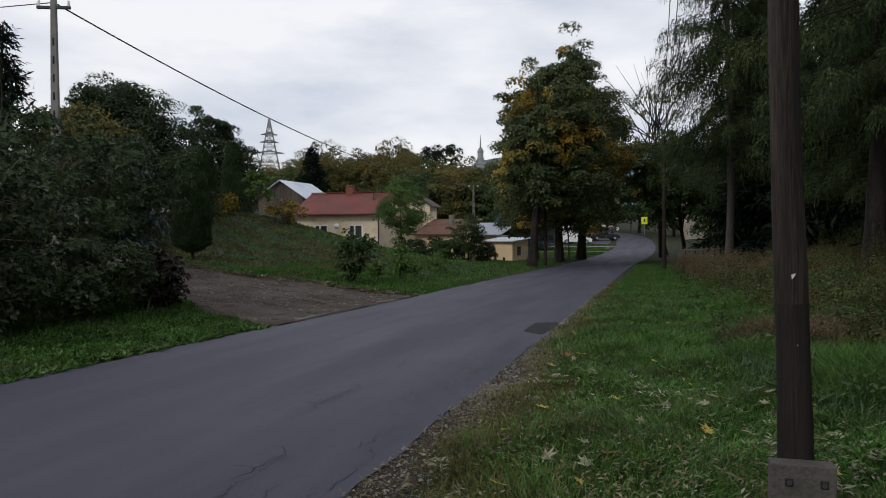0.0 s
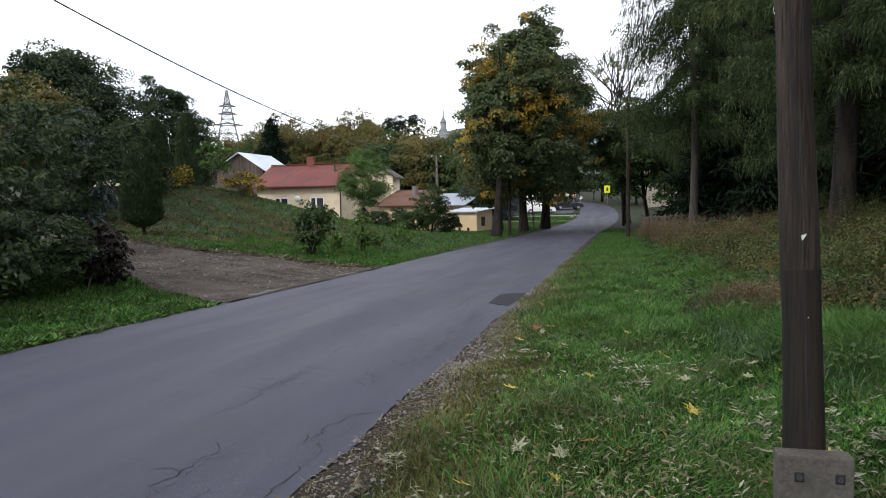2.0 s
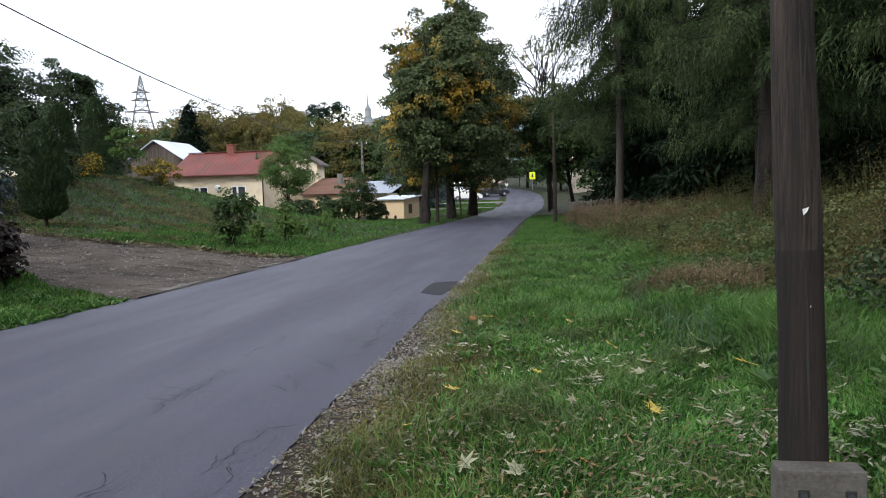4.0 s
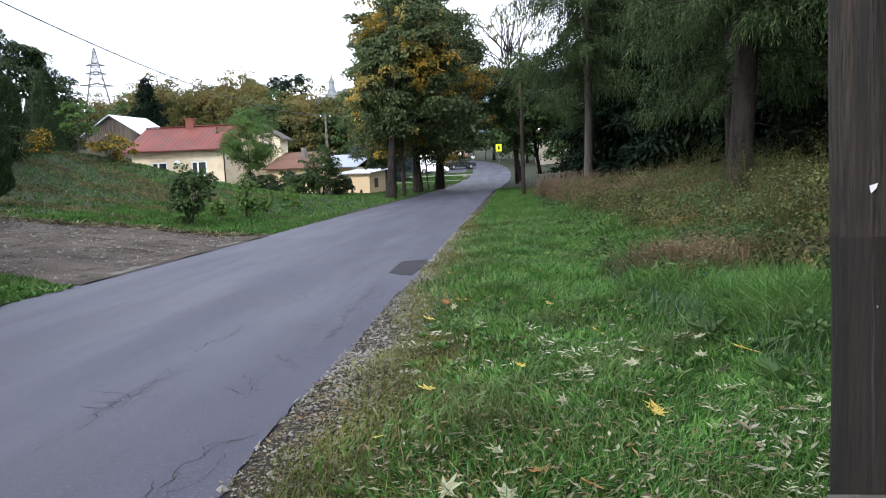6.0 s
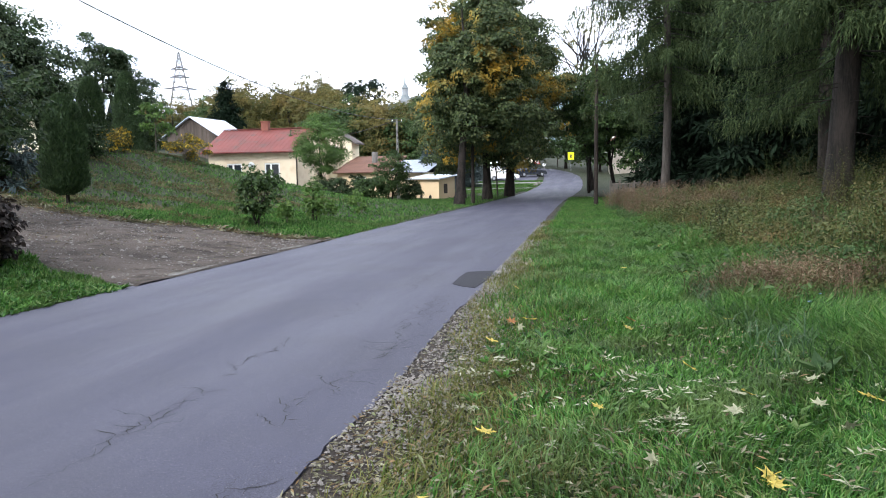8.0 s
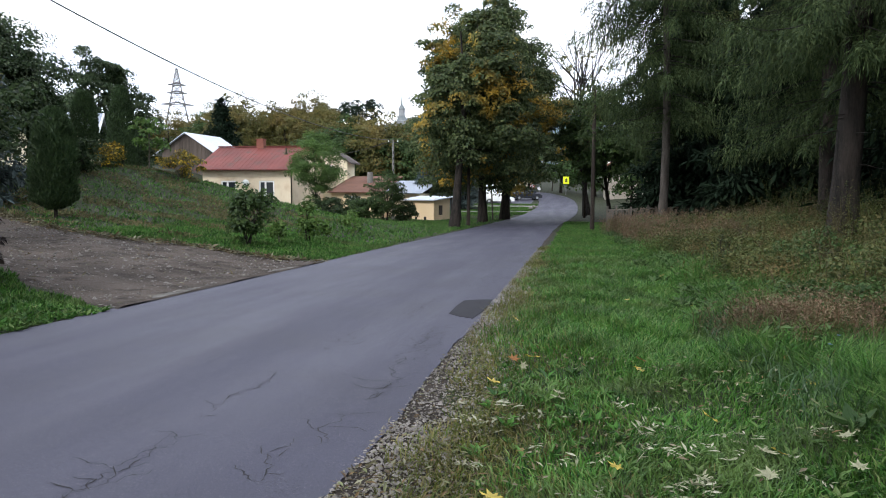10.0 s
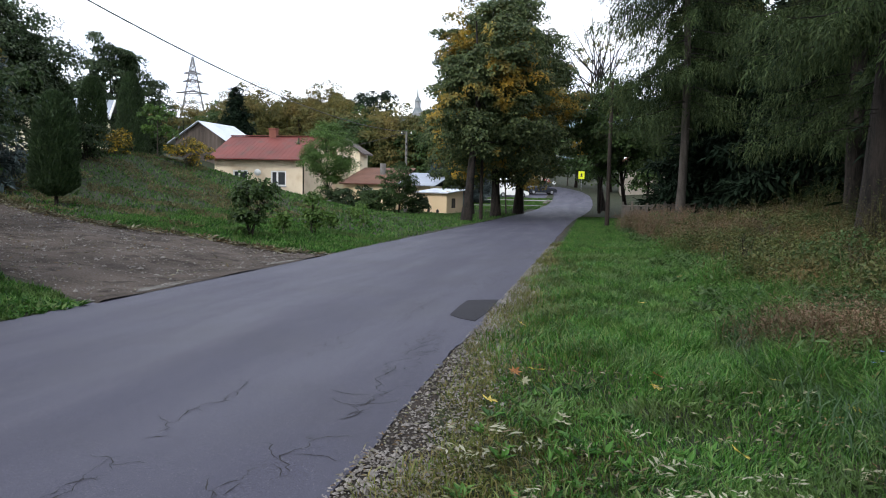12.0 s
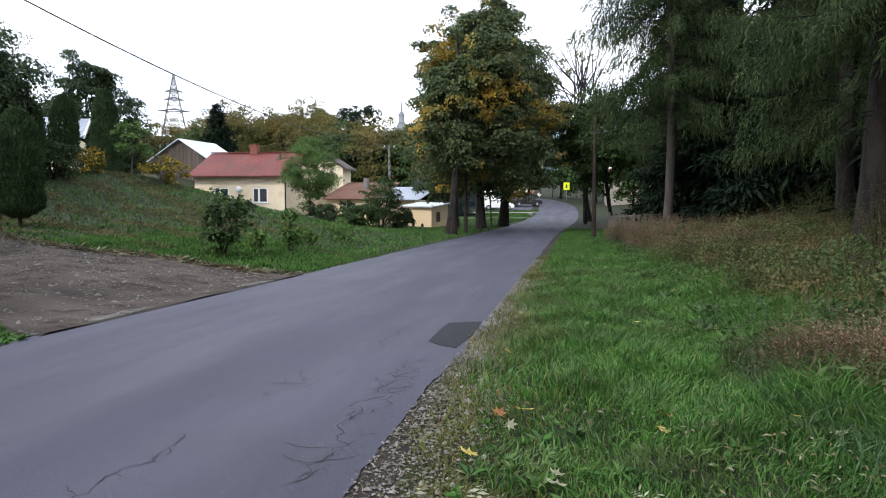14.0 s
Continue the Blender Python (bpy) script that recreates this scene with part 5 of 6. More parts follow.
for a, b in ((-27.9, -25.2), (-22.5, -25.2)):
    part("roof_slope", prism([(a, 3.94), (b, 5.6), (b, 5.74), (a, 4.08)], 75.1, 78.3), M["roof_dark"], rear)
# low annex with a brown roof and a grey flue
annex = thing("annex", pose(0, 0, 0), "low cream annex with a faded brown roof", "house")
wall_with(-22.8, -18.0, -1.5, 1.15, 70.0, 0.3, [(-21.0, -20.0, -0.2, 0.8)], "plaster_orange", annex)
window(annex, -21.0, -20.0, -0.2, 0.8, 70.0)
part("side_wall", box(-18.3, -18.0, 70.3, 77, -1.5, 1.2), M["plaster_orange"], annex)
part("side_wall", box(-22.8, -22.5, 70.3, 77, -1.5, 1.2), M["plaster_orange"], annex)
ribbed(-23.1, -17.7, 69.6, 1.16, 77.2, 2.75, "roof_brown", annex, "roof", 0.3)
part("flue", cyl(0.28, 0.28, 1.2, 3.1, 14, -20.2, 74.0), M["concrete"], annex, "grey concrete flue")
# long hall with galvanised roof behind
hall = thing("metal_hall", pose(0, 0, 0), "long low hall with a galvanised sheet roof", "shed")
part("wall", box(-24.0, -16.6, 79.0, 88, -1.6, 0.98), M["plaster_pale"], hall)
ribbed(-24.5, -16.0, 78.4, 1.05, 88.5, 2.45, "roof_blue", hall, "roof", 0.5)
# small flat-roofed hut
hut = thing("garage_hut", pose(-13.5, 72.0, gz(-13.5, 72) - 0.02, 0, 0, -20), "small apricot plastered hut with a pale flat roof", "shed")
wall_with(-3.3, 0, -0.4, 1.98, 0, 0.2, [], "plaster_orange", hut)
part("end_wall", box(-0.2, 0, 0.2, 3.0, -0.4, 2.1), M["plaster_orange"], hut)
part("end_wall", box(-3.3, -3.1, 0.2, 3.0, -0.4, 2.1), M["plaster_orange"], hut)
part("rear_wall", box(-3.1, -0.2, 2.8, 3.0, -0.4, 2.2), M["plaster_orange"], hut)
ribbed(-3.6, 0.35, -0.35, 1.99, 3.3, 2.32, "roof_grey", hut, "roof", 0.5, 0.09)
hd = part("door", box(0.0, 0.03, 0.9, 1.55, 0.55, 1.45, 0.005), M["plank"], hut, "dark shuttered hatch")
part("post", box(0.16, 0.24, 2.9, 2.98, 0, 2.25), M["old_wood"], hut, "dark roof post")
# openings drawn as dark plates on the wall, shade in the colour
for ax0 in (-1.1, -2.1):
    part("vent_arch", prism([(ax0, 0.0), (ax0 + 0.28, 0.0), (ax0 + 0.28, 0.32), (ax0 + 0.14, 0.45), (ax0, 0.32)], -0.02, 0.0), M["crack"], hut, "small dark arched plate standing in for a shaded opening")
lw = thing("low_wall", pose(-20.4, 61.0, gz(-20.4, 61.0)), "low grey concrete wall beside the locust tree", "wall")
part("wall", box(-1.1, 0.9, 0, 0.15, -0.3, 0.75, 0.02), M["concrete"], lw)
part("coping", box(-1.15, 0.95, -0.04, 0.19, 0.75, 0.82, 0.01), M["concrete"], lw)
# wooden barn
barn = thing("barn", pose(-45.12, 84.0, gz(-44, 86) - 0.1, 0, 0, 0), "dark plank barn with a shiny sheet roof", "barn")
bz = 7.95 - (gz(-44, 86) - 0.1)
bw = 3.1
part("front_frame", prism([(-bw, -0.5), (bw, -0.5), (bw, bz - 2.25), (0, bz - 0.1), (-bw, bz - 2.25)], 0.05, 0.2), M["plank"], barn)
for i in range(26):
    xa = -bw + i * 2 * bw / 26
    top = bz - 0.12 - abs(xa + bw / 26) * 0.65
    part("plank", box(xa + 0.012, xa + 2 * bw / 26 - 0.012, 0.0, 0.05, -0.3, top), M["plank"], barn)
for sx in (-1, 1):
    part("side_wall", box(sx * bw - 0.1, sx * bw + 0.1, 0.2, 8.0, -0.5, bz - 2.25), M["plank"], barn)
part("rear_frame", prism([(-bw, -0.5), (bw, -0.5), (bw, bz - 2.25), (0, bz - 0.1), (-bw, bz - 2.25)], 7.85, 8.0), M["plank"], barn)
for sx in (-1, 1):
    ro = ribbed(0, 8.8, 0, 0, 4.05, 2.62, "roof_grey", barn, "roof_slope", 0.5)
    ro.matrix_basis = Matrix.Translation((sx * 4.05, -0.4 if sx > 0 else 8.4, bz - 2.66)) @ Matrix.Rotation(radians(90 * sx), 4, "Z")
# house behind the thujas
h2 = thing("house_behind", pose(-34.2, 46.1, 2.45, 0, 0, 30), "house with a grey-blue sheet roof behind the thujas", "house")
part("wall", box(-3.0, 3.2, 0, 7, -2.5, 2.58), M["plaster_pale"], h2)
ribbed(-3.6, 3.7, -0.7, 2.6, 3.5, 4.1, "roof_blue", h2, "roof", 0.45)
ribbed(-3.6, 3.7, 7.7, 2.6, 3.5, 4.1, "roof_blue", h2, "rear_roof", 0.45)
part("verge_board", prism([(3.7, 0), (3.78, 0), (3.78, 0.22), (3.7, 0.22)], -0.7, 3.5), M["white"], h2, "white verge board").matrix_basis = Matrix.Translation((0, 0, 2.72)) @ Matrix.Shear("XZ", 4, (0, 0)) @ Matrix.Rotation(math.atan2(1.5, 4.2), 4, "X")
# far houses near the bend
fh = thing("white_house", pose(-13.5, 160.0, gz(-13.5, 160)), "white gabled house behind the bend", "house")
part("wall", box(-4, 4, 0, 8, -1, 4.2), M["plaster_pale"], fh)
part("roof", prism([(-4.6, 4.0), (4.6, 4.0), (0, 7.4)], -0.5, 8.5), M["roof_brown"], fh)
window(fh, -2.2, -0.9, 1.6, 3.0, -0.13)
window(fh, 1.0, 2.3, 1.6, 3.0, -0.13)
fh2 = thing("grey_house", pose(7.2, 114.0, gz(7.2, 114)), "grey house with a brown roof behind trees", "house")
part("wall", box(-3.5, 4, 0, 8, -1, 4.6), M["plinth"], fh2)
part("roof", prism([(-4.1, 4.4), (4.6, 4.4), (0.2, 7.0)], -0.5, 8.5), M["roof_brown"], fh2)
part("sign_board", box(-3.2, -1.2, -0.08, -0.01, 4.75, 5.35), M["white"], fh2, "pale board under the gable")
# church tower far off
ch = thing("church_tower", pose(-94.6, 400, 14), "grey church tower with stepped cupolas", "church")
part("tower", box(-3.0, 3.0, -3.0, 3.0, 0, 24.0, 0.2), M["church"], ch)
part("cornice", box(-3.4, 3.4, -3.4, 3.4, 24.0, 24.7, 0.2), M["church"], ch)
part("cupola", cyl(3.0, 1.9, 24.7, 27.6, 12), M["copper"], ch)
part("lantern", cyl(1.7, 1.7, 27.6, 31.0, 12), M["church"], ch)
part("small_cupola", cyl(2.1, 0.7, 31.0, 33.4, 12), M["copper"], ch)
part("spire", cyl(0.5, 0.08, 33.4, 40.5, 8), M["copper"], ch)
# hills far off, with the haze of distance put into their bluish colour
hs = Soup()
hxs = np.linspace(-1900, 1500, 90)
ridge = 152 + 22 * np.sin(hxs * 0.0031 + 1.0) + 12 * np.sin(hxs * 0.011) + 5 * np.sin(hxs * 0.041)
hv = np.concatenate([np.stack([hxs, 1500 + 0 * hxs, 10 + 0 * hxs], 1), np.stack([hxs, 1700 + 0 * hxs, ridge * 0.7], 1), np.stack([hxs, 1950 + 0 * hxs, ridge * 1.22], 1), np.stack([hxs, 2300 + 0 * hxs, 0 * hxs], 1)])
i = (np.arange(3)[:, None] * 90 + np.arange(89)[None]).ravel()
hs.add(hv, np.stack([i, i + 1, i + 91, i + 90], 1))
tagged(link("backdrop_hill", hs.mesh("backdrop_hill", True), M["hill"]), "wooded hills on the horizon with haze in their bluish colour", "hill", kind="structure")

# ---- road signs ----
def sign_post(name, x, y, h, label):
    root = thing(name, pose(x, y, gz(x, y), 0, 0, 0), label, "road sign")
    part("post", cyl(0.035, 0.035, -0.2, h, 10), M["zinc"], root)
    return root


sy_ = sign_post("school_sign", -2.05, 126.0, 2.7, "square fluorescent yellow road sign on a grey post")
sp_ = part("plate", box(-0.48, 0.48, -0.06, -0.035, 1.75, 2.95, 0.01), M["sign_yellow"], sy_)
part("symbol", prism([(-0.18, 2.1), (0.18, 2.1), (0.1, 2.35), (0.16, 2.5), (0, 2.7), (-0.14, 2.47), (-0.09, 2.3)], -0.066, -0.061), M["dark_metal"], sp_, "dark symbol")
st_ = sign_post("warning_sign", -7.8, 130.8, 1.9, "triangular red and white warning sign")
part("plate", prism([(-0.5, 1.15), (0.5, 1.15), (0, 2.0)], -0.06, -0.04), M["sign_red"], st_)
part("field", prism([(-0.36, 1.23), (0.36, 1.23), (0, 1.85)], -0.066, -0.061), M["white"], st_)
sr_ = sign_post("round_sign", -6.6, 131.0, 1.2, "small round pale sign on a post")
part("plate", cyl(0.3, 0.3, -0.012, 0.012, 20), M["white"], sr_).matrix_basis = pose(0, -0.05, 0.95, 90)
for mx, my in ((-5.7, 92.5), (-5.6, 97.0)):
    so = thing("kerb_stone", pose(mx, my, gz(mx, my)), "pale rounded stone marking the track entrance", "stone")
    bm = bmesh.new()
    bmesh.ops.create_icosphere(bm, subdivisions=2, radius=0.3)
    for v in bm.verts:
        v.co = Vector((v.co.x, v.co.y * 0.8, v.co.z * 0.7 + 0.12)) * (1 + 0.12 * noise.noise(v.co * 4 + Vector((mx, my, 0))))
    part("stone", bm, M["stone"], so)

# ---- parked vehicles ----
def vehicle(name, m, paint, label, length, height, hood, profile_top):
    root = thing(name, m, label, "car")
    w = 0.88
    bm = bmesh.new()
    rings = []
    for sy, k in ((-1, 0.94), (-0.8, 1.0), (0.8, 1.0), (1, 0.94)):
        rings.append([bm.verts.new((px_, sy * w * (0.86 if pz > hood + 0.15 else 1.0), pz * (1 if abs(sy) < 1 else 0.995))) for px_, pz in profile_top])
    for a, b in zip(rings, rings[1:]):
        for i in range(len(a)):
            bm.faces.new((a[i], a[(i + 1) % len(a)], b[(i + 1) % len(a)], b[i]))
    bm.faces.new(rings[0]), bm.faces.new(rings[-1][::-1])
    part("body", bm, M[paint], root)
    for sy in (-1, 1):
        part("side_window", box(-length * 0.18, length * 0.3, sy * w * 0.90 - 0.02, sy * w * 0.90 + 0.02, hood + 0.2, height - 0.18, 0.01), M["glass"], root)
    for wx in (-length * 0.32, length * 0.32):
        for sy in (-1, 1):
            t = part("wheel", cyl(0.32, 0.32, -0.1, 0.1, 20), M["rubber"], root)
            t.matrix_basis = pose(wx, sy * (w - 0.08), 0.32, 90)
            part("rim", cyl(0.19, 0.19, -0.112, 0.112, 14), M["zinc"], t)
    return root


van_profile = [(-2.6, 0.35), (2.5, 0.35), (2.6, 0.8), (2.45, 1.1), (1.75, 1.25), (1.1, 2.25), (0.8, 2.4), (-2.5, 2.4), (-2.65, 2.2)]
car_profile = [(-2.1, 0.3), (2.1, 0.3), (2.15, 0.65), (1.9, 0.85), (1.1, 0.95), (0.45, 1.42), (-1.2, 1.45), (-1.75, 1.0), (-2.1, 0.95)]
vehicle("white_van", pose(-12.6, 110.0, gz(-12.6, 110) + 0.03, 0, 0, 100), "white", "white delivery van parked in the yard", 5.2, 2.4, 1.2, van_profile)
vehicle("white_car", pose(-10.9, 106.2, gz(-10.9, 106.2) + 0.03, 0, 0, 5), "white", "white hatchback parked in the yard", 4.2, 1.45, 0.85, car_profile)
vehicle("dark_car", pose(-7.6, 113.5, gz(-7.6, 113.5) + 0.03, 0, 0, 20), "car_dark", "dark car parked at the edge of the yard", 4.2, 1.45, 0.85, car_profile)

# ---- fences ----
fn = thing("board_fence", pose(0, 0, 0), "low weathered grey board fence behind the weeds", "fence")
fr_ = np.random.default_rng(3)
fz = lambda x: gz(x, 45.2)
board_me = bpy.data.meshes.new("board")
bb_ = box(-0.05, 0.05, -0.012, 0.012, 0.0, 1.0)
bb_.to_mesh(board_me)
bb_.free()
board_me.materials.append(M["fence"])
for i in range(120):
    x = 1.2 + i * 0.125
    o = new("board", board_me)
    o.parent = fn
    o.matrix_basis = pose(x, 45.2, fz(x) + 0.08, 0, fr_.normal(0, 1.5), 0) @ Matrix.Diagonal((1, 1, 1.2 + fr_.normal(0, 0.07), 1))
for i in range(8):
    x = 1.2 + i * 2.12
    part("post", box(x - 0.06, x + 0.06, 45.24, 45.36, fz(x) - 0.3, fz(x) + 1.45, 0.01), M["fence"], fn)
for h in (0.45, 1.25):
    s = Soup()
    s.tube([(x, 45.26, fz(x) + h) for x in np.linspace(1.15, 16.2, 20)], np.full(20, 0.035), 4)
    link("rail", s.mesh("rail"), M["fence"], fn)

# ---- ground cover ----
def scatter(n, x0, x1, y0, y1, r, dens=None):
    p = np.stack([r.uniform(x0, x1, n), r.uniform(y0, y1, n)], 1)
    if dens is not None:
        p = p[r.random(n) < dens(p[:, 0], p[:, 1])]
    return p


def patchy(x, y, s, seed=0.0):
    return 0.5 + 0.25 * (np.sin(x * s + seed) * np.cos(y * s * 0.83 + seed * 2) + np.sin((x + y) * s * 0.57 + 1.3 + seed) + 0.6 * np.sin((x * 1.7 - y * 1.3) * s + seed)) / 1.0


def on_ground(p, lift=0.0):
    return np.concatenate([p, (turf_z(p[:, 0], p[:, 1]) + lift)[:, None]], 1)


def grass(name, p, h, w, material, label, r, tilt=0.55, lift=-0.01, curved=False):
    s = Soup()
    n = len(p)
    if curved:
        # tufts lean together, single blades stray
        x, y = p[:, 0], p[:, 1]
        lie = np.stack([np.sin(x * 3.1 + 1.7 * np.sin(y * 2.3)) + 0.6 * np.sin(y * 7.1 + x * 5), np.sin(y * 2.7 + 1.9 * np.sin(x * 2.9)) + 0.6 * np.sin(x * 8.3 - y * 4)], 1)
        s.blades(on_ground(p, lift), 0.38 * lie + r.normal(0, tilt, (n, 2)), h, w, r)
    else:
        t = np.stack([r.normal(0, tilt, n), r.normal(0, tilt, n), np.ones(n)], 1)
        s.leaves(on_ground(p, lift), t, rand_dirs(n, r), h, w, 0.4)
    return tagged(link(name, s.mesh(name), material), label, "grass", kind="stuff")


rg = np.random.default_rng(17)


def weed_edge(y):
    """Where the mown verge ends and the weeds begin."""
    return np.interp(y, (3, 8, 12, 16, 20, 30, 38, 46, 60), (3.2, 2.4, 1.5, 1.75, 1.9, 1.8, 1.35, 0.85, 1.4))


def worn_edge(y):
    """Where the trodden shoulder ends and grass takes hold."""
    return np.interp(y, (7.5, 9.5, 13), (-1.50, -1.64, -1.82)) - np.interp(y, (8, 13), (1.0, 0.4)) * 0.13 * np.sin(y * 1.1) - 0.08 * np.sin(y * 3.1)


def verge_density(x, y):
    near = np.clip(7.0 / np.maximum(2.5, y - 1), 0.05, 1) ** 1.15
    worn = smooth_step((x - worn_edge(y)) / 0.4)
    return near * worn * np.clip(0.62 + 0.6 * patchy(x, y, 2.6), 0.4, 1)


p = scatter(640000, -1.7, 4.5, 2.2, 30, rg, verge_density)
n = len(p)
longer = smooth_step((p[:, 0] - weed_edge(p[:, 1]) + 0.7) / 0.8)
hh = (0.055 + 0.075 * rg.random(n)) * (1 + 1.6 * longer) * (0.7 + 0.7 * patchy(p[:, 0], p[:, 1], 1.4, 2.0)) * (1 + 0.02 * p[:, 1])
bw = (0.0042 + 0.0034 * rg.random(n)) * (1 + 0.07 * p[:, 1])
dry = p[:, 0] - worn_edge(p[:, 1]) < 0.32 + 1.4 * rg.random(n) ** 2 + np.interp(p[:, 1], (6, 8.5), (0.75, 0)) * rg.random(n) + 0.9 * np.clip(patchy(p[:, 0], p[:, 1], 1.7, 5) - 0.45, 0, 1)
grass("verge_grass", p[~dry], hh[~dry], bw[~dry], M["grass"], "lush green verge grass with trodden patches", rg, 0.5, curved=True)
grass("dry_edge_grass", p[dry], hh[dry] * 0.75, bw[dry] * 0.85, M["edge_grass"], "short olive grass along the worn road edge", rg, 0.7, curved=True)
p = scatter(130000, -1.9, 3.5, 26, 62, rg, lambda x, y: smooth_step((x + 1.4) / 0.4) * (x < weed_edge(y) + 0.4) * np.clip(30 / y, 0, 1))
n = len(p)
grass("far_verge_grass", p, 0.11 + 0.06 * rg.random(n), 0.03 + 0.02 * rg.random(n), M["grass"], "short green grass along the far verge", rg, 0.8)
# left verge and lawns
def lawn_density(x, y):
    d = road_off(x, y)
    ok = smooth_step((d - 2.55) / 0.25)
    ny = np.interp(x, NEAR_SIDE[::-1, 0], NEAR_SIDE[::-1, 1])
    fy = np.interp(x, FAR_SIDE[::-1, 0], FAR_SIDE[::-1, 1])
    on_drive = (y > ny - 0.1 + 0.15 * np.sin(x * 3)) & (y < fy + 0.1 + 0.15 * np.sin(x * 2.3))
    return ok * (~on_drive) * np.clip(16 / np.maximum(8, y), 0.22, 1)


p = scatter(150000, -14, -6.4, 3, 30, rg, lawn_density)
n = len(p)
grass("left_verge_grass", p, 0.07 + 0.07 * rg.random(n), 0.021 + 0.014 * rg.random(n), M["grass"], "bright green grass on the verge across the road", rg, 0.75)
p = scatter(330000, -36, -6.4, 22, 80, rg, lambda x, y: lawn_density(x, y) * (0.4 + 0.6 * patchy(x, y, 0.5, 1.0)) * np.where((x < -13) & (patchy(x, y, 0.32, 4.0) > 0.6), 0.6, 1.0))
n = len(p)
grass("lawn_grass", p, 0.09 + 0.09 * rg.random(n), 0.035 + 0.03 * rg.random(n), M["grass"], "green lawn between driveway, mound and houses", rg, 0.8)
p = scatter(130000, -30, -11.5, 24, 50, rg, lambda x, y: lawn_density(x, y) * (patchy(x, y, 0.32, 4.0) > 0.5) * (np.sin(2.3 * (y - 38) + 0.9 * (x + 20) + 0.8 * np.sin(x)) + 3.0 * (patchy(x, y, 1.1, 2.0) - 0.5) > 0.0))
n = len(p)
grass("mown_hay", p, 0.12 + 0.1 * rg.random(n), 0.025 + 0.02 * rg.random(n), M["hay"], "brown mown grass lying on the mound", rg, 2.5, 0.03)
p = scatter(36000, -14, -5.2, 78, 108, rg, lambda x, y: (road_off(x, y) > 2.7) * 1.0 * (np.abs(y - 86 + (x + 5) * -0.1) > 1.2) * (np.abs(y - 100) > 1.5) * (y < 105))
grass("far_lawn_grass", p, 0.12, 0.07, M["grass"], "green grass strips between the side tracks", rg, 0.8)
# long grass and coarse weeds by the pole
p = scatter(60000, 0.9, 5.5, 4.0, 16, rg, lambda x, y: smooth_step((x - weed_edge(y) + 1.2) / 1.0) * np.clip(patchy(x, y, 1.9, 5.0) * 1.4 - 0.2, 0, 1))
n = len(p)
grass("tussock_grass", p, 0.16 + 0.22 * rg.random(n), 0.008 + 0.006 * rg.random(n), M["tall_grass"], "long dark tussocks of bent grass", rg, 0.7, curved=True)


def weeds(name, p, height, leaf_n, size, material, label, r, spread=0.16, flat=0.4, stem_w=0.012):
    """Herbs: a thin stem each, with leaves along it."""
    s = Soup()
    n = len(p)
    b = on_ground(p, -0.02)
    lean = np.concatenate([r.normal(0, 0.22, (n, 2)), np.ones((n, 1))], 1)
    height = np.broadcast_to(height, n)
    s.leaves(b, lean, rand_dirs(n, r), height * 1.02, stem_w)
    k = np.repeat(np.arange(n), leaf_n)
    m = len(k)
    f = r.uniform(0.18, 1.0, m) ** 0.8
    a = r.uniform(0, 2 * np.pi, m)
    rad = spread * r.uniform(0.05, 1, m) * (1.15 - 0.6 * f)
    c = b[k] + unit(lean)[k] * (height[k] * f)[:, None] + np.stack([np.cos(a) * rad, np.sin(a) * rad, r.normal(0, 0.03, m)], 1)
    t = np.stack([np.cos(a), np.sin(a), r.normal(flat, 0.5, m)], 1)
    s.leaves(c, t, rand_dirs(m, r) * 0.6 + np.array([0, 0, 1.0]), size * r.uniform(0.5, 1.4, m), size * 0.42 * r.uniform(0.5, 1.4, m))
    return tagged(link(name, s.mesh(name), material), label, "weeds", kind="stuff")


in_weeds = lambda x, y: (x > weed_edge(y) + 0.35 * np.sin(y * 0.9) + 0.2 * np.sin(y * 2.3)) * 1.0
p = scatter(6400, 1.0, 11, 8.5, 32, rg, lambda x, y: in_weeds(x, y) * smooth_step((x - weed_edge(y)) / 1.2 + 0.25))
grow = smooth_step((p[:, 0] - weed_edge(p[:, 1])) / 4.2)
weeds("tall_weeds", p, (0.22 + 1.0 * grow) * (0.2 + 1.4 * patchy(p[:, 0], p[:, 1], 1.3, 6.0)) * rg.uniform(0.65, 1.35, len(p)), 40, 0.048, M["weed"], "tall tangle of olive and brown autumn weeds", rg, 0.22)
p = scatter(5200, 0.5, 10, 27, 45.5, rg, in_weeds)
weeds("red_weeds", p, rg.uniform(0.6, 1.3, len(p)) * (0.6 + 0.7 * patchy(p[:, 0], p[:, 1], 0.8, 1.0)), 30, 0.065, M["weed_red"], "reddish brown dry weeds before the fence", rg, 0.24)
p = scatter(3000, 1.0, 9, 17, 42, rg, lambda x, y: in_weeds(x, y) * (patchy(x, y, 0.7, 3) > 0.45))
weeds("mixed_weeds", p, rg.uniform(0.5, 1.0, len(p)), 34, 0.07, M["green_weed"], "greenish weeds among the dry stalks", rg, 0.24)
p = scatter(8000, 1.0, 13, 11.5, 44, rg, lambda x, y: in_weeds(x, y) * smooth_step((x - weed_edge(y)) / 1.5) * np.clip(patchy(x, y, 0.8, 8.0) * 1.7 - 0.35, 0, 1))
n = len(p)
grass("dry_stalks", p, (0.45 + 0.75 * rg.random(n)) * (0.5 + 0.5 * smooth_step((p[:, 0] - weed_edge(p[:, 1])) / 2.5)), 0.008 + 0.0005 * p[:, 1], M["stalk"], "thin straw-coloured stalks standing in the weeds", rg, 0.28)
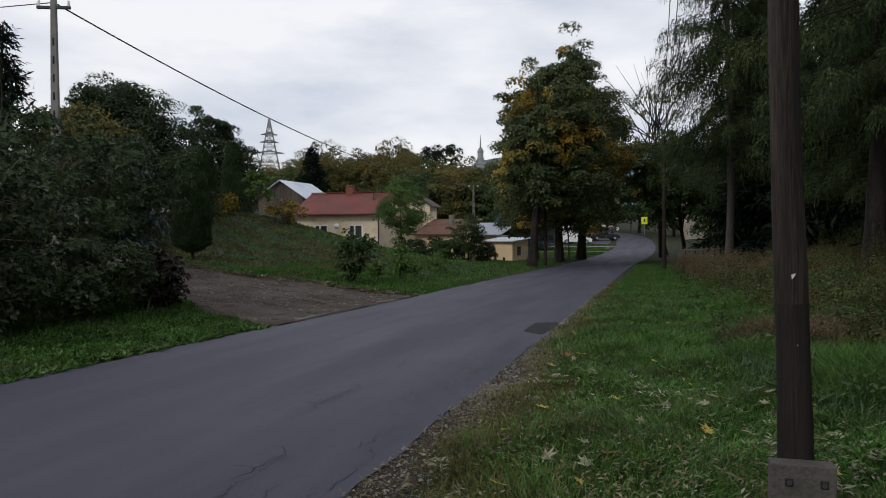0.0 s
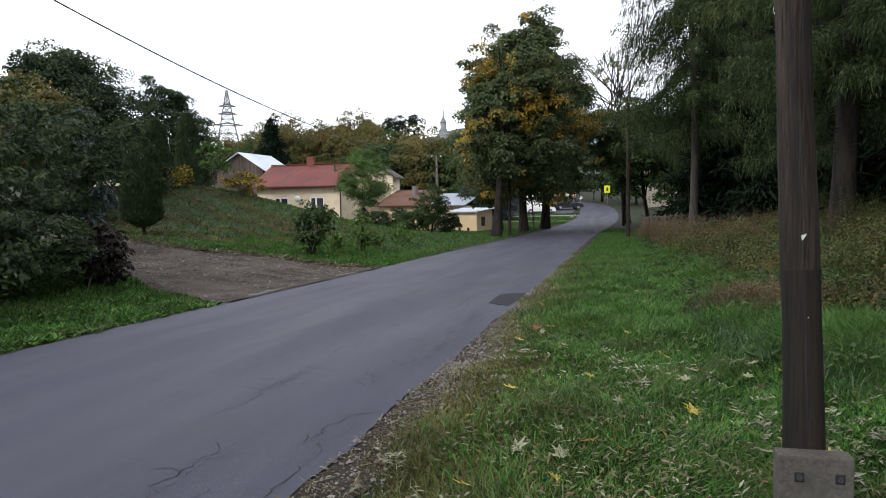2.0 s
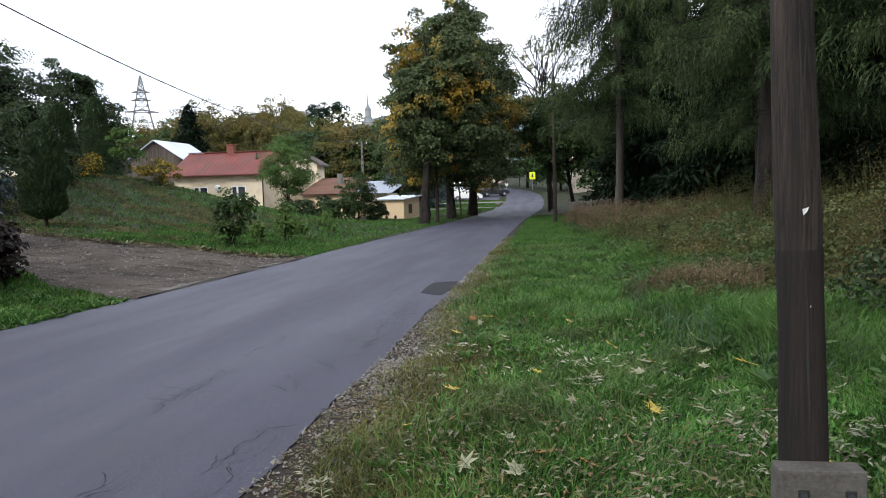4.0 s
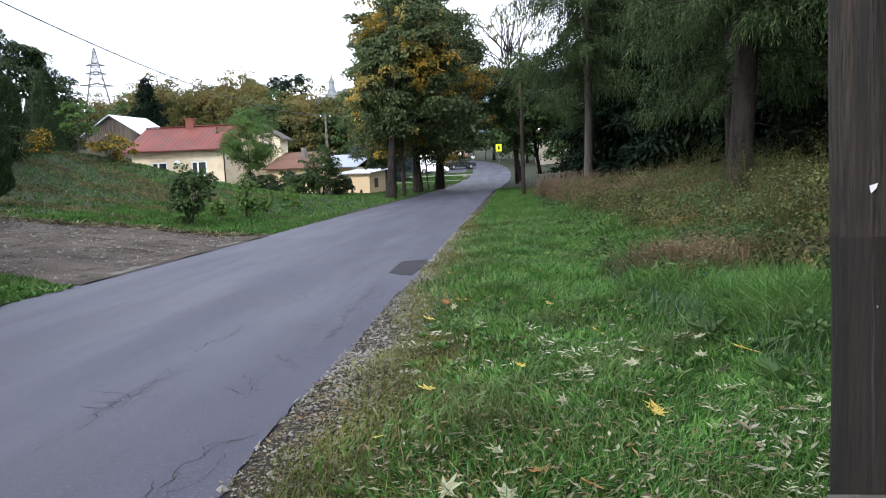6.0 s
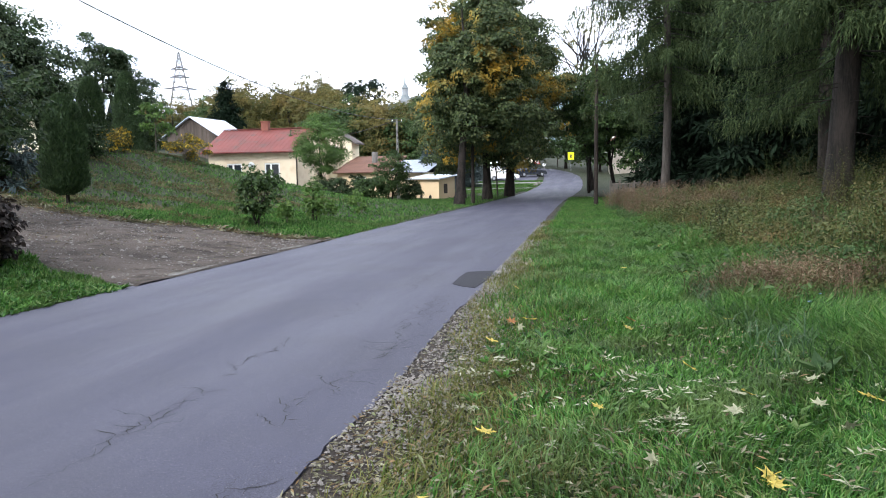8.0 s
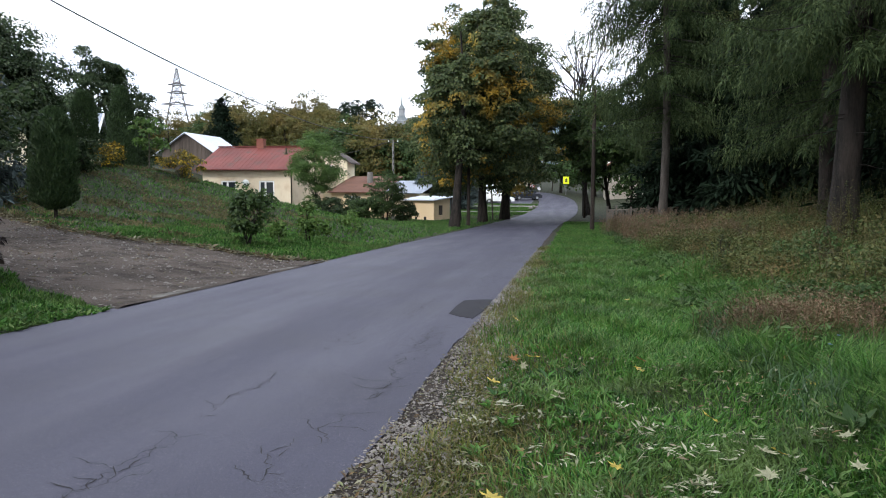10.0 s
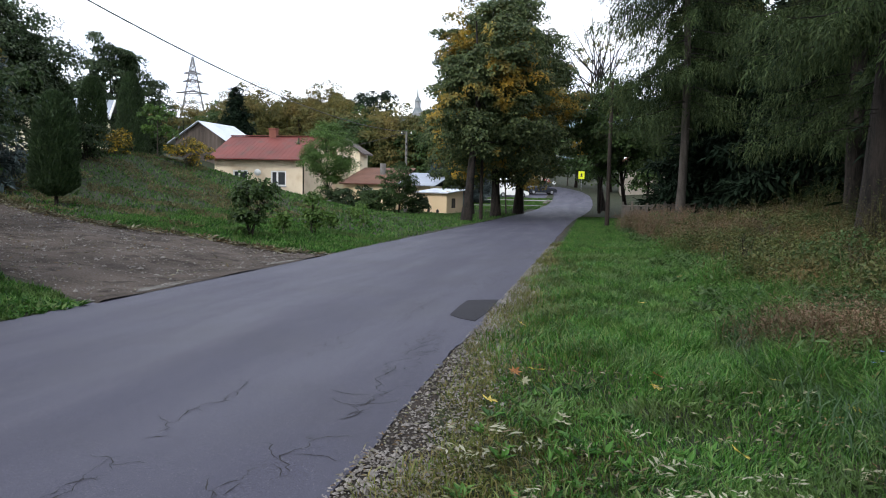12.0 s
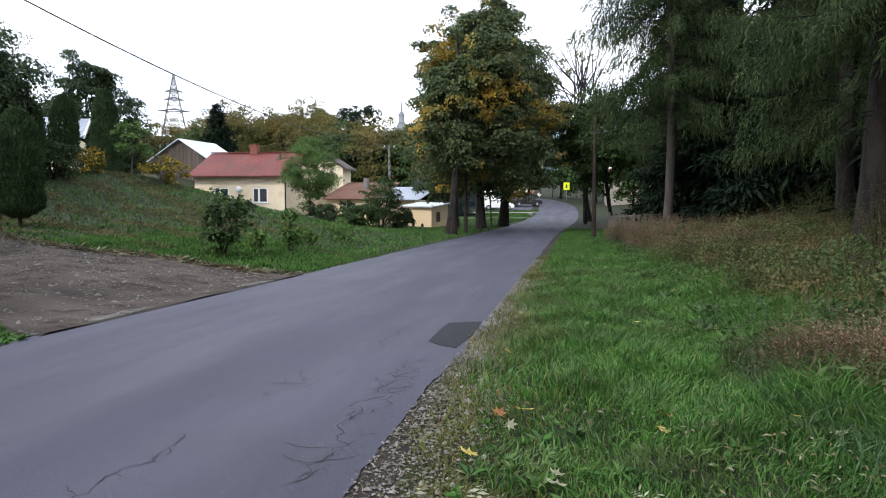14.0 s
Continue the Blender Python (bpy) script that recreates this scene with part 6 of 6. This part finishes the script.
p = scatter(2600, 0.8, 5, 7.5, 44, rg, lambda x, y: (np.abs(x - weed_edge(y) - 0.25) < 0.75) * (patchy(x, y, 1.3, 7) > 0.42))
weeds("nettles", p, rg.uniform(0.15, 0.38, len(p)), 16, 0.10, M["nettle"], "low dark green nettles and docks at the verge edge", rg, 0.16, 0.2)
p = scatter(3200, -12.5, -8.6, 4, 15.5, rg, lambda x, y: (x < np.interp(y, (4, 9, 12, 16), (-8.9, -9.0, -9.2, -10.6))) * 1.0)
weeds("hedge_weeds", p, rg.uniform(0.25, 0.9, len(p)), 20, 0.09, M["nettle"], "dark nettles under the roadside thicket", rg, 0.2, 0.2)
p = scatter(2600, 2.6, 18, 6, 60, rg, lambda x, y: (x > weed_edge(y) + 4) * 1.0)
weeds("wood_undergrowth", p, rg.uniform(0.3, 1.1, len(p)), 18, 0.14, M["nettle"], "dark undergrowth between the larches", rg, 0.3, 0.2)

# fallen leaves, small ones uncountable
def litter(name, p, size, material, label, r, lift=0.02):
    s = Soup()
    n = len(p)
    t = np.stack([r.normal(0, 1, n), r.normal(0, 1, n), r.normal(0, 0.25, n)], 1)
    nm = np.stack([r.normal(0, 0.35, n), r.normal(0, 0.35, n), np.ones(n)], 1)
    s.leaves(on_ground(p, lift), t, nm, size * r.uniform(0.6, 1.4, n), size * 0.28 * r.uniform(0.6, 1.4, n), 0.3)
    return tagged(link(name, s.mesh(name), material), label, "fallen leaves", kind="stuff")


p = scatter(26000, -1.7, 2.6, 2.2, 11.5, rg, lambda x, y: np.clip(2.4 * patchy(x, y, 2.6, 9) - 0.75, 0, 1) * np.clip((9.5 - y) / 5, 0.12, 1))
litter("leaf_litter", p, 0.055, M["dry_leaf"], "dry grey-green leaflets strewn over the grass", rg, 0.078)
p = scatter(8000, -1.74, -0.95, 2.0, 14, rg, lambda x, y: np.interp(y, (8, 10), (1.0, 0.35)))
litter("shoulder_litter", p, 0.036, M["dry_leaf"], "dry leaves and husks on the shoulder", rg, 0.022)
fa = FAR_SIDE[rg.integers(0, 110, 4200)] + rg.normal(0, 0.2, (4200, 2)) + np.array([0, -0.25])
litter("drive_edge_litter", fa, 0.17, M["dry_leaf"], "band of pale fallen leaves along the driveway edge", rg, 0.06)
p = scatter(2600, -22, -6.9, 13.5, 29, rg, lambda x, y: (y > np.interp(x, NEAR_SIDE[::-1, 0], NEAR_SIDE[::-1, 1])) * (y < np.interp(x, FAR_SIDE[::-1, 0], FAR_SIDE[::-1, 1])) * np.clip(patchy(x, y, 0.9, 2) * 1.3 - 0.1, 0, 1))
litter("drive_litter", p, 0.10, M["dry_leaf"], "dry leaves scattered over the driveway gravel", rg, 0.055)

# stones of the shoulder and the drive
def pebbles(name, p, size, label, r, lift=0.01):
    base = np.array([(1, 0, 0), (-1, 0, 0), (0, 1, 0), (0, -1, 0), (0, 0, 0.7), (0, 0, -0.5)], float)
    tri = np.array([(0, 2, 4), (2, 1, 4), (1, 3, 4), (3, 0, 4), (2, 0, 5), (1, 2, 5), (3, 1, 5), (0, 3, 5)])
    n = len(p)
    a = r.uniform(0, 6.28, n)
    sc = size * r.lognormal(0, 0.45, n)
    v = base[None] * r.uniform(0.6, 1.3, (n, 6, 1)) * sc[:, None, None]
    x = v[..., 0] * np.cos(a)[:, None] - v[..., 1] * np.sin(a)[:, None]
    y = v[..., 0] * np.sin(a)[:, None] + v[..., 1] * np.cos(a)[:, None]
    v = np.stack([x, y, v[..., 2]], -1) + on_ground(p, lift)[:, None]
    f = (tri[None] + (np.arange(n) * 6)[:, None, None]).reshape(-1, 3)
    me = np_mesh(name, v.reshape(-1, 3), [f])
    return tagged(link(name, me, M["stone"]), label, "gravel", kind="stuff")


p = scatter(70000, -1.74, -1.02, 2.0, 30, rg, lambda x, y: np.clip(1.2 - np.abs(x + 1.5) * 2.2, 0, 1) * (0.35 + 0.65 * smooth_step((patchy(x, y, 1.1, 3) - 0.35) / 0.2)) * np.clip(14 / np.maximum(6, y), 0, 1) * np.interp(y, (7.2, 9.5), (0.16, 1.0)))
pebbles("shoulder_stones", p, 0.0088, "loose grey stones along the asphalt edge", rg, 0.014)
p = scatter(8000, -20, -6.9, 13.5, 28, rg, lambda x, y: (y > np.interp(x, NEAR_SIDE[::-1, 0], NEAR_SIDE[::-1, 1])) * (y < np.interp(x, FAR_SIDE[::-1, 0], FAR_SIDE[::-1, 1])) * 1.0)
pebbles("drive_stones", p, 0.018, "loose stones on the driveway", rg, 0.035)

# ---- repairs and cracks in the asphalt ----
pb_ = bmesh.new()
outline = [(-2.17, 14.24), (-2.0, 14.02), (-1.80, 13.9), (-1.745, 14.6), (-1.74, 15.3), (-1.755, 15.86), (-1.95, 15.78), (-2.17, 15.62), (-2.19, 15.0)]
vs = [pb_.verts.new((x, y, float(road_z(y)) + 0.012 * (1 - ((x + 4.25) / 2.54) ** 2) + 0.006)) for x, y in outline]
face = pb_.faces.new(vs)
bmesh.ops.triangulate(pb_, faces=[face])
bmesh.ops.solidify(pb_, geom=pb_.faces[:], thickness=0.02)
tagged(part("asphalt_patch", pb_, M["asphalt_patch"]), "dark rectangular asphalt repair at the road edge", "road repair", kind="structure")


def crack_line(s, x, y, length, heading, r, w, wander=0.62, step=0.065):
    pts = []
    h = heading
    for i in range(int(length / step)):
        pts.append((x, y))
        h += r.normal(0, wander) - 0.45 * (h - heading)
        x, y = x + math.cos(h) * step, y + math.sin(h) * step
        if not -6.6 < x < -1.78:
            break
    if len(pts) < 4:
        return pts
    q = np.array(pts)
    t = unit(np.gradient(q, axis=0))
    nn = np.stack([t[:, 1], -t[:, 0]], 1)
    ww = w * (0.4 + r.random(len(q)) * 0.9) * np.sin(np.linspace(0.2, 2.95, len(q)))
    zz = road_z(q[:, 1]) + 0.012 * (1 - ((q[:, 0] + 4.25) / 2.54) ** 2) + 0.003
    a, b = q + nn * ww[:, None], q - nn * ww[:, None]
    v = np.concatenate([np.column_stack([a, zz]), np.column_stack([b, zz])])
    k = np.arange(len(q) - 1)
    s.add(v, np.stack([k, k + 1, k + 1 + len(q), k + len(q)], 1))
    return pts


cs = Soup()
rc = np.random.default_rng(23)


def long_crack(x, y, length, drift, w):
    """A jagged crack that runs along the road."""
    n = int(length / 0.045)
    yy = y + np.cumsum(0.045 * rc.uniform(0.5, 1.5, n))
    walk_x = np.cumsum(rc.normal(0, 0.028, n))
    walk_x = walk_x - np.convolve(np.pad(walk_x, 15, mode="edge"), np.ones(31) / 31, "valid") * 0.6 + rc.normal(0, 0.006, n)
    xx = np.clip(x + drift * (yy - y) + walk_x, -6.4, -1.86)
    q = np.stack([xx, yy], 1)
    t = unit(np.gradient(q, axis=0))
    nn = np.stack([t[:, 1], -t[:, 0]], 1)
    ww = w * (0.25 + rc.random(n) ** 1.5) * np.sin(np.linspace(0.25, 2.9, n)) * (rc.random(n) > 0.06)
    zz = road_z(yy) + 0.012 * (1 - ((xx + 4.25) / 2.54) ** 2) + 0.003
    v = np.concatenate([np.column_stack([q + nn * ww[:, None], zz]), np.column_stack([q - nn * ww[:, None], zz])])
    k = np.arange(n - 1)
    cs.add(v, np.stack([k, k + 1, k + 1 + n, k + n], 1))
    return q


for i in range(26):
    y0 = 1.5 + 11.5 * ((i * 0.618) % 1) if i < 20 else rc.uniform(12, 26)
    x0 = -1.92 - 1.2 * rc.random() ** 1.6
    q = long_crack(x0, y0, rc.uniform(0.8, 3.2), rc.normal(0.0, 0.035), 0.0044 * (1 + 0.02 * y0))
    for j in range(rc.integers(2, 7)):
        c = q[rc.integers(0, len(q))]
        crack_line(cs, c[0], c[1], rc.uniform(0.12, 0.5), math.pi / 2 + rc.choice((-1, 1)) * rc.uniform(0.4, 1.2), rc, 0.0036 * (1 + 0.02 * y0), 0.5, 0.04)
for i in range(6):
    long_crack(rc.uniform(-5.6, -3.3), rc.uniform(5, 18), rc.uniform(1.5, 4), rc.normal(0, 0.1), 0.0016)
tagged(link("road_cracks", cs.mesh("road_cracks"), M["crack"]), "branching dark cracks along the asphalt edge", "cracks", kind="stuff")

# ---- single fallen maple leaves ----
def maple_leaf_mesh(seed):
    r = np.random.default_rng(seed)
    bm = bmesh.new()
    tips = [(-150, 0.45), (-100, 0.75), (-48, 0.9), (0, 1.0), (48, 0.9), (100, 0.75), (150, 0.45)]
    ring = []
    for i, (a, l) in enumerate(tips):
        for da, k in ((-17, 0.52), (-7, 0.72), (0, 1.0), (7, 0.72), (17, 0.52)):
            t = radians(a + da + 90 - 90)
            ring.append((math.sin(t) * l * k, math.cos(t) * l * k))
    c = bm.verts.new((0, 0, 0))
    vs = [bm.verts.new((x, y, 0.16 * (x * x + y * y) + r.normal(0, 0.035))) for x, y in ring]
    for i in range(len(vs) - 1):
        bm.faces.new((c, vs[i], vs[i + 1]))
    st = [bm.verts.new(q) for q in ((-0.02, 0, 0), (0.02, 0, 0), (0.05, -0.75, 0.1), (0.02, -0.75, 0.1))]
    bm.faces.new(st)
    me = bpy.data.meshes.new("fallen_leaf")
    bm.to_mesh(me)
    bm.free()
    return me


leaf_kinds = []
for i, (mk, lab) in enumerate((("maple_yellow", "yellow fallen maple leaf lying on the grass"), ("maple_brown", "brown curled maple leaf lying on the grass"), ("maple_pale", "pale green-grey maple leaf lying on the grass"))):
    me = maple_leaf_mesh(200 + i)
    me.materials.append(M[mk])
    leaf_kinds.append((me, lab))
spots = [(0.48, 7.41, 0), (-0.63, 6.38, 2), (-0.61, 9.99, 2), (0.49, 7.5, 0), (0.05, 10.94, 0), (-0.59, 9.83, 2), (-0.2, 6.6, 1), (0.02, 6.45, 1), (0.25, 5.6, 0), (-0.35, 5.9, 0)]
rl = np.random.default_rng(31)
for i in range(64):
    spots.append((rl.uniform(-1.2, 2.6), rl.uniform(3.4, 11.5) if i < 46 else rl.uniform(11, 22), int(rl.choice((0, 0, 1, 2, 2)))))
for x, y, k in spots:
    o = new("fallen_leaf", leaf_kinds[k][0])
    s = rl.uniform(0.055, 0.10)
    o.matrix_basis = pose(x, y, gz(x, y) + 0.085, rl.normal(0, 16), rl.normal(0, 16), rl.uniform(0, 360)) @ Matrix.Diagonal((s, s, s, 1))
    tagged(o, leaf_kinds[k][1], "leaf", "fallen maple leaves")

# broad-leaved weeds in the verge
def rosettes(name, p, size, material, label, r, leaves_each=7):
    s = Soup()
    k = np.repeat(np.arange(len(p)), leaves_each)
    a = r.uniform(0, 6.28, len(k))
    c = on_ground(p, 0.01)[k]
    sc = (size * r.uniform(0.5, 1.4, len(p)))[k] * r.uniform(0.7, 1.2, len(k))
    s.leaves(c, np.stack([np.cos(a), np.sin(a), r.uniform(0.15, 0.9, len(k))], 1), np.array([0, 0, 1.0]) + r.normal(0, 0.2, (len(k), 3)), sc, sc * 0.36, 0.3)
    return tagged(link(name, s.mesh(name), material), label, "weeds", kind="stuff")


p = scatter(2200, -1.2, 3.4, 2.5, 18, rg, lambda x, y: np.clip(patchy(x, y, 1.6, 11.0) * 1.6 - 0.3, 0, 1))
rosettes("verge_herbs", p, 0.085, M["grass"], "dandelion and plantain rosettes in the grass", rg)
p = scatter(420, 1.0, 3.6, 8, 34, rg, lambda x, y: (np.abs(x - weed_edge(y)) < 0.9) * 1.0)
rosettes("dock_plants", p, 0.2, M["nettle"], "large green dock leaves at the edge of the weeds", rg, 8)
p = scatter(2200, -8.6, -6.75, 3, 13.5, rg)
rosettes("left_verge_herbs", p, 0.10, M["grass"], "low herbs in the verge across the road", rg, 6)

# brambles and seed stalks among the weeds
for i, (bx, by, bh, br) in enumerate(((3.4, 30.0, 1.15, 1.1), (4.4, 26.0, 1.2, 1.2), (5.2, 17.6, 1.3, 1.2), (3.0, 35.0, 1.1, 1.0), (6.8, 24.0, 1.5, 1.4), (4.9, 14.6, 1.25, 1.1), (6.4, 13.2, 1.7, 1.3), (2.9, 14.4, 0.55, 0.75), (3.5, 12.4, 0.7, 0.8), (3.5, 9.9, 0.95, 0.8), (4.3, 10.6, 1.15, 0.95), (5.2, 11.4, 1.4, 1.0), (2.8, 18.5, 0.6, 0.8), (3.4, 21.5, 0.75, 0.9), (2.7, 25.0, 0.6, 0.8), (4.2, 19.5, 0.9, 1.0), (4.0, 23.2, 0.85, 1.0), (5.6, 20.6, 1.0, 1.1), (3.0, 28.0, 0.7, 0.9), (5.8, 27.5, 1.0, 1.2), (2.4, 32.0, 0.7, 0.8), (3.8, 15.9, 0.8, 0.9), (6.4, 16.6, 1.2, 1.2), (4.4, 33.0, 0.9, 1.1))):
    broad_tree("bramble", (bx, by), bh, br, 0.0, 0.012, "dark_leaf" if 8 < i < 12 else ("weed", "green_weed", "weed", "nettle")[i % 4], 44, 56, 0.065, "tangled olive bramble among the tall weeds", 300 + i, 0.95, (0, 0), "twig", 5, 0.2, 1.0, 8, "shrub", "brambles")
p = np.array([2.55, 20.5]) + rg.normal(0, 0.28, (26, 2))
weeds("dock_stalks", p, rg.uniform(0.55, 1.0, 26), 46, 0.03, M["red_dark"], "dark brown seed stalks of dock plants", rg, 0.05, 1.2, 0.016)


# shed compound leaves: pale leaflets in pairs on a thin stalk
def compound_leaves(name, p, length, material, label, r, pairs=5):
    s = Soup()
    n = len(p)
    a = r.uniform(0, 2 * np.pi, n)
    d = np.stack([np.cos(a), np.sin(a), r.normal(0, 0.12, n)], 1)
    side = np.stack([-np.sin(a), np.cos(a), r.normal(0, 0.3, n)], 1)
    base = on_ground(p, 0.075)
    ln = length * r.uniform(0.6, 1.3, n)
    up = np.array([0, 0, 1.0])
    s.leaves(base, d, up + r.normal(0, 0.2, (n, 3)), ln, 0.004)
    for k in range(pairs):
        q = 0.2 + 0.75 * k / (pairs - 1)
        for sg in (-1, 1):
            keep = r.random(n) > 0.22
            c = base + d * (ln * q)[:, None] + up * 0.004
            t = d * 0.55 + side * sg + r.normal(0, 0.22, (n, 3))
            sz = ln * 0.36 * r.uniform(0.7, 1.2, n) * (1.1 - 0.4 * q)
            s.leaves(c[keep], t[keep], (up + r.normal(0, 0.35, (n, 3)))[keep], sz[keep], sz[keep] * 0.3)
    return tagged(link(name, s.mesh(name), material), label, "fallen leaves", kind="stuff")


p = scatter(1000, -1.45, 1.8, 3.2, 9.8, rg, lambda x, y: np.clip(2.2 * patchy(x, y, 1.9, 9) - 0.7, 0, 1) * np.clip((10.5 - y) / 5, 0.1, 1))
compound_leaves("compound_leaves", p, 0.17, M["pale_leaflet"], "pale grey-green shed ash leaves lying on the grass", rg)

# matted reddish-brown grasses that lean over the edge of the verge
p = np.concatenate([rg.normal((1.85, 13.1), (0.34, 0.35), (1700, 2)), rg.normal((2.7, 13.7), (0.45, 0.5), (1500, 2)), rg.normal((3.3, 14.6), (0.5, 0.6), (900, 2))])
n = len(p)
grass("brown_grass_clump", p, 0.28 + 0.3 * rg.random(n), 0.007 + 0.006 * rg.random(n), M["rust_grass"], "matted rusty brown grasses at the verge edge", rg, 0.8, curved=True)
p = p[::6]
weeds("rusty_weeds", p, rg.uniform(0.25, 0.55, len(p)), 30, 0.035, M["weed_red"], "rusty brown seed heads over the grass clump", rg, 0.16)

# two small blue flowers beside the tussocks
for fx, fy in ((2.07, 12.2), (1.83, 11.7)):
    fl = thing("chicory_flower", pose(fx, fy, gz(fx, fy)), "small pale blue chicory flower among the grass", "flower", "chicory flowers")
    st = Soup()
    st.tube([(0, 0, -0.02), (0.01, 0.0, 0.12), (0.0, -0.01, 0.24)], [0.003, 0.0025, 0.002], 5)
    link("stem", st.mesh("stem"), M["tall_grass"], fl)
    pt = Soup()
    a = np.linspace(0, 2 * np.pi, 12, endpoint=False)
    pt.leaves(np.tile((0.0, -0.01, 0.24), (12, 1)), np.stack([np.cos(a), np.sin(a) - 0.3, np.full(12, 0.35)], 1), np.tile((0.0, -0.3, 1.0), (12, 1)), 0.022, 0.009)
    link("petals", pt.mesh("petals"), M["petal"], fl, "pale blue petals")
